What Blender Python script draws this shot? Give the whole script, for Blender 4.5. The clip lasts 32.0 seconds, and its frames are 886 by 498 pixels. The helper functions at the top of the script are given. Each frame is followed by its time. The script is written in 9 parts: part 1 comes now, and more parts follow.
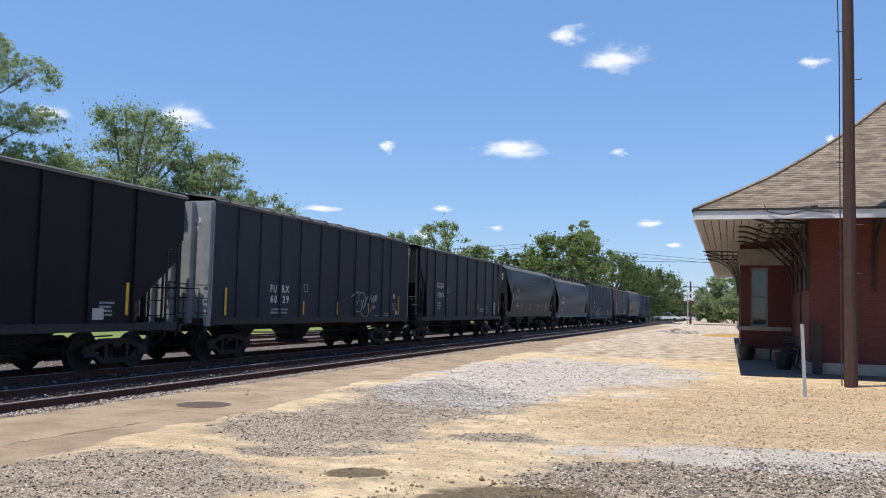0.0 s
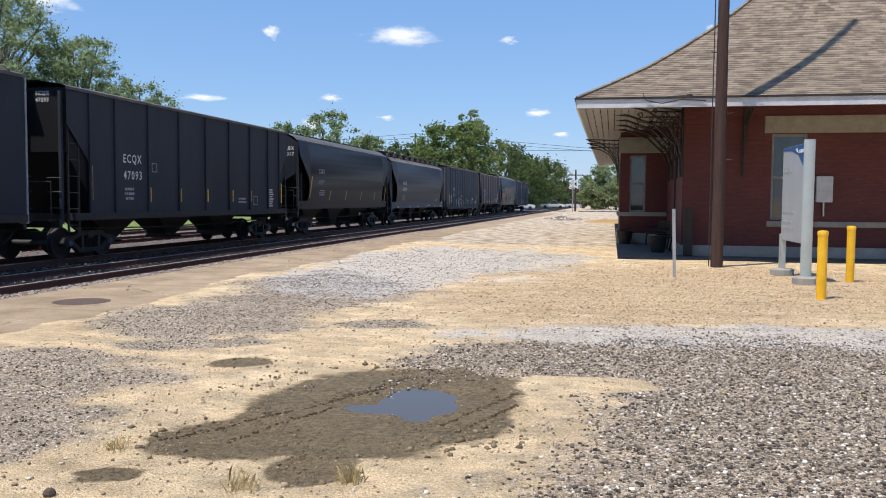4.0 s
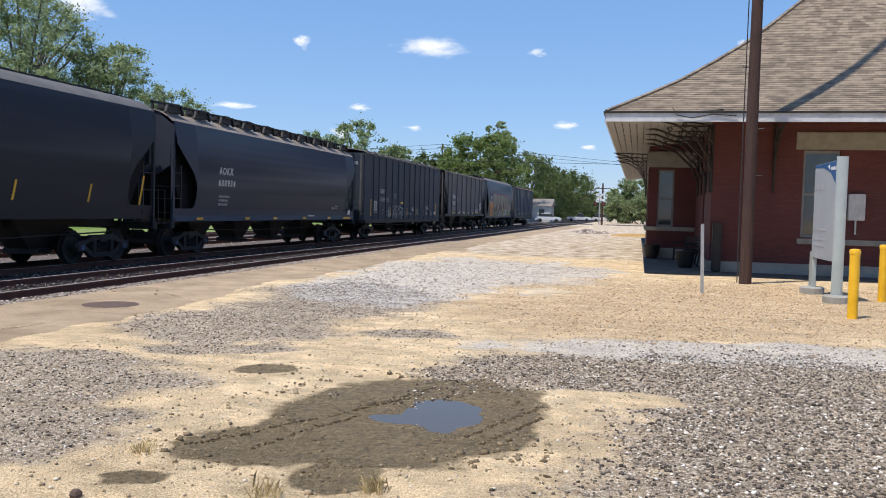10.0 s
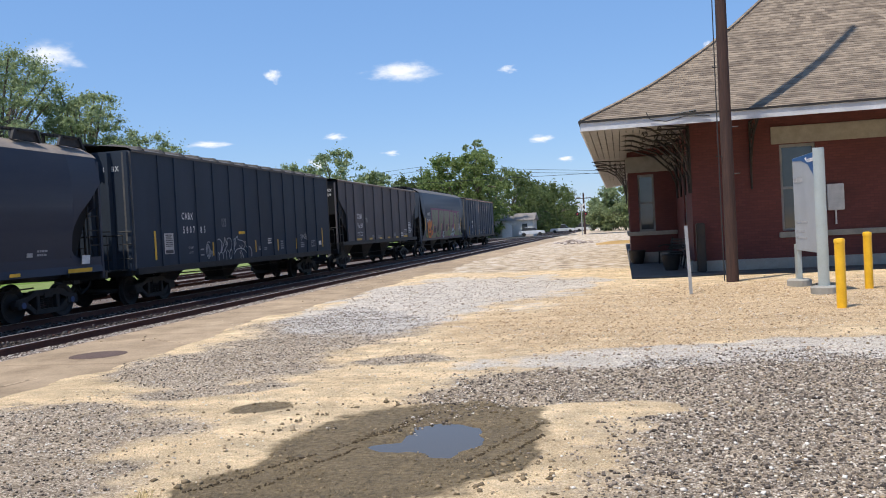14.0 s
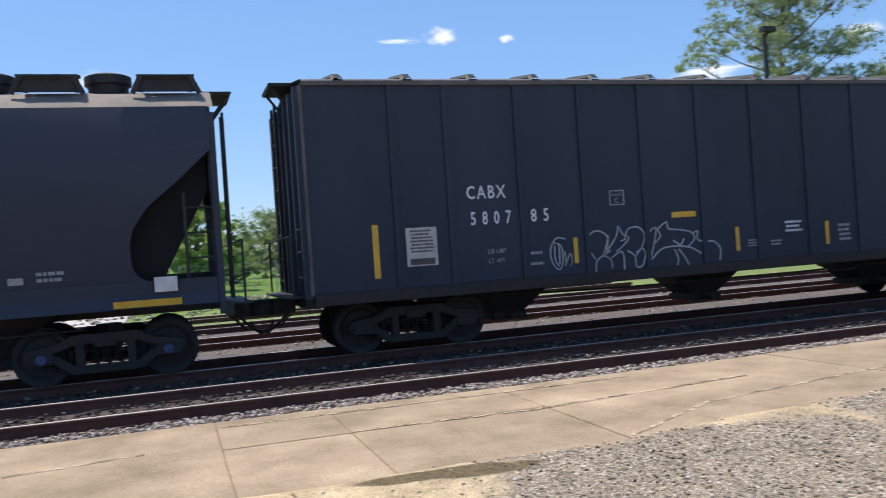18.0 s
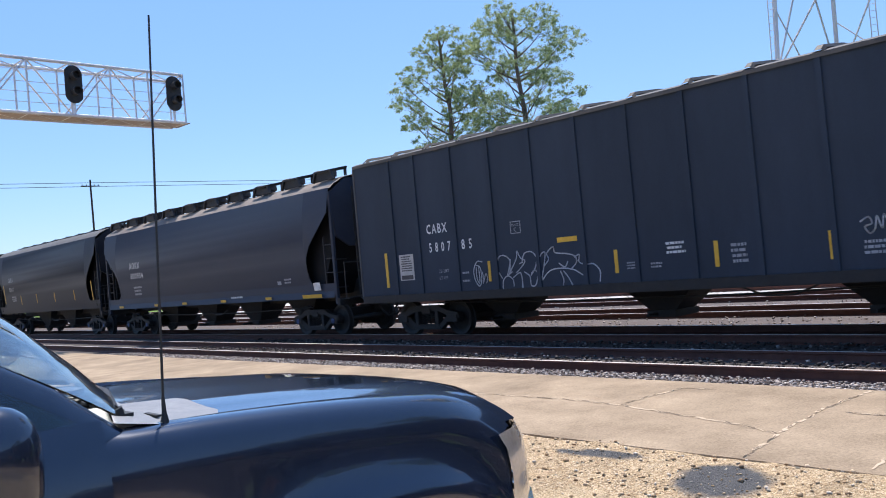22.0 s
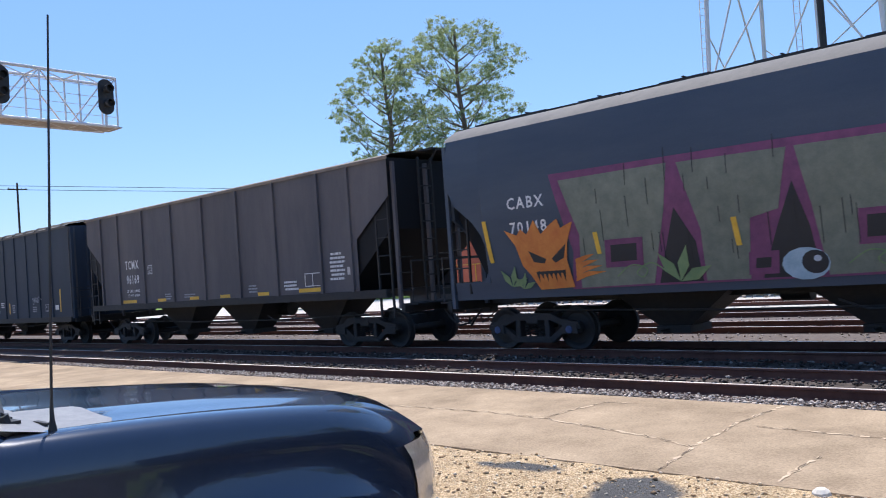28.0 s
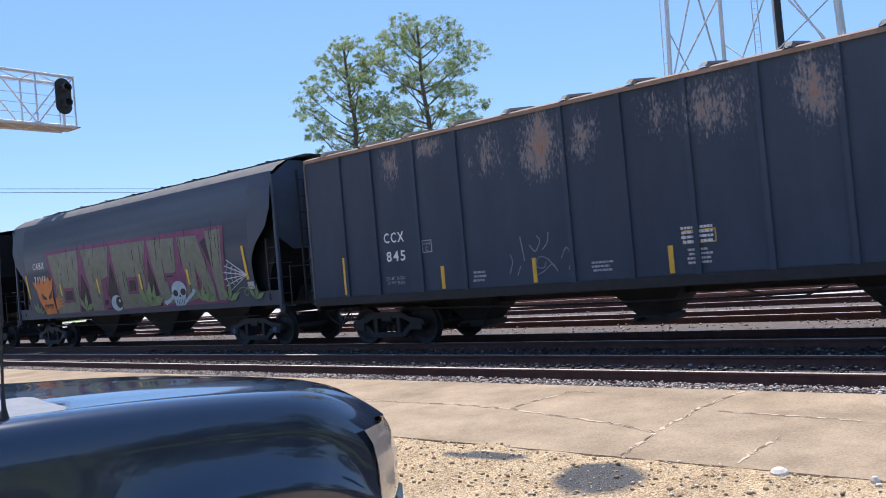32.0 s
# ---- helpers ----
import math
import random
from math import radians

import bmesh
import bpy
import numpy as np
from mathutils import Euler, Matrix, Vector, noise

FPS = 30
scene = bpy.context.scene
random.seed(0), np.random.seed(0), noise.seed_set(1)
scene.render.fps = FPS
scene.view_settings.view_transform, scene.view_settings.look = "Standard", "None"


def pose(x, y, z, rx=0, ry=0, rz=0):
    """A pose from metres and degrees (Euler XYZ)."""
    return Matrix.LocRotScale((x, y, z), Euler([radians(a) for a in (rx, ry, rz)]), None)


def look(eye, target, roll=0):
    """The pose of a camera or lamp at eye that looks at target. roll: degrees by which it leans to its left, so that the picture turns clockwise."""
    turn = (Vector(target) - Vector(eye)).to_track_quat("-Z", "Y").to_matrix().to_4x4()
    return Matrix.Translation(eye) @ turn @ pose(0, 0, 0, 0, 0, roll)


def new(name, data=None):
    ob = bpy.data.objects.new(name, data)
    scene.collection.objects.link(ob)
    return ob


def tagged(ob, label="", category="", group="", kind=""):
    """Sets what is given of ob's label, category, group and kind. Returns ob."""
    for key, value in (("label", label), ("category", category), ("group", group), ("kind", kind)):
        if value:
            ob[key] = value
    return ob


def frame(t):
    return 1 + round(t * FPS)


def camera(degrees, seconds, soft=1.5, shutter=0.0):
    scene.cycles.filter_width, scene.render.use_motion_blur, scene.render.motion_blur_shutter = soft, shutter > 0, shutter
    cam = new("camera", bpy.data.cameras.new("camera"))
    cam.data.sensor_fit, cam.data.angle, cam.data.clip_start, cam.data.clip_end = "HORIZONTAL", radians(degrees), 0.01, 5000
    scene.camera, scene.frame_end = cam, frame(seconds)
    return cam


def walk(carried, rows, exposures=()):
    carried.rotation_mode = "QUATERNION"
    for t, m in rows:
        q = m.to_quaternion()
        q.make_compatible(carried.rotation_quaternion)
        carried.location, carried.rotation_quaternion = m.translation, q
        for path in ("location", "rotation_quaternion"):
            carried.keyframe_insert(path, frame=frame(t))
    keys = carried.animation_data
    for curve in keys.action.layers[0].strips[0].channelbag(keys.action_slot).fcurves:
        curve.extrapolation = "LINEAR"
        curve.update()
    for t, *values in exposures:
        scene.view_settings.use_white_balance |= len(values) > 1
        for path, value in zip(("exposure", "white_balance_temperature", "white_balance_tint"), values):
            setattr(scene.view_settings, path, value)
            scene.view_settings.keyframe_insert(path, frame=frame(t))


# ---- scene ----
cam = camera(55.70, 32.0, soft=1.0, shutter=0.12)


def stand(x, y, z, yaw, pitch, roll):
    """A camera pose: the eye, yaw to the left of the track's far end, pitch up, roll."""
    a, b = radians(yaw), radians(pitch)
    way = Vector((-math.sin(a) * math.cos(b), math.cos(a) * math.cos(b), math.sin(b)))
    return look((x, y, z), Vector((x, y, z)) + way, roll)


PATH = [
    (0, stand(0.155, 0.032, 1.613, 18.89, 4.02, 1.32)),
    (0.5, stand(0.171, 0.013, 1.604, 17.32, 2.77, 3.46)),
    (1, stand(0.248, 0.026, 1.616, 16.00, 1.76, 3.28)),
    (1.5, stand(0.314, -0.001, 1.617, 14.85, 1.19, 2.00)),
    (2, stand(0.342, -0.008, 1.612, 13.43, 0.09, 0.91)),
    (2.5, stand(0.317, 0.017, 1.602, 12.33, -1.32, 0.30)),
    (3, stand(0.290, 0.013, 1.603, 11.70, -2.44, 0.25)),
    (3.5, stand(0.266, 0.019, 1.600, 11.34, -3.19, 0.43)),
    (5.5, stand(0.278, 0.025, 1.602, 11.85, -3.46, 0.63)),
    (6, stand(0.268, 0.015, 1.599, 12.19, -3.33, 0.67)),
    (6.5, stand(0.262, 0.021, 1.599, 12.53, -3.25, 0.76)),
    (7, stand(0.251, 0.033, 1.594, 12.76, -3.19, 0.92)),
    (7.5, stand(0.261, 0.017, 1.600, 12.90, -3.06, 0.93)),
    (8, stand(0.251, 0.037, 1.603, 12.93, -2.94, 1.06)),
    (8.5, stand(0.244, 0.054, 1.596, 12.96, -2.82, 1.18)),
    (9, stand(0.247, 0.035, 1.596, 13.04, -2.70, 1.34)),
    (9.5, stand(0.251, 0.012, 1.602, 13.12, -2.61, 1.43)),
    (10, stand(0.245, 0.030, 1.597, 13.09, -2.63, 1.51)),
    (10.5, stand(0.244, 0.022, 1.597, 12.91, -2.81, 1.69)),
    (11, stand(0.236, 0.025, 1.595, 12.74, -3.26, 1.94)),
    (11.5, stand(0.210, 0.047, 1.587, 12.76, -3.64, 1.95)),
    (12, stand(0.164, 0.055, 1.585, 13.31, -3.87, 1.45)),
    (12.5, stand(0.130, 0.082, 1.593, 14.11, -3.93, 0.35)),
    (13, stand(0.165, 0.145, 1.623, 16.64, -2.53, -1.94)),
    (13.5, stand(0.253, 0.062, 1.600, 12.25, -1.79, -1.89)),
    (15.5, stand(0.100, 0.210, 1.616, 15.33, 0.93, -7.19)),
    (16, stand(0.098, 0.215, 1.617, 17.16, 1.58, -6.27)),
    (16.5, stand(0.081, 0.189, 1.616, 22.74, 1.85, -5.31)),
    (17, stand(0.051, 0.146, 1.622, 35.24, 1.35, -4.50)),
    (17.3, stand(0.008, 0.103, 1.619, 44.11, 1.03, -3.92)),
    (17.5, stand(-0.003, 0.077, 1.624, 52.30, 0.72, -4.03)),
    (17.6, stand(-0.013, 0.066, 1.629, 55.18, 0.53, -3.75)),
    (17.9, stand(-0.044, 0.012, 1.620, 66.85, 0.09, -3.70)),
    (18, stand(-0.077, 0.000, 1.621, 71.79, 0.03, -3.89)),
    (18.2, stand(-0.083, -0.023, 1.629, 79.06, -0.43, -3.79)),
    (18.5, stand(-0.040, 0.032, 1.599, 92.60, -0.54, -3.68)),
    (19, stand(0.028, -0.198, 1.592, 112.69, -1.21, -2.96)),
    (19.5, stand(0.127, -0.180, 1.615, 126.74, -1.05, -3.22)),
    (20, stand(-0.028, -0.145, 1.654, 133.61, -0.37, -2.85)),
    (20.5, stand(-0.129, -0.137, 1.687, 135.96, -0.03, -3.48)),
    (21, stand(-0.113, -0.130, 1.689, 136.27, 0.20, -4.60)),
    (21.5, stand(-0.090, -0.135, 1.687, 136.56, 0.62, -5.11)),
    (22, stand(-0.078, -0.137, 1.682, 137.38, 1.06, -5.17)),
    (22.5, stand(-0.101, -0.118, 1.640, 137.90, 1.20, -4.91)),
    (23, stand(-0.112, -0.125, 1.632, 137.76, 1.28, -4.60)),
    (23.5, stand(-0.119, -0.131, 1.650, 137.12, 1.30, -4.35)),
    (24, stand(-0.127, -0.129, 1.680, 136.23, 1.31, -4.26)),
    (24.5, stand(-0.142, -0.141, 1.669, 135.84, 1.19, -4.26)),
    (26.5, stand(-0.133, -0.059, 1.670, 137.00, 1.22, -4.95)),
    (27, stand(-0.142, -0.047, 1.667, 136.18, 1.44, -4.81)),
    (27.5, stand(-0.130, -0.046, 1.667, 134.78, 1.58, -4.51)),
    (28, stand(-0.146, -0.044, 1.665, 133.16, 1.61, -4.13)),
    (28.5, stand(-0.175, -0.056, 1.665, 131.52, 1.58, -3.64)),
    (29, stand(-0.166, -0.046, 1.664, 130.05, 1.67, -3.30)),
    (29.5, stand(-0.159, -0.023, 1.679, 128.74, 1.72, -3.11)),
    (30, stand(-0.168, -0.018, 1.673, 127.73, 1.69, -2.87)),
    (30.5, stand(-0.206, -0.038, 1.658, 127.31, 1.55, -3.14)),
    (31, stand(-0.160, -0.005, 1.640, 128.08, 1.47, -4.05)),
    (31.5, stand(-0.150, 0.004, 1.600, 129.78, 1.36, -5.03)),
    (32, stand(-0.157, -0.010, 1.611, 130.92, 1.26, -5.10)),
]
EXPO = [(0, 0.3, 6700, 11), (16, 0.3, 6700, 11), (18, 0.42, 6700, 11), (19, 0.58, 6450, 14), (32, 0.58, 6450, 14)]
walk(cam, PATH, EXPO)

# ---- daylight ----
SUN_EL, SUN_AZ = radians(66), math.atan2(-0.65, -0.76)
world = bpy.data.worlds.new("sky")
scene.world = world
world.use_nodes = True
wn, wl = world.node_tree.nodes, world.node_tree.links
sky = wn.new("ShaderNodeTexSky")
sky.sky_type, sky.sun_disc = "NISHITA", False
sky.sun_elevation, sky.sun_rotation = SUN_EL, SUN_AZ
sky.air_density, sky.dust_density, sky.ozone_density = 1.0, 0.25, 3.5
tone = wn.new("ShaderNodeHueSaturation")
tone.inputs["Saturation"].default_value = 1.03
wl.new(sky.outputs[0], tone.inputs["Color"])
even = wn.new("ShaderNodeMix")
even.data_type = "RGBA"
even.inputs["Factor"].default_value = 0.5
even.inputs["B"].default_value = (1.2, 2.85, 6.3, 1)
wl.new(tone.outputs[0], even.inputs["A"])
wl.new(even.outputs["Result"], wn["Background"].inputs[0])
wn["Background"].inputs[1].default_value = 0.12
sun = bpy.data.lights.new("sun", "SUN")
sun.energy, sun.angle, sun.color = 4.2, radians(0.55), (1.0, 0.95, 0.87)
sun_ob = new("sun", sun)
sun_ob.matrix_world = look((0, 0, 50), Vector((0, 0, 50)) + Vector((-math.sin(SUN_AZ) * math.cos(SUN_EL), -math.cos(SUN_AZ) * math.cos(SUN_EL), -math.sin(SUN_EL))))

# ---- materials ----
def mat(name, a, b, scale=3.0, rough=0.6, metal=0.0, bump=0.1, bscale=40.0, var=0.1, big=0.35, spec=0.5, stretch=(1, 1, 1), coat=0.0, rvar=0.15, soft=0.2, grain=0.1, gscale=55.0):
    """A surface with two colours mixed by noise, a slow second variation, roughness variation and fine relief."""
    m = bpy.data.materials.new(name)
    m.use_nodes = True
    nt = m.node_tree
    n, l = nt.nodes, nt.links
    bs = n["Principled BSDF"]
    tc = n.new("ShaderNodeTexCoord")
    mp = n.new("ShaderNodeMapping")
    mp.inputs["Scale"].default_value = stretch
    l.new(tc.outputs["Object"], mp.inputs["Vector"])
    n1 = n.new("ShaderNodeTexNoise")
    n1.inputs["Scale"].default_value, n1.inputs["Detail"].default_value, n1.inputs["Roughness"].default_value = scale, 7, 0.65
    l.new(mp.outputs[0], n1.inputs["Vector"])
    rp = n.new("ShaderNodeMapRange")
    rp.inputs["From Min"].default_value, rp.inputs["From Max"].default_value = 0.5 - soft, 0.5 + soft
    l.new(n1.outputs["Fac"], rp.inputs["Value"])
    mx = n.new("ShaderNodeMix")
    mx.data_type = "RGBA"
    mx.inputs["A"].default_value, mx.inputs["B"].default_value = (*a, 1), (*b, 1)
    l.new(rp.outputs[0], mx.inputs["Factor"])
    n2 = n.new("ShaderNodeTexNoise")
    n2.inputs["Scale"].default_value, n2.inputs["Detail"].default_value = scale * 0.17, 3
    l.new(mp.outputs[0], n2.inputs["Vector"])
    oi = n.new("ShaderNodeObjectInfo")
    ad = n.new("ShaderNodeMath")
    ad.operation = "MULTIPLY_ADD"
    l.new(oi.outputs["Random"], ad.inputs[0])
    ad.inputs[1].default_value, ad.inputs[2].default_value = 2 * var, 1 - var - big / 2
    ad2 = n.new("ShaderNodeMath")
    ad2.operation = "MULTIPLY_ADD"
    l.new(n2.outputs["Fac"], ad2.inputs[0])
    ad2.inputs[1].default_value = big
    l.new(ad.outputs[0], ad2.inputs[2])
    hs = n.new("ShaderNodeHueSaturation")
    n4 = n.new("ShaderNodeTexNoise")
    n4.inputs["Scale"].default_value, n4.inputs["Detail"].default_value, n4.inputs["Roughness"].default_value = gscale, 6, 0.75
    l.new(tc.outputs["Object"], n4.inputs["Vector"])
    gr = n.new("ShaderNodeMapRange")
    gr.inputs["From Min"].default_value, gr.inputs["From Max"].default_value = 0.3, 0.7
    gr.inputs["To Min"].default_value, gr.inputs["To Max"].default_value = 1 - grain, 1 + grain
    l.new(n4.outputs["Fac"], gr.inputs[0])
    gm = n.new("ShaderNodeMath")
    gm.operation = "MULTIPLY"
    l.new(ad2.outputs[0], gm.inputs[0])
    l.new(gr.outputs[0], gm.inputs[1])
    l.new(gm.outputs[0], hs.inputs["Value"])
    l.new(mx.outputs["Result"], hs.inputs["Color"])
    l.new(hs.outputs[0], bs.inputs["Base Color"])
    ra = n.new("ShaderNodeMath")
    ra.operation = "MULTIPLY_ADD"
    l.new(n1.outputs["Fac"], ra.inputs[0])
    ra.inputs[1].default_value, ra.inputs[2].default_value = rvar, rough - rvar / 2
    l.new(ra.outputs[0], bs.inputs["Roughness"])
    bs.inputs["Metallic"].default_value = metal
    bs.inputs["Specular IOR Level"].default_value = spec
    bs.inputs["Coat Weight"].default_value = coat
    bs.inputs["Coat Roughness"].default_value = 0.04
    if bump:
        n3 = n.new("ShaderNodeTexNoise")
        n3.inputs["Scale"].default_value, n3.inputs["Detail"].default_value = bscale, 4
        l.new(tc.outputs["Object"], n3.inputs["Vector"])
        bp = n.new("ShaderNodeBump")
        bp.inputs["Strength"].default_value, bp.inputs["Distance"].default_value = bump, 0.02
        l.new(n3.outputs["Fac"], bp.inputs["Height"])
        l.new(bp.outputs[0], bs.inputs["Normal"])
    return m


def glass(name, tint=(0.9, 0.95, 1.0), rough=0.02, trans=1.0):
    m = bpy.data.materials.new(name)
    m.use_nodes = True
    bs = m.node_tree.nodes["Principled BSDF"]
    bs.inputs["Base Color"].default_value = (*tint, 1)
    bs.inputs["Roughness"].default_value = rough
    bs.inputs["Transmission Weight"].default_value = trans
    bs.inputs["IOR"].default_value = 1.45
    return m


# ---- mesh tools ----
class Geo:
    """Collects vertices and faces of one part."""

    def __init__(self):
        self.v, self.f = [], []

    def add(self, verts, faces, m=None):
        k = len(self.v)
        self.v += [tuple(m @ Vector(p)) for p in verts] if m else [tuple(p) for p in verts]
        self.f += [[i + k for i in q] for q in faces]
        return self

    def box(self, x0, y0, z0, x1, y1, z1, m=None):
        v = [(x, y, z) for x in (x0, x1) for y in (y0, y1) for z in (z0, z1)]
        return self.add(v, [(0, 1, 3, 2), (4, 6, 7, 5), (0, 4, 5, 1), (2, 3, 7, 6), (0, 2, 6, 4), (1, 5, 7, 3)], m)

    def prism(self, poly, axis, a, b):
        """Extrudes a polygon of the two other axes along axis from a to b."""
        def put(p, c):
            q = list(p)
            q.insert(axis, c)
            return q
        n = len(poly)
        v = [put(p, a) for p in poly] + [put(p, b) for p in poly]
        return self.add(v, [tuple(range(n))[::-1], tuple(range(n, 2 * n))] + [(i, (i + 1) % n, n + (i + 1) % n, n + i) for i in range(n)])

    def pipe(self, pts, r, n=6, r1=None):
        pts = [Vector(p) for p in pts]
        rows, up = [], None
        for i, p in enumerate(pts):
            d = (pts[min(i + 1, len(pts) - 1)] - pts[max(i - 1, 0)]).normalized()
            a = d.orthogonal().normalized() if up is None else (up - d * up.dot(d)).normalized()
            up, b = a, d.cross(a)
            rr = r if r1 is None else r + (r1 - r) * i / (len(pts) - 1)
            rows.append([p + (a * math.cos(t) + b * math.sin(t)) * rr for t in (2 * math.pi * k / n for k in range(n))])
        v = [q for row in rows for q in row]
        f = [(i * n + k, i * n + (k + 1) % n, (i + 1) * n + (k + 1) % n, (i + 1) * n + k) for i in range(len(pts) - 1) for k in range(n)]
        return self.add(v, f + [tuple(range(n))[::-1], tuple(range(len(v) - n, len(v)))])

    def beam(self, p, q, w, h=None):
        p, q = Vector(p), Vector(q)
        d = (q - p).normalized()
        s = d.cross(Vector((0, 0, 1)))
        s = Vector((1, 0, 0)) if s.length < 1e-3 else s.normalized()
        u = s.cross(d)
        h = (h or w) / 2
        w = w / 2
        v = [c + s * a * w + u * b * h for c in (p, q) for a, b in ((-1, -1), (1, -1), (1, 1), (-1, 1))]
        return self.add(v, [(3, 2, 1, 0), (4, 5, 6, 7)] + [(i, (i + 1) % 4, 4 + (i + 1) % 4, 4 + i) for i in range(4)])

    def lathe(self, prof, n=16, m=None):
        """Turns (radius, height) pairs round z."""
        v = [(r * math.cos(2 * math.pi * k / n), r * math.sin(2 * math.pi * k / n), z) for r, z in prof for k in range(n)]
        f = [(i * n + k, i * n + (k + 1) % n, (i + 1) * n + (k + 1) % n, (i + 1) * n + k) for i in range(len(prof) - 1) for k in range(n)]
        return self.add(v, f + [tuple(range(n))[::-1], tuple(range(len(v) - n, len(v)))], m)

    def grid(self, rows):
        """A sheet through rows of points."""
        n = len(rows[0])
        return self.add([p for r in rows for p in r], [(i * n + k, i * n + k + 1, (i + 1) * n + k + 1, (i + 1) * n + k) for i in range(len(rows) - 1) for k in range(n - 1)])

    def mesh(self, name, material, smooth=False, bevel=0.0, thick=0.0):
        me = bpy.data.meshes.new(name)
        me.from_pydata(self.v, [], self.f)
        bm = bmesh.new()
        bm.from_mesh(me)
        if thick:
            bmesh.ops.recalc_face_normals(bm, faces=bm.faces)
            bmesh.ops.solidify(bm, geom=bm.faces[:], thickness=thick)
        if bevel:
            bmesh.ops.remove_doubles(bm, verts=bm.verts, dist=1e-5)
            bmesh.ops.bevel(bm, geom=[e for e in bm.edges if len(e.link_faces) == 2 and e.calc_face_angle(0) > 0.5], offset=bevel, segments=2, affect="EDGES", clamp_overlap=True)
        bmesh.ops.recalc_face_normals(bm, faces=bm.faces)
        bm.to_mesh(me)
        bm.free()
        me.materials.append(material)
        if smooth:
            me.polygons.foreach_set("use_smooth", [True] * len(me.polygons))
            me.set_sharp_from_angle(angle=radians(38))
        return me

    def ob(self, name, material, parent=None, label="", smooth=False, bevel=0.0, thick=0.0):
        o = new(name, self.mesh(name, material, smooth, bevel, thick))
        o.parent = parent
        return tagged(o, label)


def thing(name, label, category, m=None, group=""):
    """An Empty at a thing's base, under which its parts stand."""
    o = new(name)
    o.empty_display_size = 0.2
    if m is not None:
        o.matrix_world = m
    return tagged(o, label, category, group)


def share(name, mesh, parent, m, label=""):
    """One more object on a mesh that exists."""
    o = new(name, mesh)
    o.parent = parent
    o.matrix_basis = m
    return tagged(o, label)


def lettering(text, height, material):
    """A mesh of flat letters that stand in the yz plane and face +x, from the built-in font; bold."""
    cu = bpy.data.curves.new("lettering", "FONT")
    cu.body, cu.size, cu.offset, cu.space_character = text, height * 1.38, height * 0.022, 1.25
    cu.resolution_u = 2
    o = new("lettering", cu)
    bpy.context.view_layer.update()
    me = bpy.data.meshes.new_from_object(o.evaluated_get(bpy.context.evaluated_depsgraph_get()))
    bpy.data.objects.remove(o)
    me.transform(Matrix(((0, 0, 1, 0), (1, 0, 0, 0), (0, 1, 0, 0), (0, 0, 0, 1))))
    me.materials.clear()
    me.materials.append(material)
    return me


def flat(polys, x):
    """Flat pieces in the yz plane at x, each a few mm thick."""
    g = Geo()
    for poly in polys:
        g.prism(poly, 0, x, x + 0.003)
    return g


def bars(rng, y, z, width, rows, pitch, x, h=None):
    """Rows of short bars: writing too small to read."""
    out = []
    h = h or pitch * 0.55
    for i in range(rows):
        c, end = y + rng.uniform(0, 0.1) * width, y + width * rng.uniform(0.75, 1.0)
        while c < end:
            w = rng.uniform(0.6, 2.2) * h
            zz = z - i * pitch
            out.append([(c, zz - h), (min(c + w, end), zz - h), (min(c + w, end), zz), (c, zz)])
            c += w + h * 0.35
    return out


M_BLACK = mat("car_paint_black", (0.017, 0.021, 0.03), (0.029, 0.033, 0.043), 1.2, 0.68, 0, 0.05, 30, 0.08, 0.5, 0.25, stretch=(1, 1, 0.3))
# front car's paint; on slope sheets it stands in for recess shade
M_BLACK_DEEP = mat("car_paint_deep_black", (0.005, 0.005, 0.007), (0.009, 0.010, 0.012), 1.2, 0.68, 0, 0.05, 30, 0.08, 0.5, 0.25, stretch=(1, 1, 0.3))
M_BLACK_BLUE = mat("car_paint_blue_black", (0.022, 0.033, 0.05), (0.036, 0.049, 0.071), 1.1, 0.66, 0, 0.05, 30, 0.08, 0.5, 0.25, stretch=(1, 1, 0.3))
# seventh car's paint, lightened to stand in for a veil of sun glare
M_BLACK_BROWN = mat("car_paint_brown_black", (0.074, 0.072, 0.082), (0.13, 0.118, 0.121), 1.1, 0.68, 0, 0.05, 30, 0.08, 0.5, 0.25, stretch=(1, 1, 0.25))
M_BLACK_SMOOTH = mat("car_paint_smooth_black", (0.022, 0.03, 0.051), (0.04, 0.046, 0.064), 0.8, 0.55, 0, 0.03, 20, 0.05, 0.6, 0.35, stretch=(1, 0.3, 1.5))
M_BLACK_GREY = mat("car_paint_greyed_black", (0.02, 0.024, 0.033), (0.034, 0.038, 0.047), 1.1, 0.66, 0, 0.05, 30, 0.08, 0.5, 0.25, stretch=(1, 1, 0.3))
M_SMOOTH_DEEP = mat("car_paint_smooth_deep", (0.011, 0.015, 0.024), (0.022, 0.025, 0.034), 0.8, 0.55, 0, 0.03, 20, 0.05, 0.6, 0.3, stretch=(1, 0.3, 1.5))
# eighth and ninth cars' paints, with the same glare haze in their colour
M_SMOOTH_HAZED = mat("car_paint_smooth_hazed", (0.04, 0.057, 0.086), (0.068, 0.086, 0.112), 0.8, 0.55, 0, 0.03, 20, 0.05, 0.6, 0.35, stretch=(1, 0.3, 1.5))
M_RUSTY = mat("car_paint_rusting", (0.036, 0.05, 0.076), (0.056, 0.074, 0.1), 1.3, 0.68, 0, 0.08, 30, 0.08, 0.5, 0.25, stretch=(1, 1, 0.3))


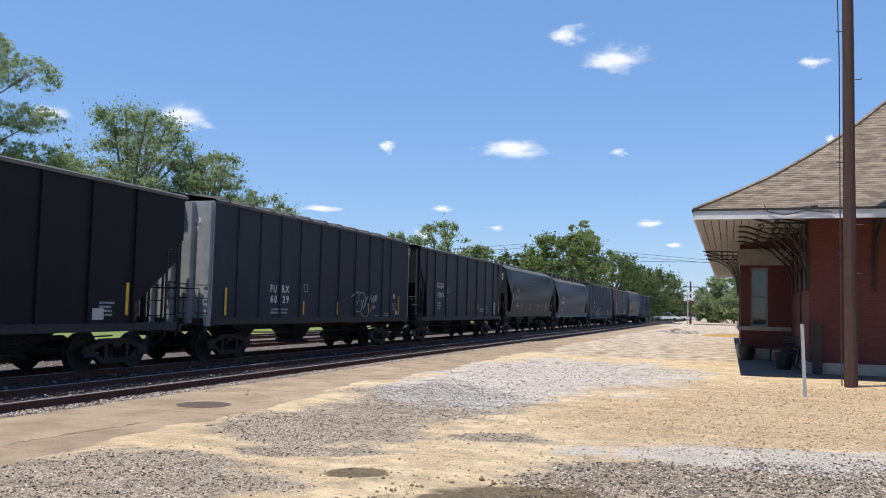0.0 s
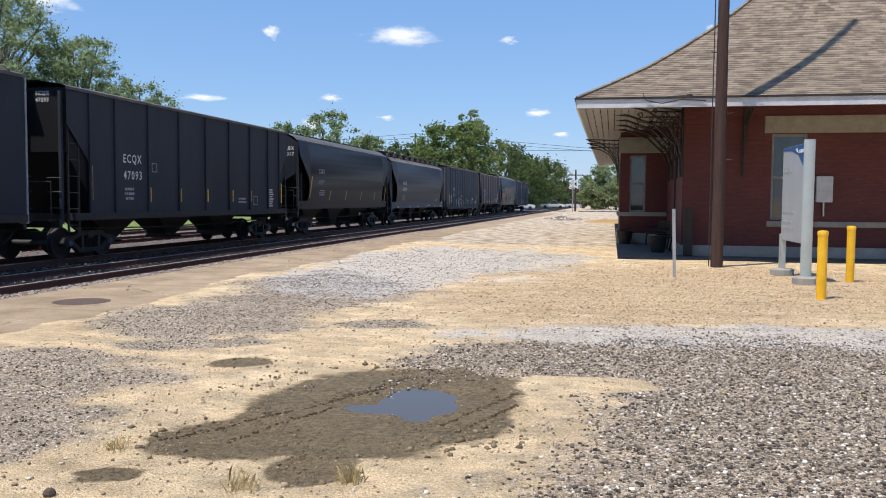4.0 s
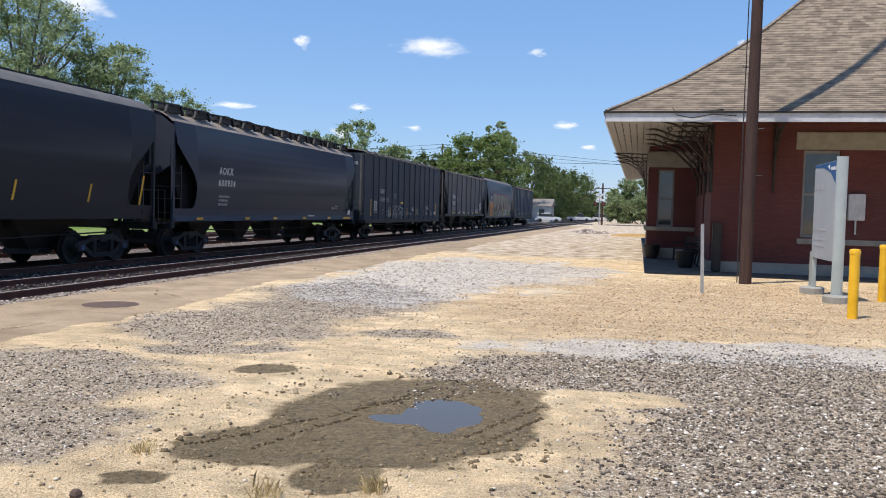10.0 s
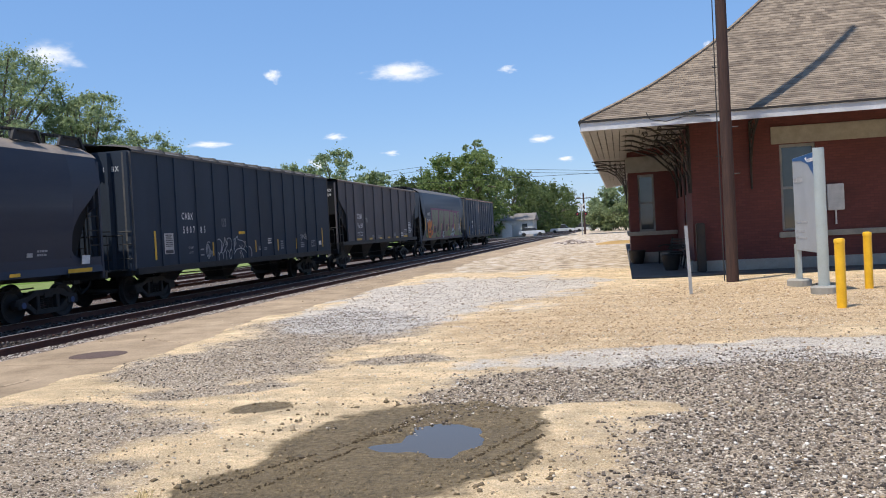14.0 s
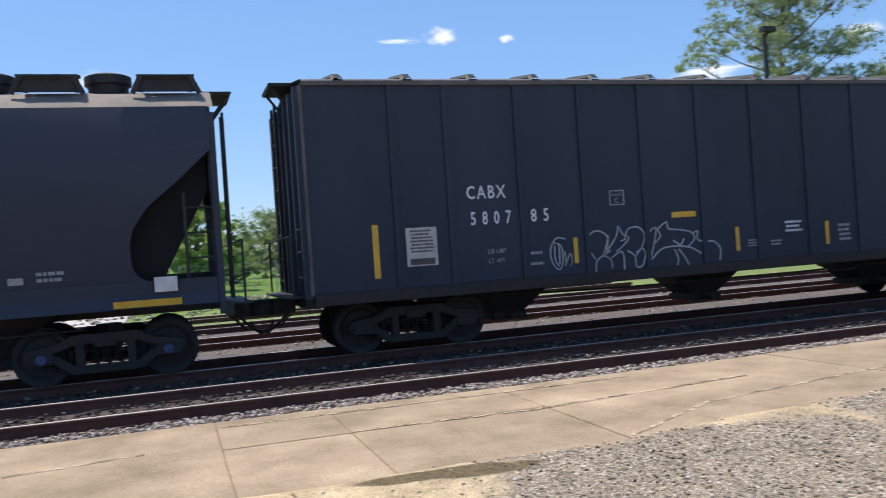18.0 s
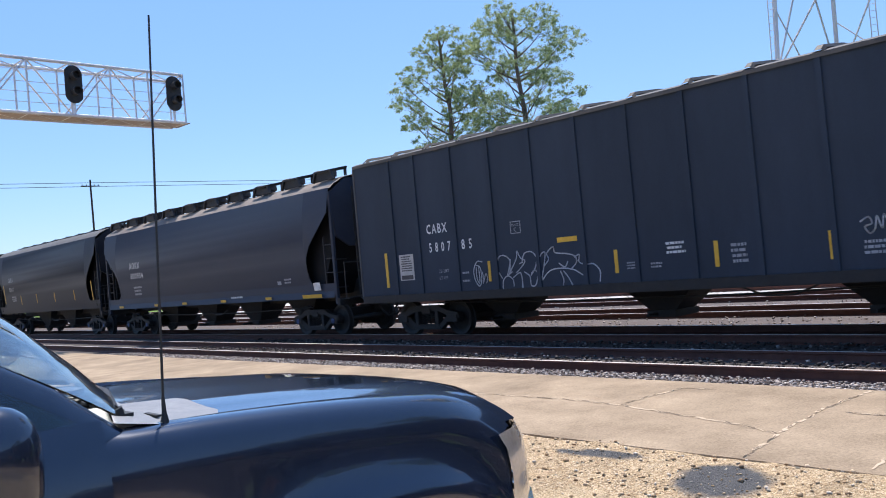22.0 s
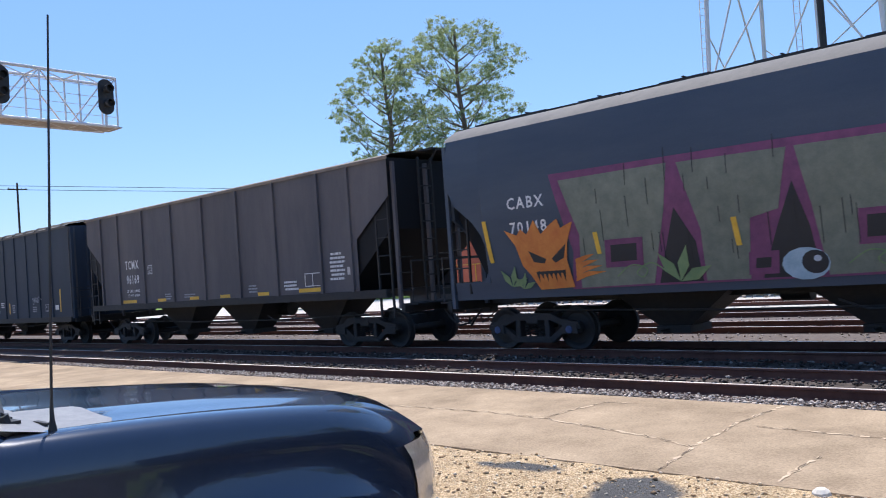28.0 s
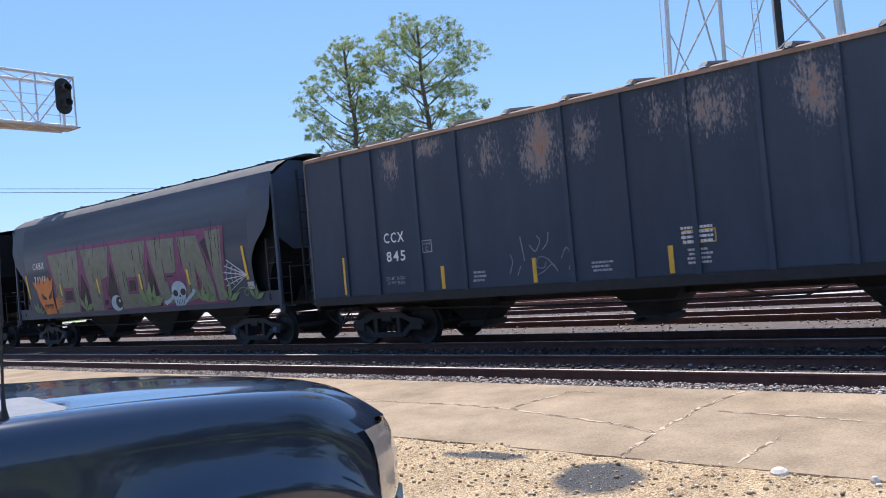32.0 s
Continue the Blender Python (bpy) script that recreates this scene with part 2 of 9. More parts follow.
def flaking(m, low, high):
    """Adds flakes of rust and pale primer between two heights to a paint."""
    n, l = m.node_tree.nodes, m.node_tree.links
    bs = n["Principled BSDF"]
    old = bs.inputs["Base Color"].links[0].from_socket
    tc = n.new("ShaderNodeTexCoord")
    sp = n.new("ShaderNodeSeparateXYZ")
    l.new(tc.outputs["Object"], sp.inputs[0])

    def noisy(scale, detail):
        q = n.new("ShaderNodeTexNoise")
        q.inputs["Scale"].default_value, q.inputs["Detail"].default_value, q.inputs["Roughness"].default_value = scale, detail, 0.7
        mp = n.new("ShaderNodeMapping")
        mp.inputs["Scale"].default_value = (1, 1, 0.3)
        l.new(tc.outputs["Object"], mp.inputs["Vector"])
        l.new(mp.outputs[0], q.inputs["Vector"])
        return q.outputs["Fac"]

    def op(kind, a, b, c=None):
        q = n.new("ShaderNodeMath")
        q.operation = kind
        for i, s in enumerate((a, b, c)):
            if s is None:
                continue
            if isinstance(s, float):
                q.inputs[i].default_value = s
            else:
                l.new(s, q.inputs[i])
        return q.outputs[0]

    def span(v, a, b):
        q = n.new("ShaderNodeMapRange")
        q.inputs["From Min"].default_value, q.inputs["From Max"].default_value = a, b
        l.new(v, q.inputs[0])
        return q.outputs[0]
    height = span(sp.outputs["Z"], low, high)
    wide = None
    for y, z, ry, rz, amount in RUST_SPOTS:
        dy = op("DIVIDE", op("SUBTRACT", sp.outputs["Y"], y), ry)
        dz = op("DIVIDE", op("SUBTRACT", sp.outputs["Z"], z), rz)
        d = op("SQRT", op("ADD", op("MULTIPLY", dy, dy), op("MULTIPLY", dz, dz)), None)
        v = op("MULTIPLY", op("SUBTRACT", 1.35, d), amount)
        wide = v if wide is None else op("MAXIMUM", wide, v)
    wide = op("MAXIMUM", wide, -0.4)
    cover = op("ADD", op("ADD", op("MULTIPLY", wide, 0.26), op("MULTIPLY", noisy(4.5, 7), 0.55)), op("MULTIPLY_ADD", noisy(30.0, 9), 1.05, op("MULTIPLY", height, 0.06)))
    for lo, hi, col in ((0.93, 1.12, (0.25, 0.235, 0.23)), (1.05, 1.26, (0.3, 0.145, 0.08)), (1.28, 1.42, (0.15, 0.075, 0.045))):
        mx = n.new("ShaderNodeMix")
        mx.data_type = "RGBA"
        l.new(span(op("MULTIPLY", cover, op("MINIMUM", op("MULTIPLY", height, 4.0), 1.0)), lo, hi), mx.inputs["Factor"])
        l.new(old, mx.inputs["A"])
        mx.inputs["B"].default_value = (*col, 1)
        old = mx.outputs["Result"]
    l.new(old, bs.inputs["Base Color"])


# worn places on the last car's side: along, height, half length, half height, how bare
RUST_SPOTS = [(-5.1, 3.9, 0.3, 0.35, 0.75), (-4.0, 4.1, 0.35, 0.2, 0.8), (-2.5, 3.7, 0.45, 0.4, 0.5), (-1.3, 3.65, 0.45, 0.65, 1.0), (-0.35, 3.75, 0.3, 0.45, 0.8), (1.1, 3.85, 0.25, 0.35, 0.6), (2.05, 3.75, 0.5, 0.45, 0.8), (3.6, 3.75, 0.35, 0.55, 0.95), (5.2, 3.9, 0.4, 0.3, 0.7)]
flaking(M_RUSTY, 2.6, 4.3)
M_DUST = mat("roof_dust", (0.13, 0.11, 0.1), (0.25, 0.21, 0.175), 1.6, 0.85, 0, 0.1, 40, 0.12, 0.4)
M_DUST_GREY = mat("roof_dust_grey", (0.07, 0.07, 0.072), (0.135, 0.128, 0.122), 1.6, 0.8, 0, 0.1, 40, 0.12, 0.4)
M_ROOF_RUST = mat("roof_rust", (0.19, 0.115, 0.08), (0.3, 0.215, 0.165), 1.4, 0.85, 0, 0.15, 40, 0.12, 0.5)
M_IRON = mat("cast_iron", (0.016, 0.017, 0.019), (0.034, 0.032, 0.032), 6, 0.65, 0.2, 0.25, 60, 0.15, 0.4)
M_TREAD = mat("wheel_tread_steel", (0.3, 0.29, 0.28), (0.45, 0.43, 0.4), 8, 0.3, 0.9, 0.05, 60)
M_HUB = mat("hub_cap_blue", (0.03, 0.055, 0.13), (0.055, 0.085, 0.19), 8, 0.6, 0, 0.1, 60)
M_YELLOW = mat("reflector_yellow", (0.62, 0.34, 0.02), (0.75, 0.45, 0.05), 5, 0.5, 0, 0.05, 60, 0.08, 0.3)
M_WHITE = mat("stencil_white", (0.55, 0.55, 0.55), (0.75, 0.75, 0.74), 6, 0.6, 0, 0.0, 60, 0.05, 0.3)
M_PALE = mat("stencil_worn", (0.22, 0.23, 0.25), (0.4, 0.41, 0.43), 8, 0.7, 0, 0.0, 60, 0.05, 0.3)
M_PAPER = mat("placard_paper", (0.42, 0.4, 0.38), (0.55, 0.52, 0.49), 5, 0.7, 0, 0.0, 60, 0.05, 0.3)
M_INK = mat("placard_ink", (0.05, 0.045, 0.045), (0.09, 0.08, 0.075), 12, 0.7, 0, 0.0, 60, 0.05, 0.2)
M_GALV = mat("galvanised", (0.35, 0.36, 0.37), (0.5, 0.5, 0.5), 5, 0.45, 0.6, 0.05, 60)

# ---- ground ----
def value_noise(x, y, seed):
    """Smooth noise from 0 to 1 on a unit lattice."""
    xi, yi = np.floor(x).astype(np.int64), np.floor(y).astype(np.int64)
    fx, fy = x - xi, y - yi
    fx, fy = fx * fx * (3 - 2 * fx), fy * fy * (3 - 2 * fy)

    def h(i, j):
        n = (i * 374761393 + j * 668265263 + seed * 144665) & 0x7FFFFFFF
        n = ((n ^ (n >> 13)) * 1274126177) & 0x7FFFFFFF
        return ((n ^ (n >> 16)) & 0xFFFF) / 65535.0
    return (h(xi, yi) * (1 - fx) + h(xi + 1, yi) * fx) * (1 - fy) + (h(xi, yi + 1) * (1 - fx) + h(xi + 1, yi + 1) * fx) * fy


def fbm(x, y, scale, seed, octaves=4):
    t, a, s = 0, 0.5, 0
    for k in range(octaves):
        t, s = t + a * value_noise(x * scale * 2**k, y * scale * 2**k, seed + k), s + a
        a *= 0.55
    return t / s


def blobs(x, y, spots, seed, rough=0.5, edge=0.25):
    """1 inside the ellipses (x, y, rx, ry, turn), 0 outside, with ragged edges."""
    d = np.full_like(x, 9.0)
    for cx, cy, rx, ry, a in spots:
        c, s = math.cos(a), math.sin(a)
        u, v = (x - cx) * c + (y - cy) * s, -(x - cx) * s + (y - cy) * c
        d = np.minimum(d, np.hypot(u / rx, v / ry))
    d = d + (fbm(x, y, 1.3, seed) - 0.5) * rough * 1.6 + (fbm(x, y, 6.0, seed + 9) - 0.5) * rough * 0.5
    return np.clip((1 + edge - d) / (2 * edge), 0, 1)


WET = [(-1.5, 6.45, 1.03, 1.45, -0.1), (-2.25, 5.4, 0.62, 0.5, 0.4), (-1.5, 4.8, 0.3, 0.35, 0), (-3.3, 7.75, 0.36, 0.26, 0.5), (-2.65, 4.42, 0.2, 0.12, 0.3), (-5.85, 1.75, 0.16, 0.75, -0.1)]
POOL = (-1.27, 6.7, 0.21, 0.46, 0.25)
POOLS = [POOL, (-1.55, 6.44, 0.2, 0.1, 0.1)]
GREY = [(3.2, 5.2, 3.3, 5.0, 0), (1.3, 8.8, 3.4, 1.6, 0.25), (-0.5, 9.0, 1.2, 0.5, 0.2), (6.5, 9.0, 5.0, 3.0, 0.2),
        (-5.3, 6.4, 1.5, 1.3, 0.5), (-4.9, 4.0, 1.4, 2.3, -0.3), (-5.0, 10.6, 1.5, 1.7, 0.3), (-4.9, 14.0, 1.7, 3.5, 0.2), (-4.3, 8.6, 0.9, 0.35, 0.4), (-2.6, 10.5, 0.7, 0.4, 0)]
PALE = [(-4.0, 22.5, 3.2, 5.8, 0), (-4.7, 17.0, 1.9, 4.0, 0.1), (-1.8, 24.2, 1.6, 1.8, 0), (2.4, 10.9, 3.5, 0.9, 0.2)]
TAN = [(0.6, 14.6, 3.4, 3.6, 0), (3.8, 17.5, 5.5, 5.0, 0), (-5.6, -4.2, 1.1, 3.2, 0.2), (-4.4, -6.5, 1.6, 3.0, 0)]
PATCH = [(-5.42, -3.3, 0.36, 0.34, 0.3), (-5.62, -4.5, 0.12, 0.45, 0.1)]
SAND = [(0.0, 7.55, 0.75, 0.3, 0.15)]


def ground_height(x, y):
    z = -0.035 + (fbm(x, y, 0.35, 3) - 0.5) * 0.05 + (fbm(x, y, 3.0, 5) - 0.5) * 0.022
    far = np.clip((np.hypot(x, y - 5) - 28) / 20, 0, 1)
    z = z * (1 - far) - 0.05 * far
    z = z - 0.035 * blobs(x, y, WET[:3], 31, 0.2, 0.5)
    z = z - 0.045 * blobs(x, y, POOLS, 37, 1.1, 0.6)
    # dirt washed over the edge of the slabs, more so further along
    reach = np.clip((y - 3.0) / 6.0, 0, 1) * (0.25 + 1.5 * fbm(x, y, 0.45, 91)) + 0.3 * fbm(x, y, 1.5, 93)
    lap = np.clip((x + 5.98 + reach) / 0.14, 0, 1) * np.clip((-4.6 - x) / 1.0, 0, 1)
    z = z * (1 - lap) + (0.014 - 0.005 * np.clip((4 - y) / 2, 0, 1) + (fbm(x, y, 3.0, 5) - 0.5) * 0.03) * lap
    z = np.where(x < -9.2, -0.34, z)
    return z


def make_ground():
    xs = np.concatenate([[-1500, -700, -350, -180, -100, -60, -40, -28, -20, -14], np.arange(-10.2, -2.0, 0.11), np.arange(-2.0, -0.3, 0.045), np.arange(-0.3, 8.0, 0.11), [8.5, 9.5, 11, 14, 18, 25, 40, 60, 100, 180, 350, 700, 1500]])
    ys = np.concatenate([[-1500, -700, -350, -180, -90, -50, -30, -20, -15, -12], np.arange(-10, 5.2, 0.11), np.arange(5.2, 7.6, 0.05), np.arange(7.6, 16, 0.11), np.arange(16, 30, 0.25), np.arange(30, 60, 1.0), [65, 72, 80, 95, 120, 160, 220, 350, 700, 1500]])
    X, Y = np.meshgrid(xs, ys)
    Z = ground_height(X, Y)
    n, m = X.shape
    idx = np.arange(n * m).reshape(n, m)
    quads = np.stack([idx[:-1, :-1], idx[:-1, 1:], idx[1:, 1:], idx[1:, :-1]], -1).reshape(-1, 4)
    me = bpy.data.meshes.new("ground")
    me.vertices.add(n * m)
    me.vertices.foreach_set("co", np.stack([X, Y, Z], -1).ravel())
    me.loops.add(len(quads) * 4)
    me.loops.foreach_set("vertex_index", quads.ravel())
    me.polygons.add(len(quads))
    me.polygons.foreach_set("loop_start", np.arange(0, len(quads) * 4, 4))
    me.polygons.foreach_set("use_smooth", np.ones(len(quads), bool))
    me.update()
    me.validate()
    x, y = X.ravel(), Y.ravel()
    layers = {
        "wet": blobs(x, y, WET, 31, 0.5, 0.22),
        "grey": blobs(x, y, GREY, 41, 0.6, 0.3) * (1 - blobs(x, y, SAND, 51, 0.4, 0.2)),
        "pale": blobs(x, y, PALE, 61, 0.7, 0.3),
        "tan": blobs(x, y, TAN, 71, 0.7, 0.35),
        "patch": blobs(x, y, PATCH, 81, 0.5, 0.3),
        "grass": np.clip((-x - 26.5) / 2 + (fbm(x, y, 0.5, 17) - 0.5) * 3, 0, 1),
        "old": np.clip((y - 29 + (fbm(x, y, 0.25, 23) - 0.5) * 10) / 3, 0, 1) * np.clip((4 - x) / 3, 0, 1),
    }
    for k, a in layers.items():
        me.attributes.new(k, "FLOAT", "POINT").data.foreach_set("value", a.astype(np.float32))
    return me


def ground_material():
    m = bpy.data.materials.new("ground_mixed")
    m.use_nodes = True
    nt = m.node_tree
    n, l = nt.nodes, nt.links
    bs = n["Principled BSDF"]
    tc = n.new("ShaderNodeTexCoord")

    def noise(scale, detail=6, rough=0.6):
        q = n.new("ShaderNodeTexNoise")
        q.inputs["Scale"].default_value, q.inputs["Detail"].default_value, q.inputs["Roughness"].default_value = scale, detail, rough
        l.new(tc.outputs["Object"], q.inputs["Vector"])
        return q.outputs["Fac"]

    def ramp(fac, *stops):
        r = n.new("ShaderNodeValToRGB")
        while len(r.color_ramp.elements) < len(stops):
            r.color_ramp.elements.new(0.5)
        for e, (p, c) in zip(r.color_ramp.elements, stops):
            e.position, e.color = p, (*c, 1)
        l.new(fac, r.inputs[0])
        return r.outputs[0]

    def mix(fac, a, b):
        q = n.new("ShaderNodeMix")
        q.data_type = "RGBA"
        l.new(fac, q.inputs["Factor"])
        l.new(a, q.inputs["A"])
        l.new(b, q.inputs["B"])
        return q.outputs["Result"]

    def attr(name):
        q = n.new("ShaderNodeAttribute")
        q.attribute_name = name
        return q.outputs["Fac"]

    def pebbles(scale, cols):
        v = n.new("ShaderNodeTexVoronoi")
        v.inputs["Scale"].default_value = scale
        l.new(tc.outputs["Object"], v.inputs["Vector"])
        sp = n.new("ShaderNodeSeparateColor")
        l.new(v.outputs["Color"], sp.inputs[0])
        return ramp(sp.outputs[0], *cols), v.outputs["Distance"]
    fine, mid, slow = noise(70, 9, 0.8), noise(7, 6), noise(0.9, 5)
    sand = ramp(slow, (0.3, (0.4, 0.27, 0.14)), (0.5, (0.55, 0.4, 0.23)), (0.7, (0.68, 0.53, 0.34)))
    speck = ramp(fine, (0.37, (0.1, 0.066, 0.036)), (0.46, (0.5, 0.365, 0.21)), (0.6, (0.9, 0.75, 0.53)))
    half = n.new("ShaderNodeValue")
    half.outputs[0].default_value = 0.6
    col = mix(half.outputs[0], sand, speck)
    peb_c, peb_d = pebbles(62, ((0.0, (0.06, 0.05, 0.043)), (0.35, (0.17, 0.14, 0.118)), (0.7, (0.32, 0.27, 0.225)), (1.0, (0.72, 0.64, 0.55))))
    tan_c, tan_d = pebbles(75, ((0.0, (0.17, 0.105, 0.055)), (0.4, (0.43, 0.285, 0.15)), (0.75, (0.62, 0.45, 0.27)), (1.0, (0.74, 0.61, 0.43))))
    pale_c, pale_d = pebbles(60, ((0.0, (0.25, 0.24, 0.23)), (0.5, (0.48, 0.46, 0.43)), (1.0, (0.76, 0.73, 0.69))))
    old_c = ramp(noise(1.6, 7), (0.32, (0.17, 0.135, 0.1)), (0.44, (0.37, 0.29, 0.2)), (0.54, (0.56, 0.45, 0.33)), (0.64, (0.6, 0.56, 0.5)))
    grass_c = ramp(noise(3.0, 8), (0.3, (0.05, 0.1, 0.015)), (0.55, (0.12, 0.2, 0.03)), (0.75, (0.22, 0.27, 0.07)))
    wet_c = ramp(noise(24, 9, 0.75), (0.36, (0.06, 0.042, 0.02)), (0.46, (0.15, 0.108, 0.054)), (0.62, (0.25, 0.19, 0.105)))
    patch_c = ramp(fine, (0.3, (0.05, 0.05, 0.05)), (0.7, (0.16, 0.155, 0.15)))
    ragged, clod = noise(5.0, 8, 0.7), noise(2.4, 6, 0.65)
    blot = n.new("ShaderNodeMapRange")
    blot.inputs["From Min"].default_value, blot.inputs["From Max"].default_value = 0.35, 0.65
    blot.inputs["To Min"].default_value, blot.inputs["To Max"].default_value = 0.82, 1.3
    l.new(clod, blot.inputs[0])
    shade = n.new("ShaderNodeHueSaturation")
    l.new(blot.outputs[0], shade.inputs["Value"])
    l.new(col, shade.inputs["Color"])
    col = shade.outputs[0]

    def edge(name, lo=0.75, hi=1.2):
        """The layer's spread with a ragged, fairly crisp border."""
        a = n.new("ShaderNodeMath")
        a.operation = "MULTIPLY_ADD"
        l.new(ragged, a.inputs[0])
        a.inputs[1].default_value = 0.9
        l.new(attr(name), a.inputs[2])
        q = n.new("ShaderNodeMapRange")
        q.inputs["From Min"].default_value, q.inputs["From Max"].default_value = lo, hi
        l.new(a.outputs[0], q.inputs[0])
        q.inputs["To Max"].default_value = 0.72 if name in ("grey", "tan", "pale") else 1.0
        return q.outputs[0]
    for name, c in (("old", old_c), ("tan", tan_c), ("grey", peb_c), ("pale", pale_c), ("patch", patch_c), ("wet", wet_c), ("grass", grass_c)):
        col = mix(edge(name, 0.8, 1.1) if name == "wet" else edge(name), col, c)
    # faint bands where vehicles and water have passed
    stretch = n.new("ShaderNodeMapping")
    stretch.inputs["Scale"].default_value, stretch.inputs["Rotation"].default_value = (0.35, 2.2, 1), (0, 0, 0.12)
    l.new(tc.outputs["Object"], stretch.inputs["Vector"])
    bands = n.new("ShaderNodeTexNoise")
    bands.inputs["Scale"].default_value, bands.inputs["Detail"].default_value, bands.inputs["Roughness"].default_value = 1.3, 8, 0.72
    l.new(stretch.outputs[0], bands.inputs["Vector"])
    worn = n.new("ShaderNodeMapRange")
    worn.inputs["From Min"].default_value, worn.inputs["From Max"].default_value = 0.34, 0.56
    worn.inputs["To Min"].default_value, worn.inputs["To Max"].default_value = 0.84, 1.12
    l.new(bands.outputs["Fac"], worn.inputs[0])
    last = n.new("ShaderNodeHueSaturation")
    l.new(worn.outputs[0], last.inputs["Value"])
    l.new(col, last.inputs["Color"])
    l.new(last.outputs[0], bs.inputs["Base Color"])
    ro = n.new("ShaderNodeMapRange")
    l.new(edge("wet"), ro.inputs[0])
    ro.inputs["To Min"].default_value, ro.inputs["To Max"].default_value = 0.95, 0.55
    l.new(ro.outputs[0], bs.inputs["Roughness"])
    bs.inputs["Specular IOR Level"].default_value = 0.25
    b1 = n.new("ShaderNodeBump")
    b1.inputs["Strength"].default_value, b1.inputs["Distance"].default_value = 0.8, 0.02
    l.new(fine, b1.inputs["Height"])
    b2 = n.new("ShaderNodeBump")
    b2.inputs["Strength"].default_value, b2.inputs["Distance"].default_value = 0.5, 0.03
    l.new(peb_d, b2.inputs["Height"])
    l.new(b1.outputs[0], b2.inputs["Normal"])
    b3 = n.new("ShaderNodeBump")
    b3.inputs["Strength"].default_value, b3.inputs["Distance"].default_value = 0.4, 0.04
    l.new(noise(14, 8, 0.7), b3.inputs["Height"])
    l.new(b2.outputs[0], b3.inputs["Normal"])
    l.new(b3.outputs[0], bs.inputs["Normal"])
    return m


ground = new("ground", make_ground())
ground.data.materials.append(ground_material())
tagged(ground, "sandy dirt and gravel lot with wet mud", "ground", kind="structure")

M_STONE = bpy.data.materials.new("loose_stone")
M_STONE.use_nodes = True


def stone_material(m, stops):
    n, l = m.node_tree.nodes, m.node_tree.links
    g = n.new("ShaderNodeNewGeometry")
    r = n.new("ShaderNodeValToRGB")
    while len(r.color_ramp.elements) < len(stops):
        r.color_ramp.elements.new(0.5)
    for e, (p, c) in zip(r.color_ramp.elements, stops):
        e.position, e.color = p, (*c, 1)
    l.new(g.outputs["Random Per Island"], r.inputs[0])
    l.new(r.outputs[0], n["Principled BSDF"].inputs["Base Color"])
    n["Principled BSDF"].inputs["Roughness"].default_value = 0.9
    n["Principled BSDF"].inputs["Specular IOR Level"].default_value = 0.25


stone_material(M_STONE, ((0.0, (0.045, 0.037, 0.032)), (0.35, (0.14, 0.115, 0.095)), (0.65, (0.27, 0.22, 0.175)), (0.85, (0.46, 0.39, 0.32)), (1.0, (0.88, 0.83, 0.75))))
M_BALLAST = bpy.data.materials.new("ballast_stone")
M_BALLAST.use_nodes = True
stone_material(M_BALLAST, ((0.0, (0.14, 0.108, 0.09)), (0.4, (0.31, 0.25, 0.21)), (0.75, (0.48, 0.4, 0.34)), (1.0, (0.68, 0.6, 0.53))))
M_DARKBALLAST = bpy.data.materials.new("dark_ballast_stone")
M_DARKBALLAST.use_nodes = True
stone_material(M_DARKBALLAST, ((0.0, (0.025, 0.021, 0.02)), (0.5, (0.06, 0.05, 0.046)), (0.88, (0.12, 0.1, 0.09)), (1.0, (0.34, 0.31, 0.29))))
M_TANSTONE = bpy.data.materials.new("tan_pebble")
M_TANSTONE.use_nodes = True
stone_material(M_TANSTONE, ((0.0, (0.27, 0.175, 0.105)), (0.35, (0.44, 0.3, 0.17)), (0.75, (0.6, 0.44, 0.28)), (1.0, (0.75, 0.66, 0.55))))

M_MIXED = bpy.data.materials.new("mixed_pebble")
M_MIXED.use_nodes = True
stone_material(M_MIXED, ((0.0, (0.2, 0.15, 0.1)), (0.3, (0.36, 0.27, 0.17)), (0.7, (0.54, 0.42, 0.28)), (1.0, (0.75, 0.68, 0.56))))

M_CLOD = bpy.data.materials.new("mud_clod")
M_CLOD.use_nodes = True
stone_material(M_CLOD, ((0.0, (0.1, 0.075, 0.045)), (0.5, (0.2, 0.15, 0.09)), (1.0, (0.4, 0.31, 0.2))))

M_CHIP = bpy.data.materials.new("pale_chip")
M_CHIP.use_nodes = True
stone_material(M_CHIP, ((0.0, (0.12, 0.09, 0.065)), (0.3, (0.45, 0.37, 0.27)), (0.7, (0.75, 0.67, 0.55)), (1.0, (0.9, 0.86, 0.78))))

M_RUT = bpy.data.materials.new("rut_mud")
M_RUT.use_nodes = True
stone_material(M_RUT, ((0.0, (0.04, 0.028, 0.016)), (1.0, (0.13, 0.095, 0.055))))


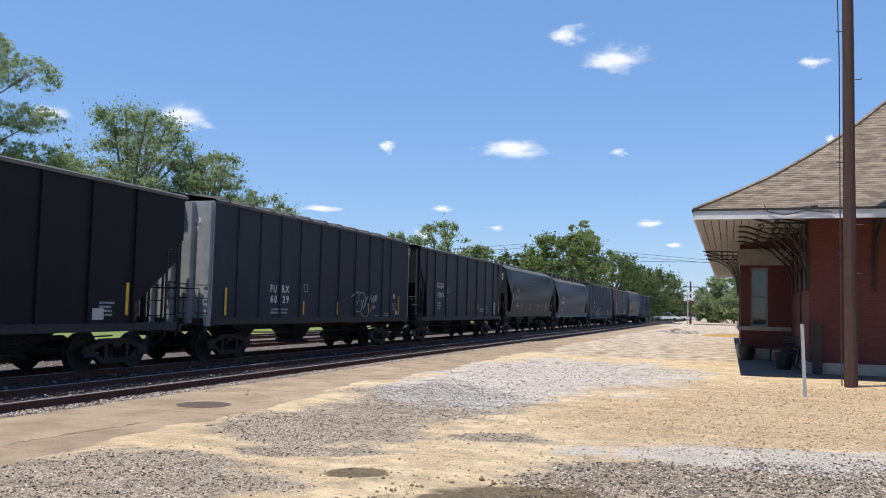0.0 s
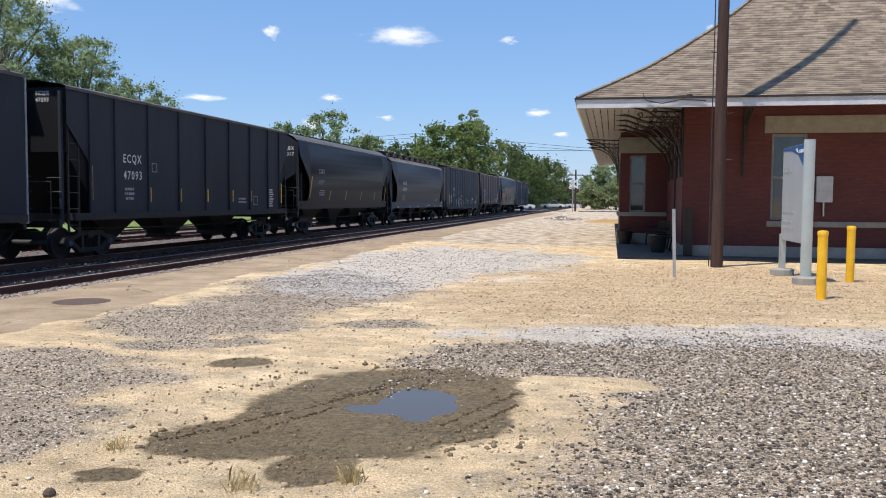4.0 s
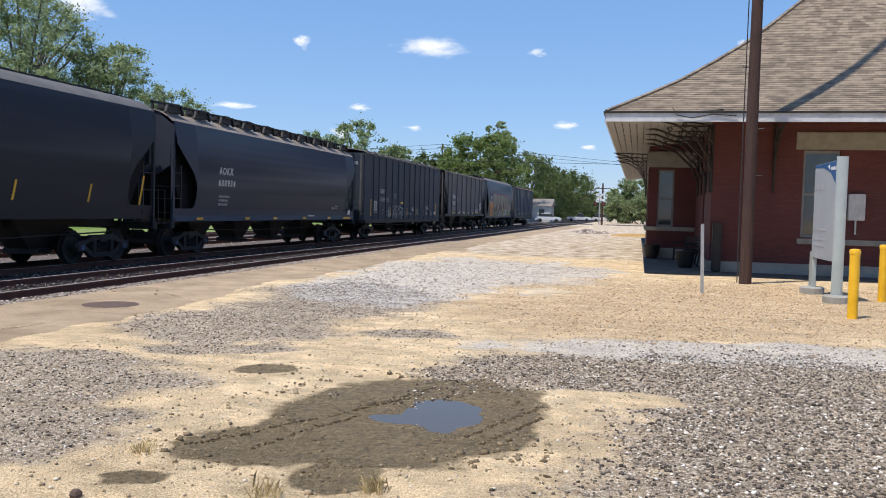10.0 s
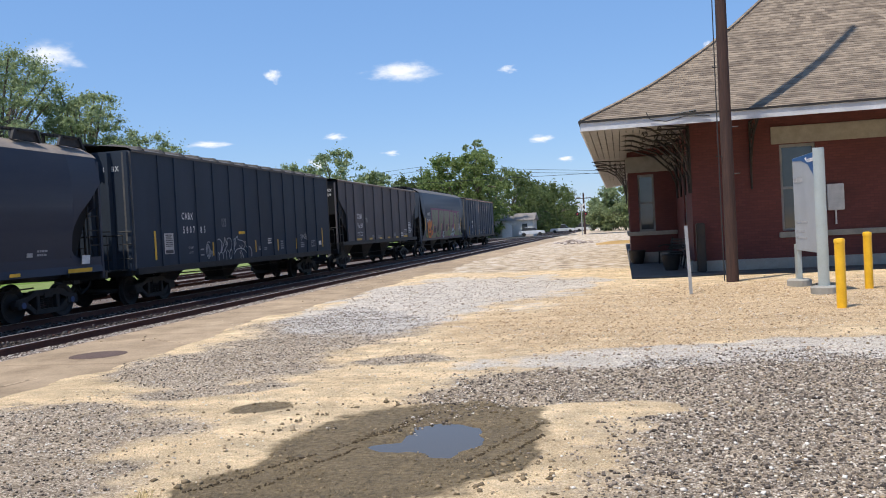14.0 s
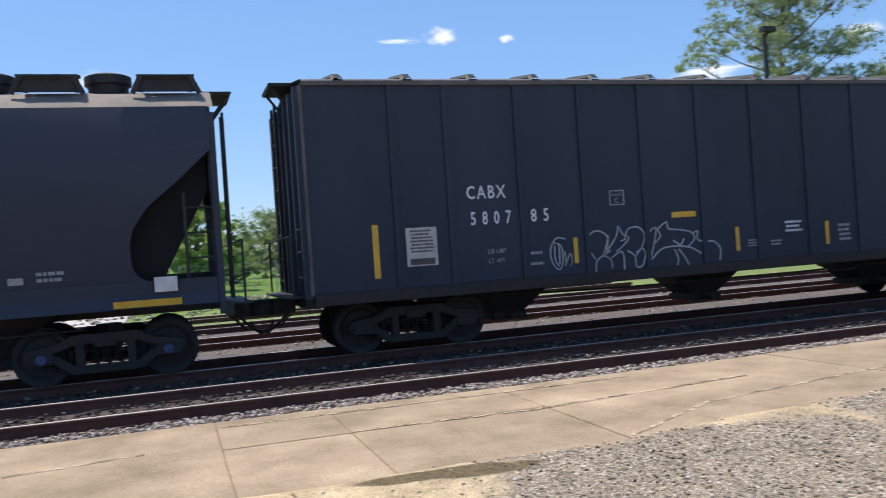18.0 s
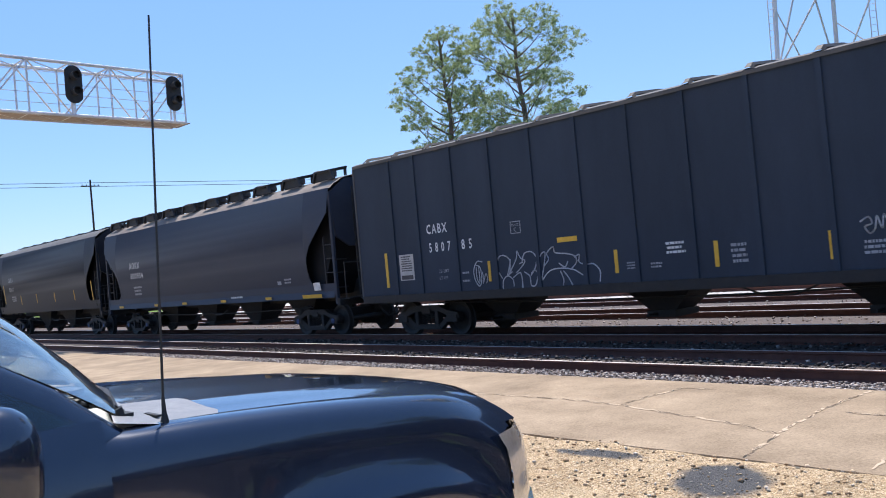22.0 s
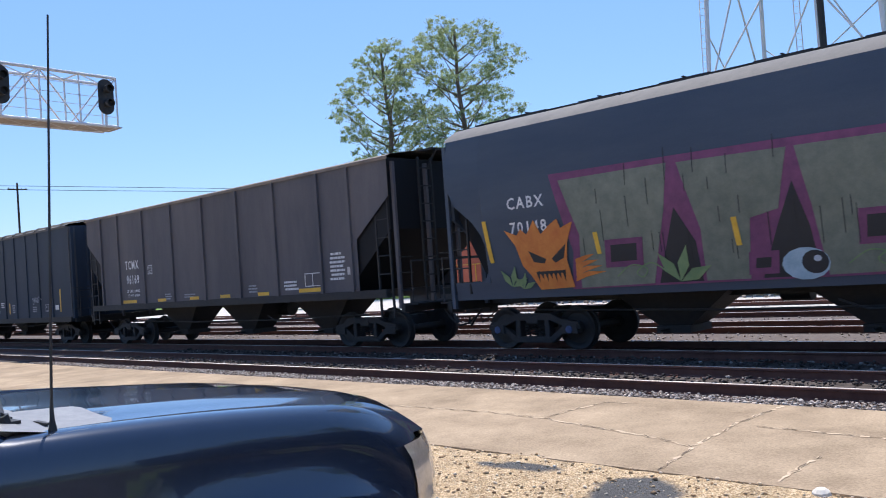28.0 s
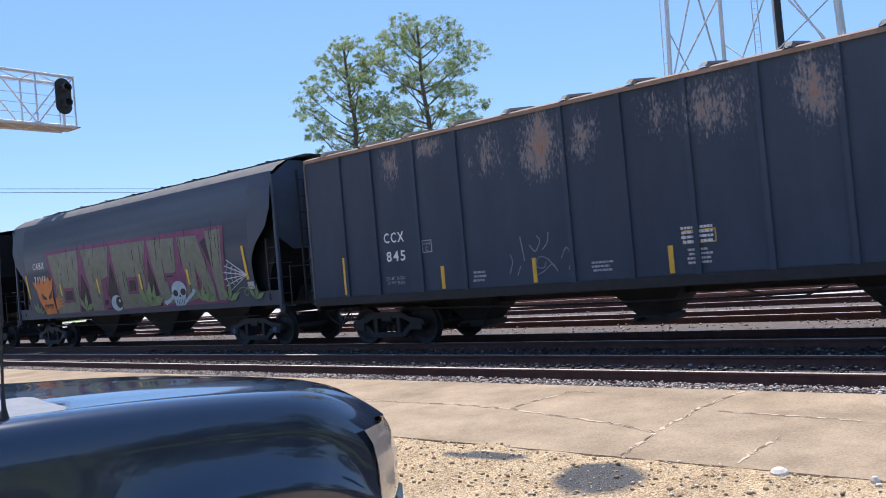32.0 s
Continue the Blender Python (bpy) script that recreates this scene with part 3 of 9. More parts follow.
def scatter(name, label, x, y, z, size, material, seed):
    """Many small broken stones as one object."""
    rng = np.random.default_rng(seed)
    n = len(x)
    base = np.array([(1, 0, 0), (-0.5, 0.87, 0), (-0.5, -0.87, 0), (0.4, 0.5, 0.75), (-0.7, 0.0, 0.65), (0.35, -0.55, 0.7), (0.0, 0.0, -0.5)])
    faces = np.array([(0, 3, 5), (1, 4, 3), (2, 5, 4), (3, 4, 5), (0, 1, 3), (1, 2, 4), (2, 0, 5), (1, 0, 6), (2, 1, 6), (0, 2, 6)])
    a = rng.uniform(0, 2 * math.pi, n)
    s = size[:, None] * rng.uniform(0.6, 1.3, (n, 3)) * np.array([1, 1, 0.8])
    p = base[None] * (1 + rng.uniform(-0.25, 0.25, (n, 7, 3))) * s[:, None]
    px, py = p[..., 0] * np.cos(a)[:, None] - p[..., 1] * np.sin(a)[:, None], p[..., 0] * np.sin(a)[:, None] + p[..., 1] * np.cos(a)[:, None]
    v = np.stack([px + x[:, None], py + y[:, None], p[..., 2] + z[:, None]], -1).reshape(-1, 3)
    f = (faces[None] + 7 * np.arange(n)[:, None, None]).reshape(-1, 3)
    me = bpy.data.meshes.new(name)
    me.vertices.add(len(v))
    me.vertices.foreach_set("co", v.ravel())
    me.loops.add(f.size)
    me.loops.foreach_set("vertex_index", f.ravel())
    me.polygons.add(len(f))
    me.polygons.foreach_set("loop_start", np.arange(0, f.size, 3))
    me.update()
    me.validate()
    me.materials.append(material)
    return tagged(new(name, me), label, "gravel", kind="stuff")


def strew(name, label, spots, count, lo, hi, material, seed, xr, yr, keep=0.35):
    rng = np.random.default_rng(seed)
    x, y = rng.uniform(*xr, count), rng.uniform(*yr, count)
    k = blobs(x, y, spots, 41, 0.6, 0.3) * (1 - 0.95 * blobs(x, y, SAND + POOLS, 51, 0.4, 0.2)) > rng.uniform(keep, 1, count)
    x, y = x[k], y[k]
    s = lo + (hi - lo) * rng.uniform(0, 1, len(x)) ** 2.5
    return scatter(name, label, x, y, ground_height(x, y) + s * 0.15, s, material, seed)


strew("gravel", "coarse grey gravel with white chips", GREY[:4], 150000, 0.005, 0.02, M_STONE, 7, (-2.5, 8), (2.5, 12))
strew("gravel", "large grey and white stones of the gravel bed", GREY[:1], 9000, 0.011, 0.027, M_STONE, 17, (-1.5, 8), (2.5, 10.5))
strew("gravel", "grey crushed stone over dirt", GREY[4:], 60000, 0.005, 0.017, M_STONE, 8, (-8.5, -1.5), (1.5, 18))
strew("gravel", "pale crushed stone", PALE, 16000, 0.01, 0.028, M_BALLAST, 9, (-8, 6), (9, 29))
strew("gravel", "tan pea gravel", TAN, 50000, 0.007, 0.026, M_TANSTONE, 10, (-8, 8), (-10, 22))
rng = np.random.default_rng(12)
x, y = rng.uniform(-5.9, 4, 30000), rng.uniform(-6, 13, 30000)
s = 0.004 + 0.017 * rng.uniform(0, 1, 30000) ** 5
k = blobs(x, y, WET, 31, 0.4, 0.12) < rng.uniform(0.1, 1.0, len(x)) ** 3
x, y, s = x[k], y[k], s[k]
scatter("pebbles", "loose pebbles on dry sand", x, y, ground_height(x, y) + s * 0.2, s, M_MIXED, 12)

x, y = rng.uniform(-8.9, 4, 16000), rng.uniform(13, 48, 16000)
k = rng.uniform(0, 1, 16000) < 0.2 + 0.8 * (fbm(x, y, 0.5, 77) > 0.52)
x, y = x[k], y[k]
s = 0.005 + 0.022 * rng.uniform(0, 1, len(x)) ** 5
scatter("pebbles", "loose stones and crumbs on the worn lot", x, y, np.maximum(ground_height(x, y), np.where(x < -5.98, 0.0, -1)) + s * 0.2, s, M_MIXED, 13)

n = 26000
x, y = rng.uniform(-5.9, 6, n), 2.5 + 21 * rng.uniform(0, 1, n) ** 1.4
k = (blobs(x, y, WET, 31, 0.5, 0.22) < 0.2) & (fbm(x, y, 1.2, 83) + rng.uniform(-0.2, 0.2, n) > 0.48)
x, y = x[k], y[k]
s = 0.004 + 0.011 * rng.uniform(0, 1, len(x)) ** 3
scatter("pebbles", "pale chips strewn over the lot", x, y, ground_height(x, y) + s * 0.3, s, M_CHIP, 18)

x, y = rng.uniform(-4.2, 1.0, 2600), rng.uniform(3.6, 8.6, 2600)
rim = blobs(x, y, WET, 31, 0.4, 0.5)
k = (rim > 0.05) & (rim < 0.75) & (fbm(x, y, 1.1, 58) > 0.45)
x, y = x[k], y[k]
s = 0.008 + 0.03 * rng.uniform(0, 1, len(x)) ** 3
scatter("clods", "crumbs of drying mud", x, y, ground_height(x, y), s, M_CLOD, 14)
x, y = rng.uniform(-3.1, -0.3, 5200), rng.uniform(4.4, 8.1, 5200)
k = (blobs(x, y, WET, 31, 0.5, 0.22) > 0.6) & (blobs(x, y, POOLS, 37, 0.6, 0.4) < 0.2) & (fbm(x, y, 2.2, 59) > 0.42)
x, y = x[k], y[k]
s = 0.004 + 0.013 * rng.uniform(0, 1, len(x)) ** 3
scatter("clods", "wet lumps of mud", x, y, ground_height(x, y), s, M_CLOD, 15)
# straight rows of lumps where tyres pressed the mud
rows = [((-2.75, 5.2), (-2.15, 6.2)), ((-2.3, 5.3), (-1.9, 6.4)), ((-1.95, 6.7), (-1.55, 7.6)), ((-2.1, 6.3), (-1.65, 7.2)), ((-0.95, 6.0), (-0.5, 7.1)), ((-0.8, 5.8), (-0.45, 6.7))]
u = rng.uniform(0, 1, (len(rows), 90))
x = np.concatenate([a[0] + (b[0] - a[0]) * u[i] for i, (a, b) in enumerate(rows)]) + rng.normal(0, 0.012, u.size)
y = np.concatenate([a[1] + (b[1] - a[1]) * u[i] for i, (a, b) in enumerate(rows)]) + rng.normal(0, 0.012, u.size)
scatter("clods", "rows of mud lumps pressed up by tyres", x, y, ground_height(x, y), rng.uniform(0.006, 0.018, u.size), M_RUT, 16)

# standing water in the mud
M_WATER = bpy.data.materials.new("puddle_water")
M_WATER.use_nodes = True
wb = M_WATER.node_tree.nodes["Principled BSDF"]
wb.inputs["Base Color"].default_value, wb.inputs["Roughness"].default_value, wb.inputs["IOR"].default_value = (0.085, 0.074, 0.06, 1), 0.07, 1.26
g = Geo()
ring = [(POOL[0] + 0.75 * math.cos(2 * math.pi * k / 64), POOL[1] + 0.95 * math.sin(2 * math.pi * k / 64), -0.083) for k in range(64)]
g.add(ring, [tuple(range(64))])
tagged(g.ob("water", M_WATER), "shallow muddy puddle reflecting the sky", "water", kind="structure")

# dry grass tufts
M_STRAW = mat("dry_grass", (0.3, 0.22, 0.1), (0.5, 0.4, 0.2), 9, 0.9, 0, 0)


def tuft(x, y, n, size, seed, label="tuft of dry grass"):
    r = random.Random(seed)
    g = Geo()
    for _ in range(n):
        a, d, h = r.uniform(0, 6.28), r.uniform(0, size), r.uniform(0.4, 1.1) * size
        bx, by = x + d * math.cos(a), y + d * math.sin(a)
        tx, ty = bx + r.uniform(-1, 1) * size, by + r.uniform(-1, 1) * size
        w = 0.003
        g.add([(bx - w, by, -0.05), (bx + w, by, -0.05), ((bx + tx) / 2 + w, (by + ty) / 2, h * 0.8 - 0.04), (tx, ty, h - 0.05), ((bx + tx) / 2 - w, (by + ty) / 2, h * 0.8 - 0.04)], [(0, 1, 2, 3, 4)])
    return tagged(g.ob("grass_tuft", M_STRAW), label, "grass", kind="stuff")


for i, (tx, ty, n, s) in enumerate(((-1.2, 4.62, 60, 0.1), (-2.9, 4.9, 40, 0.09), (-1.75, 4.35, 40, 0.12), (-5.95, 1.2, 60, 0.05), (-5.9, 1.6, 60, 0.05), (-5.9, 2.1, 50, 0.05), (-5.95, 3.0, 60, 0.08), (-5.9, -1.7, 40, 0.07))):
    tuft(tx, ty, n, s, 100 + i)

# ---- concrete platform, slab by slab ----
M_CONC = mat("old_concrete", (0.215, 0.158, 0.102), (0.43, 0.328, 0.222), 1.1, 0.9, 0, 0.35, 60, 0.06, 0.6, 0.25, soft=0.2, grain=0.3, gscale=38)
M_CRACK = mat("crack_dirt", (0.2, 0.14, 0.09), (0.42, 0.33, 0.24), 8, 0.95, 0, 0.2)
base = Geo().box(-9.06, -60, -0.3, -5.98, 110, -0.02)
pave = tagged(base.ob("pavement", M_CRACK), "old tan concrete platform with cracked slabs", "pavement", kind="structure")
edges = [-60, -45, -33, -24, -18, -13.2, -9.4, 0.35, 1.5, 3.45, 7.2, 10.6, 14, 18, 23, 29, 36, 45, 56, 70, 88, 110]
rs = random.Random(4)
for y0, y1 in zip(edges, edges[1:]):
    cols = (-9.05, -7.7 + rs.uniform(-0.05, 0.05), -5.98) if y0 >= -0.5 and y0 < 4 else (-9.05, -5.98)
    for x0, x1 in zip(cols, cols[1:]):
        zt = rs.uniform(-0.003, 0.004)
        g = Geo().box(x0 + 0.002, y0 + 0.003, -0.12, x1 - 0.002, y1 - 0.003, zt)
        g.ob("slab", M_CONC, pave, bevel=0.005)


def crack(pts, seed, lips=True):
    r = random.Random(seed)
    line = []
    for (x0, y0), (x1, y1) in zip(pts, pts[1:]):
        k = max(2, int(math.hypot(x1 - x0, y1 - y0) / 0.07))
        line += [(x0 + (x1 - x0) * i / k + r.uniform(-0.02, 0.02), y0 + (y1 - y0) * i / k + r.uniform(-0.02, 0.02)) for i in range(k)]
    line.append(pts[-1])
    for name, w, z, material in (("crack_lip", 0.04, 0.0075, M_LIP), ("crack", 0.013, 0.0105, M_SPLIT)):
        if name == "crack_lip" and not lips:
            continue
        g = Geo()
        for (x0, y0), (x1, y1) in zip(line, line[1:]):
            if r.random() < (0.12 if name == "crack_lip" else 0.4):
                continue
            d = Vector((x1 - x0, y1 - y0))
            o = Vector((-d.y, d.x)).normalized() * w * r.uniform(0.2, 0.6)
            g.add([(x0 - o.x, y0 - o.y, z), (x1 - o.x, y1 - o.y, z), (x1 + o.x, y1 + o.y, z), (x0 + o.x, y0 + o.y, z)], [(0, 1, 2, 3)])
        g.ob(name, material, pave)


M_LIP = mat("crack_lip", (0.42, 0.31, 0.21), (0.6, 0.47, 0.33), 6, 0.95, 0, 0.2)
M_SPLIT = mat("crack_split", (0.08, 0.055, 0.035), (0.18, 0.13, 0.085), 8, 0.95, 0, 0.2)
CRACKS = [((-6.02, -3.42), (-6.85, -3.56), (-8.0, -3.65), (-9.0, -3.6)), ((-7.5, -9.0), (-7.58, -6.5), (-7.5, -5.63), (-7.3, -4.92), (-7.12, -4.18), (-6.86, -3.57)), ((-7.5, -5.63), (-8.6, -5.56), (-8.65, -5.2)), ((-6.1, -2.53), (-6.95, -2.52)), ((-7.9, -3.4), (-7.7, -1.6), (-7.9, -0.3)),
          ((-6.1, 3.48), (-6.9, 4.8), (-7.4, 7.6), (-7.2, 9.5)), ((-7.7, 1.5), (-7.6, 3.4), (-7.9, 6)), ((-8.7, 0.4), (-8.7, 5.0)), ((-6.0, 12), (-8.2, 13.5)), ((-8.0, -14), (-7.3, -10), (-7.5, -9.0))]
for i, c in enumerate(CRACKS):
    crack(c, 50 + i)
# worn dark disc in the slab, pale loose stones at its edge
M_COVER = mat("cover_iron", (0.09, 0.06, 0.05), (0.15, 0.1, 0.08), 6, 0.8, 0.3, 0.3)
tagged(Geo().lathe([(0.42, -0.02), (0.42, 0.006), (0.38, 0.008)], 28, Matrix.Translation((-7.7, 11.5, 0))).ob("manhole_cover", M_COVER), "rusty round cover set in the concrete", "cover")
g = Geo()
for wx, wy, ws in ((-5.9, -2.15, 0.065), (-5.92, 0.1, 0.045), (-5.9, -1.55, 0.03)):
    g.lathe([(ws * 0.7, -0.04), (ws, 0.0), (ws * 0.9, 0.03), (ws * 0.5, 0.05)], 9, pose(wx, wy, 0, 4, 6, 20))
M_LIME = mat("pale_stone", (0.5, 0.46, 0.4), (0.62, 0.58, 0.5), 8, 0.9)
tagged(g.ob("stones", M_LIME), "pale loose stones at the slab edge", "stone", kind="stuff")

# ---- tracks ----
M_RAIL = mat("rail_rust", (0.085, 0.034, 0.026), (0.15, 0.066, 0.048), 5, 0.75, 0.3, 0.2, 50, 0.1, 0.4)
M_HEAD = mat("rail_head_steel", (0.6, 0.56, 0.54), (0.75, 0.71, 0.69), 6, 0.5, 0.85, 0.03, 60, 0.05, 0.2, stretch=(1, 0.1, 1))
M_TIE = mat("sleeper_wood", (0.03, 0.022, 0.017), (0.075, 0.055, 0.042), 4, 0.9, 0, 0.3, 40, 0.25, 0.4, stretch=(1, 6, 1))
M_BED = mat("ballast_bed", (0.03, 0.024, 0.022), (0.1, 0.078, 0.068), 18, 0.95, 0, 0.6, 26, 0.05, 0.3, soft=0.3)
RZ = -0.02
RAILS = [-10.45, -11.955, -13.878, -15.383, -18.3, -19.8, -22.6, -24.1, -27.0, -28.5]
bed = Geo()
bed.grid([[(-9.06, y, -0.1), (-9.4, y, -0.15), (-10.0, y, -0.2), (-12.6, y, -0.17), (-13.2, y, -0.19), (-16.0, y, -0.17), (-16.6, y, -0.2)] for y in (-400, -120, -60, -30, -10, 0, 10, 30, 60, 120, 260, 600)])
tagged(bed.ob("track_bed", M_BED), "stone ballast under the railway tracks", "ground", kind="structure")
bed = Geo()
M_BEDPALE = mat("siding_ballast", (0.06, 0.045, 0.04), (0.17, 0.14, 0.125), 16, 0.95, 0, 0.6, 26, 0.05, 0.4, soft=0.3)
bed.grid([[(-16.6, y, -0.2), (-17.2, y, -0.26), (-17.8, y, -0.17), (-20.3, y, -0.17), (-22.1, y, -0.17), (-24.6, y, -0.17), (-26.5 + w, y, -0.17), (-29.2 + 4 * w, y, -0.2), (-31 + 5.4 * w, y, -0.4)] for y, w in ((-400, 0), (-120, 0), (-60, 0), (-30, 0), (-10, 0), (0, 0), (14, 0), (24, 1), (60, 1), (120, 1), (260, 1), (600, 1))])
tagged(bed.ob("siding_bed", M_BEDPALE), "pale stone ballast of the sidings", "ground", kind="structure")
for x in RAILS:
    near = x > -16
    rail = thing("rail", "rusty steel rail with a bright running surface" if near else "rusty steel rail of a far siding", "rail", Matrix.Translation((x, 0, 0)), "railway rails")
    for y0, y1 in ((-400, 16 if x < -26 else 600),):
        g = Geo().prism([(-0.07, RZ - 0.17), (0.07, RZ - 0.17), (0.07, RZ - 0.16), (0.012, RZ - 0.13), (0.012, RZ - 0.045), (0.036, RZ - 0.035), (0.036, RZ - 0.008), (0.028, RZ - 0.003), (-0.028, RZ - 0.003), (-0.036, RZ - 0.008), (-0.036, RZ - 0.035), (-0.012, RZ - 0.045), (-0.012, RZ - 0.13), (-0.07, RZ - 0.16)], 1, y0, y1)
        g.ob("rail_web", M_RAIL, rail)
        Geo().box(-0.026, y0, RZ - 0.003, 0.026, y1, RZ).ob("rail_head", M_HEAD, rail, "worn bright steel")
tie = Geo().box(-1.28, -0.115, -0.34, 1.28, 0.115, -0.185).mesh("sleeper", M_TIE, False, 0.012)
plate = Geo()
for s in (-0.7525, 0.7525):
    plate.box(s - 0.17, -0.09, -0.19, s + 0.17, 0.09, -0.178)
    for a, b in ((-0.11, -0.05), (-0.11, 0.05), (0.11, -0.05), (0.11, 0.05)):
        plate.box(s + a - 0.02, b - 0.02, -0.18, s + a + 0.02, b + 0.02, -0.155)
plate_me = plate.mesh("tie_plate", M_RAIL)
rs = random.Random(8)
for cx, lo, hi in ((-11.2, -26, 44), (-14.63, -20, 30)):
    y = lo
    row = tagged(new("sleeper_row", Geo().box(cx - 1.2, lo - 0.3, -0.4, cx + 1.2, hi + 0.3, -0.3).mesh("sleeper_row", M_BED)), "row of wooden sleepers bedded in ballast", "sleepers", kind="structure")
    while y < hi:
        o = share("sleeper", tie, row, pose(cx + rs.uniform(-0.04, 0.04), y, rs.uniform(-0.012, 0.008), 0, 0, rs.uniform(-1.2, 1.2)))
        share("tie_plate", plate_me, o, Matrix())
        y += 0.53
rng = np.random.default_rng(21)
n = 26000
x = -10.33 + np.abs(rng.normal(0, 0.5, n)) % 1.25
y = rng.uniform(-26, 46, n)
scatter("ballast", "pinkish grey ballast along the platform edge", x, y, -0.175 + 0.1 * np.clip((x + 10.15) / 1.0, 0, 1) + rng.uniform(0, 0.03, n), rng.uniform(0.012, 0.032, n), M_BALLAST, 22)
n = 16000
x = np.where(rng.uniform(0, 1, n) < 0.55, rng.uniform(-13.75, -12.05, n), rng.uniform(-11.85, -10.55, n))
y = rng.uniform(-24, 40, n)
scatter("ballast", "dark ballast between the tracks", x, y, -0.165 + rng.uniform(0, 0.03, n), rng.uniform(0.018, 0.045, n), M_DARKBALLAST, 23)
n = 9000
x, y = rng.uniform(-27, -15.5, n), rng.uniform(-30, 40, n)
scatter("ballast", "ballast of the far sidings", x, y, -0.17 + rng.uniform(0, 0.03, n), rng.uniform(0.018, 0.04, n), M_BALLAST, 24)

# ---- the freight train ----
M_SILVER = mat("end_primer_grey", (0.2, 0.21, 0.22), (0.32, 0.33, 0.34), 3, 0.55, 0, 0.05, 60, 0.05, 0.3)
CAR_X, RAIL_Z, HALF = -14.63, -0.02, 1.63


def wheelset_mesh():
    g = Geo()
    wheel = [(0.02, 0.0), (0.1, 0.0), (0.13, 0.03), (0.3, 0.045), (0.36, 0.0), (0.415, 0.0), (0.42, 0.1), (0.45, 0.11), (0.45, 0.135), (0.36, 0.14), (0.3, 0.1), (0.13, 0.12), (0.09, 0.16), (0.09, 0.2)]
    for s in (1, -1):
        g.lathe(wheel, 28, pose(s * 0.83, 0, 0, 0, -90 * s, 0))
    g.lathe([(0.08, -0.72), (0.08, 0.72)], 12, pose(0, 0, 0, 0, 90, 0))
    for s in (1, -1):
        g.lathe([(0.1, 0.0), (0.1, 0.18), (0.06, 0.22)], 12, pose(s * 0.84, 0, 0, 0, 90 * s, 0))
        for k in range(3):
            a = 2 * math.pi * k / 3
            g.box(s * 1.05 - 0.01, 0.05 * math.cos(a) - 0.015, 0.05 * math.sin(a) - 0.015, s * 1.05 + 0.015, 0.05 * math.cos(a) + 0.015, 0.05 * math.sin(a) + 0.015)
    return g.mesh("wheelset", M_IRON, True)


def side_frame_mesh():
    g = Geo()
    # top chord, bowed; lower chord; diagonals; axle jaws
    top = [(-1.15, 0.42), (-1.1, 0.56), (-0.7, 0.62), (-0.45, 0.74), (0.45, 0.74), (0.7, 0.62), (1.1, 0.56), (1.15, 0.42), (0.98, 0.44), (0.7, 0.5), (0.42, 0.6), (-0.42, 0.6), (-0.7, 0.5), (-0.98, 0.44)]
    g.prism(top, 0, -0.08, 0.08)
    g.prism([(-0.5, 0.16), (0.5, 0.16), (0.42, 0.28), (-0.42, 0.28)], 0, -0.08, 0.08)
    for s in (1, -1):
        g.prism([(s * 0.74, 0.5), (s * 0.92, 0.5), (s * 0.5, 0.17), (s * 0.36, 0.24)], 0, -0.07, 0.07)
        g.prism([(s * 0.3, 0.27), (s * 0.42, 0.27), (s * 0.42, 0.62), (s * 0.3, 0.62)], 0, -0.09, 0.09)
        g.prism([(s * 0.72, 0.34), (s * 1.08, 0.34), (s * 1.08, 0.52), (s * 0.72, 0.52)], 0, -0.1, 0.1)
    return g.mesh("side_frame", M_IRON, False, 0.012)


def spring_mesh():
    g = Geo()
    g.pipe([(0.055 * math.cos(t), 0.055 * math.sin(t), 0.28 + 0.26 * t / 31.4) for t in (k * 0.785 for k in range(41))], 0.014, 4)
    return g.mesh("spring", M_IRON)


def bolster_mesh():
    g = Geo()
    g.prism([(-1.1, 0.55), (-0.9, 0.42), (0.9, 0.42), (1.1, 0.55), (1.1, 0.68), (-1.1, 0.68)], 1, -0.16, 0.16)
    g.lathe([(0.2, 0.66), (0.2, 0.82)], 16)
    for s in (1, -1):
        g.box(-0.75, s * 0.44 - 0.04, 0.36, 0.75, s * 0.44 + 0.04, 0.46)
        for x in (-0.75, 0.75):
            g.box(x - 0.05, s * 0.44 - 0.03, 0.25, x + 0.05, s * 0.47 + 0.03, 0.6)
    return g.mesh("bolster", M_IRON, False, 0.01)


WHEEL_ME, FRAME_ME, SPRING_ME, BOLSTER_ME = wheelset_mesh(), side_frame_mesh(), spring_mesh(), bolster_mesh()
HUB_ME = Geo().lathe([(0.075, 0.0), (0.075, 0.012), (0.04, 0.02)], 14, pose(0, 0, 0, 0, 90, 0)).mesh("hub_cap", M_HUB, True)
WHEELSETS = []


def bogie(car, y, hubs):
    b = share("bogie", BOLSTER_ME, car, pose(0, y, 0))
    for s in (1, -1):
        share("side_frame", FRAME_ME, b, pose(s * 1.0, 0, 0, 0, 0, 0))
        for dy in (-0.17, 0.0, 0.17):
            share("spring", SPRING_ME, b, pose(s * 1.0, dy, 0))
        w = new("wheelset", WHEEL_ME)
        w.parent = b
        w.matrix_parent_inverse = pose(0, s * 0.89, 0.42)
        WHEELSETS.append(w)
        if hubs:
            share("hub_cap", HUB_ME, b, pose(1.1, s * 0.89, 0.42), "faded blue hub cap")


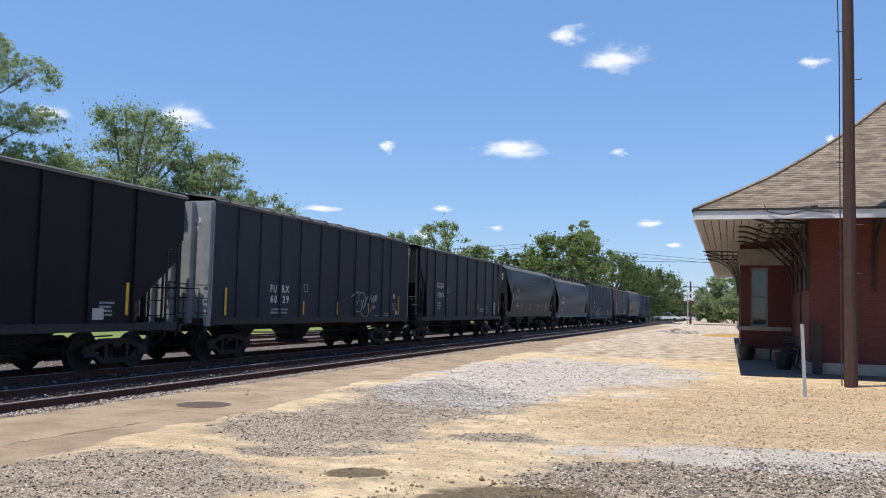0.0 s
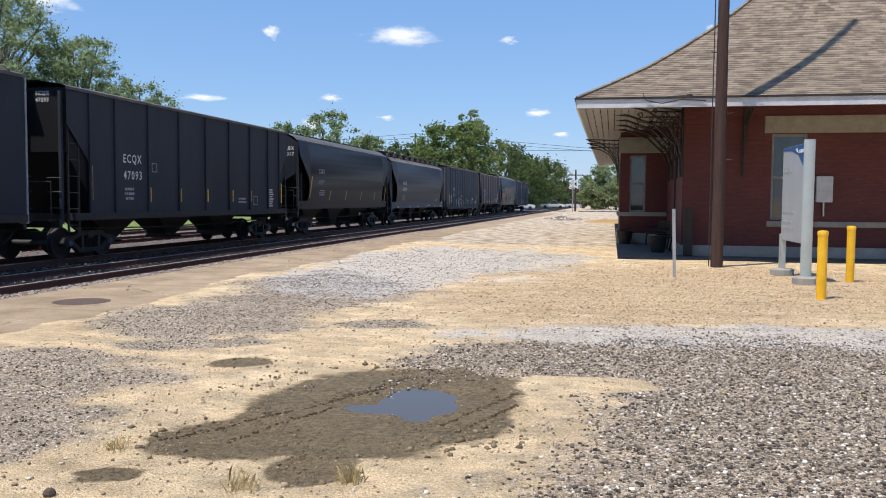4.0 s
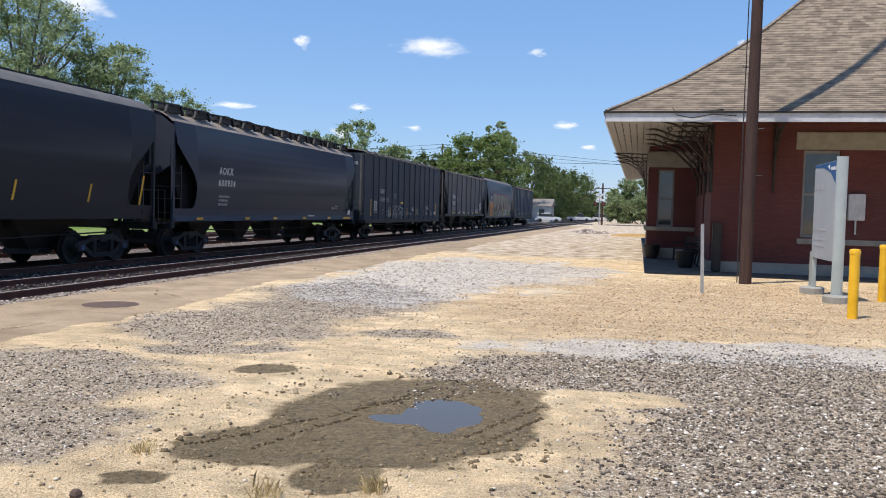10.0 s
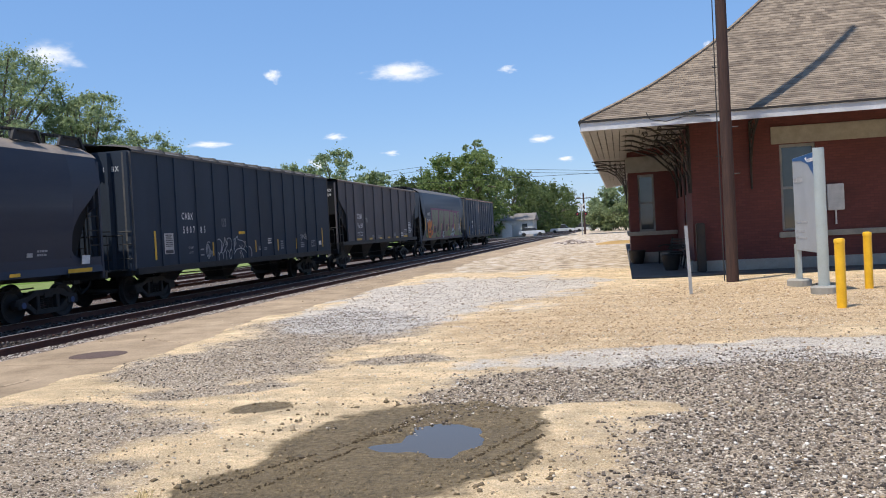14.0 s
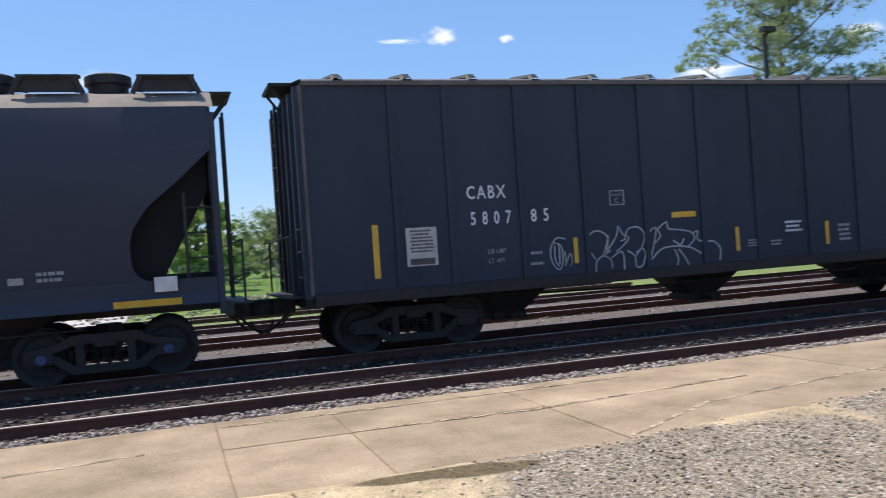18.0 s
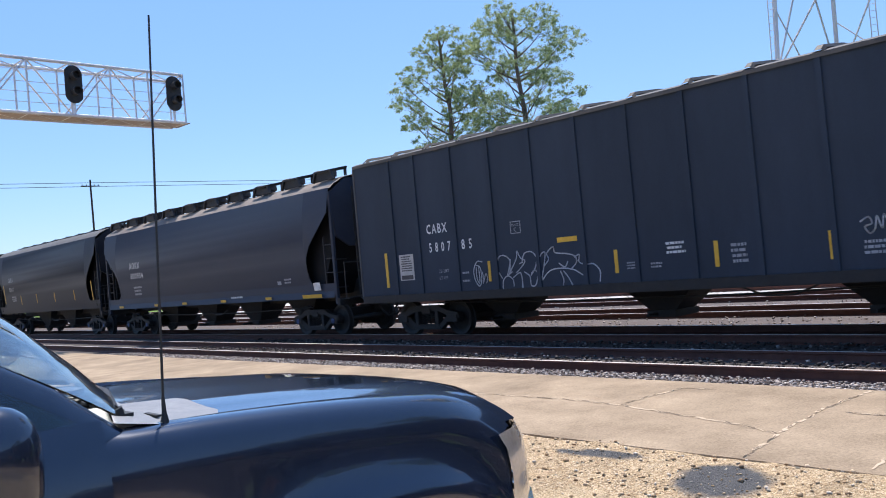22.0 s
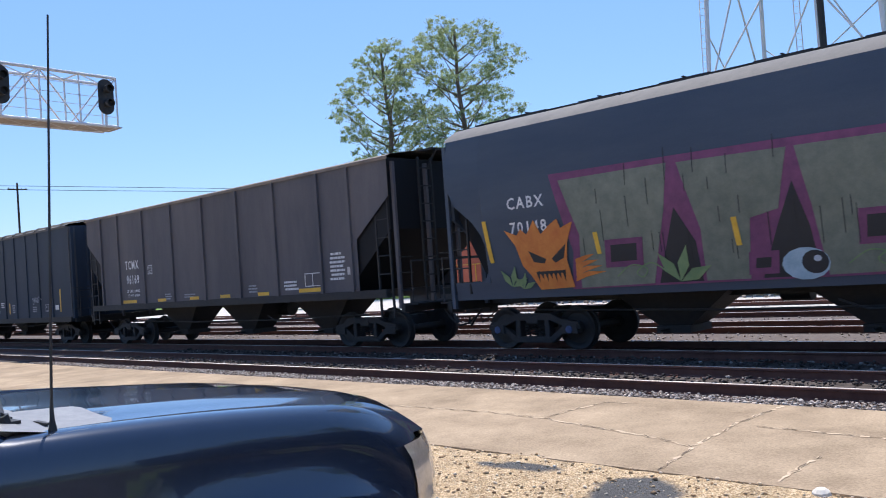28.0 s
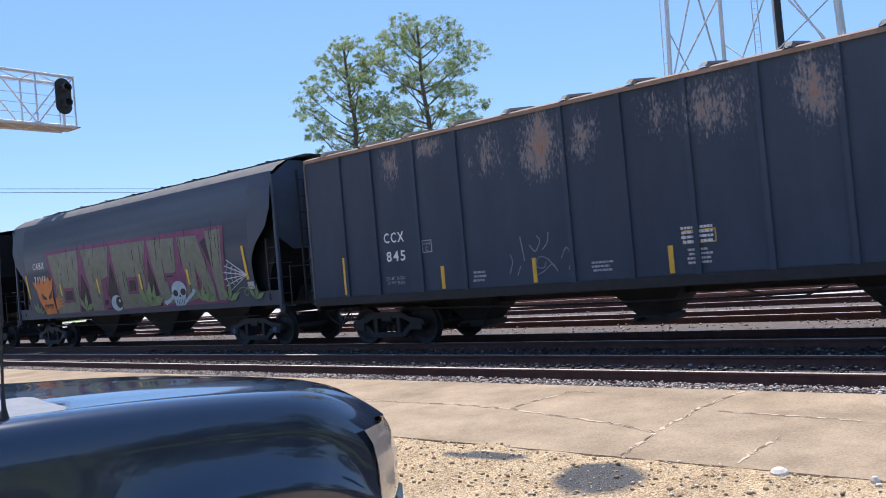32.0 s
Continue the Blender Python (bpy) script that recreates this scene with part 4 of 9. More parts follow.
def ladder(car, x, y, z0, z1, w, name="ladder", along_y=True):
    """Two stiles and rungs; it lies in the yz plane when along_y, else in xz."""
    g = Geo()
    d = (0, w / 2, 0) if along_y else (w / 2, 0, 0)
    for s in (1, -1):
        g.beam((x + s * d[0], y + s * d[1], z0), (x + s * d[0], y + s * d[1], z1), 0.045)
    k = max(2, round((z1 - z0) / 0.42))
    for i in range(k):
        z = z0 + (i + 0.4) * (z1 - z0) / k
        g.pipe([(x - d[0], y - d[1], z), (x + d[0], y + d[1], z)], 0.016, 5)
    return g.ob(name, M_IRON, car)


def coupler(car, y, s):
    g = Geo()
    g.box(-0.13, y, 0.74, 0.13, y + s * 0.35, 1.0)
    g.box(-0.09, y + s * 0.35, 0.78, 0.09, y + s * 0.62, 0.94)
    g.prism([(-0.17, y + s * 0.55), (0.1, y + s * 0.55), (0.17, y + s * 0.68), (0.05, y + s * 0.8), (-0.02, y + s * 0.7), (-0.13, y + s * 0.78)], 2, 0.73, 1.0)
    g.ob("coupler", M_IRON, car, bevel=0.012)
    h = Geo()
    h.pipe([(0.3, y + s * 0.1, 0.85), (0.32, y + s * 0.3, 0.62), (0.25, y + s * 0.5, 0.45), (0.1, y + s * 0.68, 0.5), (0.02, y + s * 0.75, 0.62)], 0.025, 6)
    h.pipe([(-0.16, y + s * 0.06, 0.75), (0.1, y + s * 0.3, 0.5), (0.35, y + s * 0.12, 0.72)], 0.014, 5)
    h.ob("air_hose", M_IRON, car)


def hoppers(car, ys, zt, zb, wy, mouth=0.28, material=None):
    for y in ys:
        g = Geo()
        v = [(sx * 0.55, y + sy * wy, zt) for sx, sy in ((-1, -1), (1, -1), (1, 1), (-1, 1))] + [(sx * 0.32, y + sy * mouth, zb) for sx, sy in ((-1, -1), (1, -1), (1, 1), (-1, 1))]
        g.add(v, [(0, 1, 2, 3), (7, 6, 5, 4)] + [(i, 4 + i, 4 + (i + 1) % 4, (i + 1) % 4) for i in range(4)])
        hp = g.ob("hopper_bay", material or M_IRON, car)
        q = Geo().box(-0.42, y - mouth - 0.06, zb - 0.1, 0.42, y + mouth + 0.06, zb + 0.03)
        q.pipe([(0.42, y - 0.1, zb - 0.04), (0.75, y - 0.1, zb - 0.04)], 0.03, 6)
        q.ob("outlet_gate", M_IRON, hp)


def shell(L, eave, zb, prof, cut, roof, step=8):
    """The outer side sheets and the roof as one skin. prof(z) gives the half width, cut the (distance from the end, lowest z) pairs, roof the (x, z) pairs from the eave to the ridge."""
    ends = [(L / 2 - d, z) for d, z in cut]
    st = sorted([(-y, z) for y, z in ends] + ends)
    side = []
    for s in (1, -1):
        rows = []
        for y, z0 in st:
            rows.append([(s * prof(z0 + (eave - z0) * k / step), y, z0 + (eave - z0) * k / step) for k in range(step + 1)])
        side.append(Geo().grid(rows))
    top = Geo()
    line = [(x, z) for x, z in roof] + [(-x, z) for x, z in roof[::-1]]
    n = 12
    top.grid([[(x, -L / 2 + L * i / n, z) for x, z in line] for i in range(n + 1)])
    return side, top


def bracket_end(car, L, s, eave, ridge, open_end, paint):
    """End posts, sill, walkway, ladders and the overhanging roof platform."""
    y = s * L / 2
    for x in ((-1.45, -0.6, 0.4, 1.45) if open_end else (-1.5, -0.9, -0.3, 0.3, 0.9, 1.5)):
        g = Geo()
        if open_end:
            g.beam((x, y - s * 0.04, 0.95), (x, y - s * 0.04, eave - 0.1), 0.07, 0.09)
        else:
            g.prism([(x - 0.09, y - s * 0.02), (x + 0.09, y - s * 0.02), (x + 0.05, y + s * 0.13), (x - 0.05, y + s * 0.13)], 2, 1.0, eave - 0.05)
        g.ob("end_post", paint, car)
    g = Geo().box(-1.5, min(y, y + s * 0.12), 0.86, 1.5, max(y, y + s * 0.12), 1.06)
    g.ob("end_sill", M_IRON, car, bevel=0.01)
    g = Geo()
    g.box(-0.52, min(y - s * 0.1, y + s * 0.34), ridge - 0.05, 0.54, max(y - s * 0.1, y + s * 0.34), ridge - 0.032)
    rp = g.ob("roof_platform", M_IRON, car)
    for k in range(6):
        Geo().box(-0.5 + k * 0.18, min(y - s * 0.1, y + s * 0.36), ridge - 0.03, -0.5 + k * 0.18 + 0.12, max(y - s * 0.1, y + s * 0.36), ridge).ob("slat", M_IRON, rp)
    for x in (-0.35, 0.35):
        Geo().beam((x, y, ridge - 0.45), (x, y + s * 0.3, ridge - 0.05), 0.04).ob("bracket", M_IRON, rp)
    g = Geo()
    for a in (-1.4, 1.4):
        for zz in (1.35, 1.75, 2.1):
            g.pipe([(a - 0.2, y + s * 0.16, zz), (a + 0.2, y + s * 0.16, zz)], 0.015, 5)
    g.pipe([(-1.4, y + s * 0.3, 1.06), (-1.4, y + s * 0.3, 2.0), (1.4, y + s * 0.3, 2.0), (1.4, y + s * 0.3, 1.06)], 0.02, 5)
    g.ob("grab_iron", M_IRON, car)
    ladder(car, 0.62 * s, y + s * 0.17, 1.1, eave, 0.42, "end_ladder", False)
    g = Geo().box(-1.4, min(y + s * 0.08, y + s * 0.42), 1.02, 1.4, max(y + s * 0.08, y + s * 0.42), 1.05)
    g.ob("end_walkway", M_IRON, car)
    coupler(car, y + s * 0.1, s)


def brake_gear(car, y):
    g = Geo()
    g.lathe([(0.2, 0), (0.2, 0.5), (0.12, 0.56)], 14, pose(-0.4, y, 0.95, 90, 0, 0))
    g.pipe([(0.9, -6, 0.8), (0.9, -2, 0.72), (0.9, 2, 0.72), (0.9, 6, 0.8)], 0.02, 5)
    g.pipe([(1.1, y + 0.9, 0.85), (1.1, y + 1.3, 0.7), (1.1, y + 1.8, 0.7), (1.1, y + 2.2, 0.85)], 0.018, 5)
    g.ob("brake_rigging", M_IRON, car)


def roof_kit(car, L, eave, ridge, kind, roof_mat):
    """Hatches, running board and end grab rails."""
    if kind == "round":
        n = 10
        for i in range(n):
            y = -L / 2 + 0.55 + (L - 1.2) * i / (n - 1)
            g = Geo().lathe([(0.3, ridge - 0.08), (0.3, ridge + 0.05), (0.35, ridge + 0.07), (0.35, ridge + 0.2), (0.28, ridge + 0.23)], 16, Matrix.Translation((0.5, y + 0.8, 0)))
            if i < n - 1:
                g.ob("hatch_cover", M_IRON, car, smooth=True)
            g = Geo().beam((0.62, y, ridge + 0.15), (1.2, y, ridge + 0.06), 0.5, 0.02)
            rb = g.ob("running_board", M_IRON, car, "dark expanded-metal roof step")
            for k in range(6):
                Geo().box(0.62 + k * 0.1, y - 0.42, ridge + 0.17 - 0.018 * k, 0.62 + k * 0.1 + 0.07, y + 0.42, ridge + 0.205 - 0.018 * k).ob("slat", M_IRON, rb)
            for yy in (-0.36, 0.36):
                Geo().beam((0.62, y + yy, ridge + 0.16), (1.2, y + yy, ridge + 0.06), 0.06).ob("bracket", M_IRON, rb)
                Geo().beam((1.17, y + yy, ridge + 0.09), (1.17, y + yy * 1.35, ridge - 0.17), 0.07).ob("leg", M_IRON, rb)
                Geo().beam((0.66, y + yy, ridge + 0.17), (0.66, y + yy, ridge - 0.05), 0.06).ob("leg", M_IRON, rb)
            Geo().prism([(y - 0.4, ridge + 0.08), (y + 0.4, ridge + 0.08), (y + 0.5, ridge - 0.14), (y - 0.5, ridge - 0.14)], 0, 1.13, 1.15).ob("mesh_skirt", M_IRON, rb, "dark mesh side panel")
    else:
        n = 8
        for i in range(n):
            y = -L / 2 + 1.5 + (L - 3.0) * i / (n - 1)
            g = Geo().box(0.1, y - 0.5, ridge - 0.06, 0.42, y + 0.5, ridge + 0.045)
            g.box(0.08, y - 0.03, ridge + 0.045, 0.46, y + 0.03, ridge + 0.07)
            g.ob("hatch_cover", M_IRON, car, bevel=0.012)
        for k in range(4):
            Geo().box(-0.4 + k * 0.2, -L / 2, ridge + 0.02, -0.4 + k * 0.2 + 0.14, L / 2, ridge + 0.045).ob("running_board", M_IRON, car)


def ribbed_car(name, label, L, eave, zb, n_ribs, paint, roof_mat, battens, sloped, hubs, bays, cut_y=1.95, cut_z0=2.3, cut_z1=3.2, rib_proud=0.05, end_paint=None, ribs_at=None):
    """A covered hopper with flat sides and upright ribs; with sloped ends its lower corners are open."""
    car = thing(name, label, "freight car", group="freight train")
    ridge = eave + 0.2
    cut = [(cut_y + 0.001, zb), (cut_y, cut_z0), (0.08, cut_z1), (0.08, eave)] if sloped else [(0.0, zb)]
    if sloped:
        cut = cut[:3]
    side, top = shell(L - (0.0 if not sloped else 0.0), eave, zb, lambda z: HALF - 0.04, cut, [(HALF, eave - 0.05), (HALF + 0.01, eave + 0.02), (HALF - 0.12, eave + 0.07), (0.75, ridge - 0.02), (0.0, ridge)], 3)
    for q in side:
        q.ob("side_sheet", paint, car)
    top.ob("roof", roof_mat, car)
    core = Geo()
    e = L / 2
    if sloped:
        core.prism([(-e + cut_y + 0.5, zb - 0.02), (e - cut_y - 0.5, zb - 0.02), (e - 0.12, 2.75), (e - 0.12, eave), (-e + 0.12, eave), (-e + 0.12, 2.75)], 0, -HALF + 0.09, HALF - 0.09)
    else:
        core.prism([(-e, zb), (e, zb), (e, eave), (-e, eave)], 0, -HALF + 0.07, HALF - 0.07)
    # slope sheets take the darkest paint to deepen the shade in open corners
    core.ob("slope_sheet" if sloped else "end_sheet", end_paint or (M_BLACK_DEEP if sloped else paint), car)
    for i in range(len(ribs_at) if ribs_at else n_ribs):
        y = ribs_at[i] if ribs_at else -e + (cut_y if sloped else 0.0) + (L - (2 * cut_y if sloped else 0.0)) * (i + (0 if sloped else 1)) / (n_ribs - 1 if sloped else n_ribs + 1)
        for s in (1, -1):
            Geo().box(min(s * (HALF - 0.045), s * (HALF - 0.04 + rib_proud)), y - 0.045, zb, max(s * (HALF - 0.045), s * (HALF - 0.04 + rib_proud)), y + 0.045, eave - 0.05).ob("side_rib", paint, car)
    for s in (1, -1):
        Geo().box(min(s * 1.45, s * (HALF + 0.01)), -e + (0.3 if sloped else 0), zb - 0.17, max(s * 1.45, s * (HALF + 0.01)), e - (0.3 if sloped else 0), zb + 0.02).ob("side_sill", M_IRON, car, bevel=0.012)
    if battens:
        for i in range(battens):
            y = -e + L * (i + 0.5) / battens
            Geo().grid([[(x, y + d, z + 0.055 * (abs(d) < 0.06)) for x, z in ((HALF + 0.02, eave + 0.0), (HALF - 0.1, eave + 0.09), (0.75, ridge + 0.005), (0, ridge + 0.02))] for d in (-0.1, -0.05, 0.05, 0.1)]).ob("roof_batten", M_IRON, car)
    if not sloped:
        for s in (1, -1):
            for q in (1, -1):
                Geo().box(min(q * 1.34, q * (HALF - 0.02)), min(s * e, s * (e + 0.055)), zb, max(q * 1.34, q * (HALF - 0.02)), max(s * e, s * (e + 0.055)), eave - 0.04).ob("corner_post", end_paint or M_DUST_GREY, car, bevel=0.01)
    hoppers(car, bays, zb - 0.1, 0.4, 1.22 if sloped else 0.85, 0.26)
    Geo().box(-0.18, -e, 0.8 if not sloped else zb - 0.2, 0.18, e, zb).ob("center_sill", M_IRON, car)
    brake_gear(car, 1.2)
    for s in (1, -1):
        bracket_end(car, L, s, eave, ridge + 0.02, sloped, end_paint or paint)
        bogie(car, s * (e - 1.75), hubs)
        if sloped:
            ladder(car, HALF - 0.1, s * (e - 0.4), 0.75, eave - 0.3, 0.42)
    roof_kit(car, L, eave, ridge, "trough", roof_mat)
    return car


def smooth_car(name, label, L, eave, zb, paint, roof_mat, hatches, hubs, bays, cut_y=2.05, cut_z0=1.95, cut_z1=3.15, ledge=True):
    """A covered hopper with smooth bulging sides and open lower corners."""
    car = thing(name, label, "freight car", group="freight train")
    ridge = eave + 0.42

    def prof(z):
        t = (z - zb) / (eave - zb)
        return HALF - 0.22 * (1 - t) ** 2.2 - 0.2 * max(0.0, (t - 0.45) / 0.55) ** 2.2
    cut = [(cut_y - 0.05, zb + 0.45), (cut_y, zb + 0.62), (cut_y + 0.001, cut_z0 - 0.4), (cut_y - 0.06, cut_z0 - 0.2), (cut_y - 0.27, cut_z0 + 0.1), (cut_y - 0.75, cut_z0 + 0.5), (0.12, cut_z1), (0.08, cut_z1 + 0.02)]
    cut = [(cut_y + 0.002, zb + 0.32)] + cut[2:]
    side, top = shell(L, eave, zb, prof, cut, [(prof(eave), eave - 0.01), (prof(eave) - 0.12, eave + 0.1), (1.0, eave + 0.27), (0.55, ridge - 0.04), (0.0, ridge)], 10)
    for q in side:
        q.ob("side_sheet", paint, car, smooth=True)
    low = Geo()
    e = L / 2
    for s in (1, -1):
        low.grid([[(s * (prof(zb + 0.32) + 0.02), y, zb + 0.33), (s * (prof(zb + 0.1) + 0.05), y, zb + 0.12), (s * 1.52, y, zb - 0.06), (s * 1.2, y, zb - 0.06)] if ledge else [(s * prof(zb + 0.34), y, zb + 0.34), (s * prof(zb + 0.12), y, zb + 0.12), (s * prof(zb), y, zb - 0.03), (s * 1.2, y, zb - 0.03)] for y in (-e + 0.1, e - 0.1)])
    low.ob("side_sill", paint, car)
    for s in (1, -1):
        for q in (1, -1):
            ring = [(q * (e - cut_y - 0.03), zb + 0.3)] + [(q * (e - cut_y + 0.28 - 0.28 * math.sin(a)), zb + 0.62 - 0.3 * math.cos(a)) for a in (0.0, 0.4, 0.8, 1.2, 1.571)] + [(q * (e - cut_y - 0.03), zb + 0.66)]
            g = Geo().prism(ring, 0, min(s * (prof(zb + 0.45) - 0.012), s * prof(zb + 0.45)), max(s * (prof(zb + 0.45) - 0.012), s * prof(zb + 0.45)))
            g.ob("corner_gusset", paint, car)
    top.ob("roof", roof_mat, car, smooth=True)
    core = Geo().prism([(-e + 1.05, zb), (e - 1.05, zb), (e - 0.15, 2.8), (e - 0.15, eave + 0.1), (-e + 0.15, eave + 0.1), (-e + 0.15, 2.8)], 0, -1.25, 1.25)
    # darkest paint again, so the recess reads as shaded
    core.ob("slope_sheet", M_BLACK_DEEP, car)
    for s in (1, -1):
        endp = Geo().prism([(-1.35, 2.75), (-0.9, 2.45), (0.9, 2.45), (1.35, 2.75), (1.4, eave - 0.1), (0.9, eave + 0.28), (-0.9, eave + 0.28), (-1.4, eave - 0.1)], 1, min(s * (e - 0.12), s * (e - 0.04)), max(s * (e - 0.12), s * (e - 0.04)))
        endp.ob("end_panel", paint, car)
    hoppers(car, bays, zb + 0.05, 0.38, min(1.3, abs(bays[1] - bays[0]) / 2 - 0.02) if len(bays) == 3 else 0.95, 0.28)
    Geo().box(-0.18, -e, 0.92, 0.18, e, zb + 0.4).ob("center_sill", M_IRON, car)
    brake_gear(car, -1.0)
    for s in (1, -1):
        bracket_end(car, L, s, eave, ridge - 0.02, True, paint)
        bogie(car, s * (e - 1.75), hubs)
        ladder(car, HALF - 0.2, s * (e - 0.3), zb + 0.1, 2.75, 0.42)
        g = Geo()
        g.beam((HALF - 0.18, s * (e - 0.05), 0.9), (HALF - 0.18, s * (e - 0.05), eave - 0.1), 0.08)
        g.ob("corner_post", paint, car)
    roof_kit(car, L, eave, ridge, hatches, roof_mat)
    return car


def rect(y, z, w, h, lean=0.0):
    return [(y, z), (y + w, z), (y + w - lean, z + h), (y - lean, z + h)]


def frame_box(y, z, w, h, t=0.015):
    return [rect(y, z, w, t), rect(y, z + h - t, w, t), rect(y, z, t, h), rect(y + w - t, z, t, h)]

# ---- railway station ----
def brick_material(name, a, b, mortar):
    m = bpy.data.materials.new(name)
    m.use_nodes = True
    n, l = m.node_tree.nodes, m.node_tree.links
    bs = n["Principled BSDF"]
    tc = n.new("ShaderNodeTexCoord")
    sx = n.new("ShaderNodeSeparateXYZ")
    l.new(tc.outputs["Object"], sx.inputs[0])
    ad = n.new("ShaderNodeMath")
    l.new(sx.outputs[0], ad.inputs[0])
    l.new(sx.outputs[1], ad.inputs[1])
    cx = n.new("ShaderNodeCombineXYZ")
    l.new(ad.outputs[0], cx.inputs[0])
    l.new(sx.outputs[2], cx.inputs[1])
    br = n.new("ShaderNodeTexBrick")
    br.inputs["Scale"].default_value = 1.0
    br.inputs["Brick Width"].default_value, br.inputs["Row Height"].default_value, br.inputs["Mortar Size"].default_value = 0.21, 0.075, 0.006
    br.inputs["Color1"].default_value, br.inputs["Color2"].default_value, br.inputs["Mortar"].default_value = (*a, 1), (*b, 1), (*mortar, 1)
    l.new(cx.outputs[0], br.inputs["Vector"])
    ns = n.new("ShaderNodeTexNoise")
    ns.inputs["Scale"].default_value, ns.inputs["Detail"].default_value = 1.1, 6
    l.new(tc.outputs["Object"], ns.inputs["Vector"])
    mr = n.new("ShaderNodeMapRange")
    mr.inputs["To Min"].default_value, mr.inputs["To Max"].default_value = 0.65, 1.35
    l.new(ns.outputs["Fac"], mr.inputs[0])
    hs = n.new("ShaderNodeHueSaturation")
    l.new(br.outputs["Color"], hs.inputs["Color"])
    l.new(mr.outputs[0], hs.inputs["Value"])
    l.new(hs.outputs[0], bs.inputs["Base Color"])
    bp = n.new("ShaderNodeBump")
    bp.inputs["Strength"].default_value, bp.inputs["Distance"].default_value = 0.5, 0.01
    bp.invert = True
    l.new(br.outputs["Fac"], bp.inputs["Height"])
    l.new(bp.outputs[0], bs.inputs["Normal"])
    bs.inputs["Roughness"].default_value = 0.7
    return m


def shingle_material():
    m = bpy.data.materials.new("asphalt_shingles")
    m.use_nodes = True
    n, l = m.node_tree.nodes, m.node_tree.links
    bs = n["Principled BSDF"]
    tc = n.new("ShaderNodeTexCoord")
    oi = n.new("ShaderNodeNewGeometry")
    vo = n.new("ShaderNodeTexNoise")
    mp = n.new("ShaderNodeMapping")
    mp.inputs["Scale"].default_value = (3.0, 3.0, 9.0)
    l.new(tc.outputs["Object"], mp.inputs[0])
    l.new(mp.outputs[0], vo.inputs["Vector"])
    vo.inputs["Scale"].default_value, vo.inputs["Detail"].default_value = 1.0, 3
    r = n.new("ShaderNodeValToRGB")
    for e, (p, c) in zip(r.color_ramp.elements, ((0.32, (0.13, 0.1, 0.075)), (0.68, (0.27, 0.215, 0.16)))):
        e.position, e.color = p, (*c, 1)
    mixv = n.new("ShaderNodeMath")
    mixv.operation = "MULTIPLY_ADD"
    l.new(oi.outputs["Random Per Island"], mixv.inputs[0])
    mixv.inputs[1].default_value = 0.3
    sub = n.new("ShaderNodeMath")
    sub.operation = "SUBTRACT"
    l.new(vo.outputs["Fac"], sub.inputs[0])
    sub.inputs[1].default_value = 0.15
    l.new(sub.outputs[0], mixv.inputs[2])
    l.new(mixv.outputs[0], r.inputs[0])
    l.new(r.outputs[0], bs.inputs["Base Color"])
    bs.inputs["Roughness"].default_value = 0.95
    g2 = n.new("ShaderNodeTexNoise")
    g2.inputs["Scale"].default_value = 90
    l.new(tc.outputs["Object"], g2.inputs["Vector"])
    bp = n.new("ShaderNodeBump")
    bp.inputs["Strength"].default_value, bp.inputs["Distance"].default_value = 0.3, 0.01
    l.new(g2.outputs["Fac"], bp.inputs["Height"])
    l.new(bp.outputs[0], bs.inputs["Normal"])
    return m


M_BRICK = brick_material("painted_red_brick", (0.092, 0.021, 0.019), (0.116, 0.028, 0.025), (0.074, 0.019, 0.017))
M_SHINGLE = shingle_material()
M_FASCIA = mat("fascia_paint", (0.42, 0.43, 0.45), (0.62, 0.63, 0.65), 2.5, 0.6, 0, 0.1, 30, 0.05, 0.5)
M_SOFFIT = mat("soffit_boards", (0.22, 0.21, 0.2), (0.31, 0.3, 0.29), 3, 0.7, 0, 0.1, 30, 0.05, 0.3)
M_LINTEL = mat("limestone", (0.24, 0.23, 0.2), (0.36, 0.34, 0.3), 3, 0.85, 0, 0.2, 40)
M_PAINTW = mat("window_paint", (0.16, 0.17, 0.17), (0.26, 0.27, 0.265), 4, 0.5)
M_PANE = mat("window_pane", (0.03, 0.04, 0.045), (0.06, 0.07, 0.075), 1, 0.05, 0, 0, spec=0.8)
M_BLIND = mat("window_blind", (0.1, 0.115, 0.12), (0.17, 0.19, 0.195), 1, 0.8)
M_WROUGHT = mat("wrought_iron", (0.02, 0.018, 0.018), (0.04, 0.035, 0.03), 6, 0.6, 0.3, 0.2)
# concrete darkened so that the eaves' shade is partly in its colour
M_WALK_SHADED = mat("station_walk", (0.075, 0.07, 0.066), (0.14, 0.13, 0.12), 2, 0.9, 0, 0.2)

EX0, EX1, EY0, EY1, EZ = -0.71, 14.5, 23.0, 62.0, 4.34
PROFILE = [(0.0, 4.34), (0.9, 4.83), (1.97, 5.45), (2.9, 6.1), (3.84, 6.8), (4.7, 7.55), (5.54, 8.33), (6.5, 9.2), (7.6, 10.15)]


def rise(u):
    return float(np.interp(u, [p[0] for p in PROFILE], [p[1] for p in PROFILE]))


station = tagged(new("station_building", None), "red brick railway station with a wide-eaved brown shingle roof", "building")
station.empty_display_size = 0.5


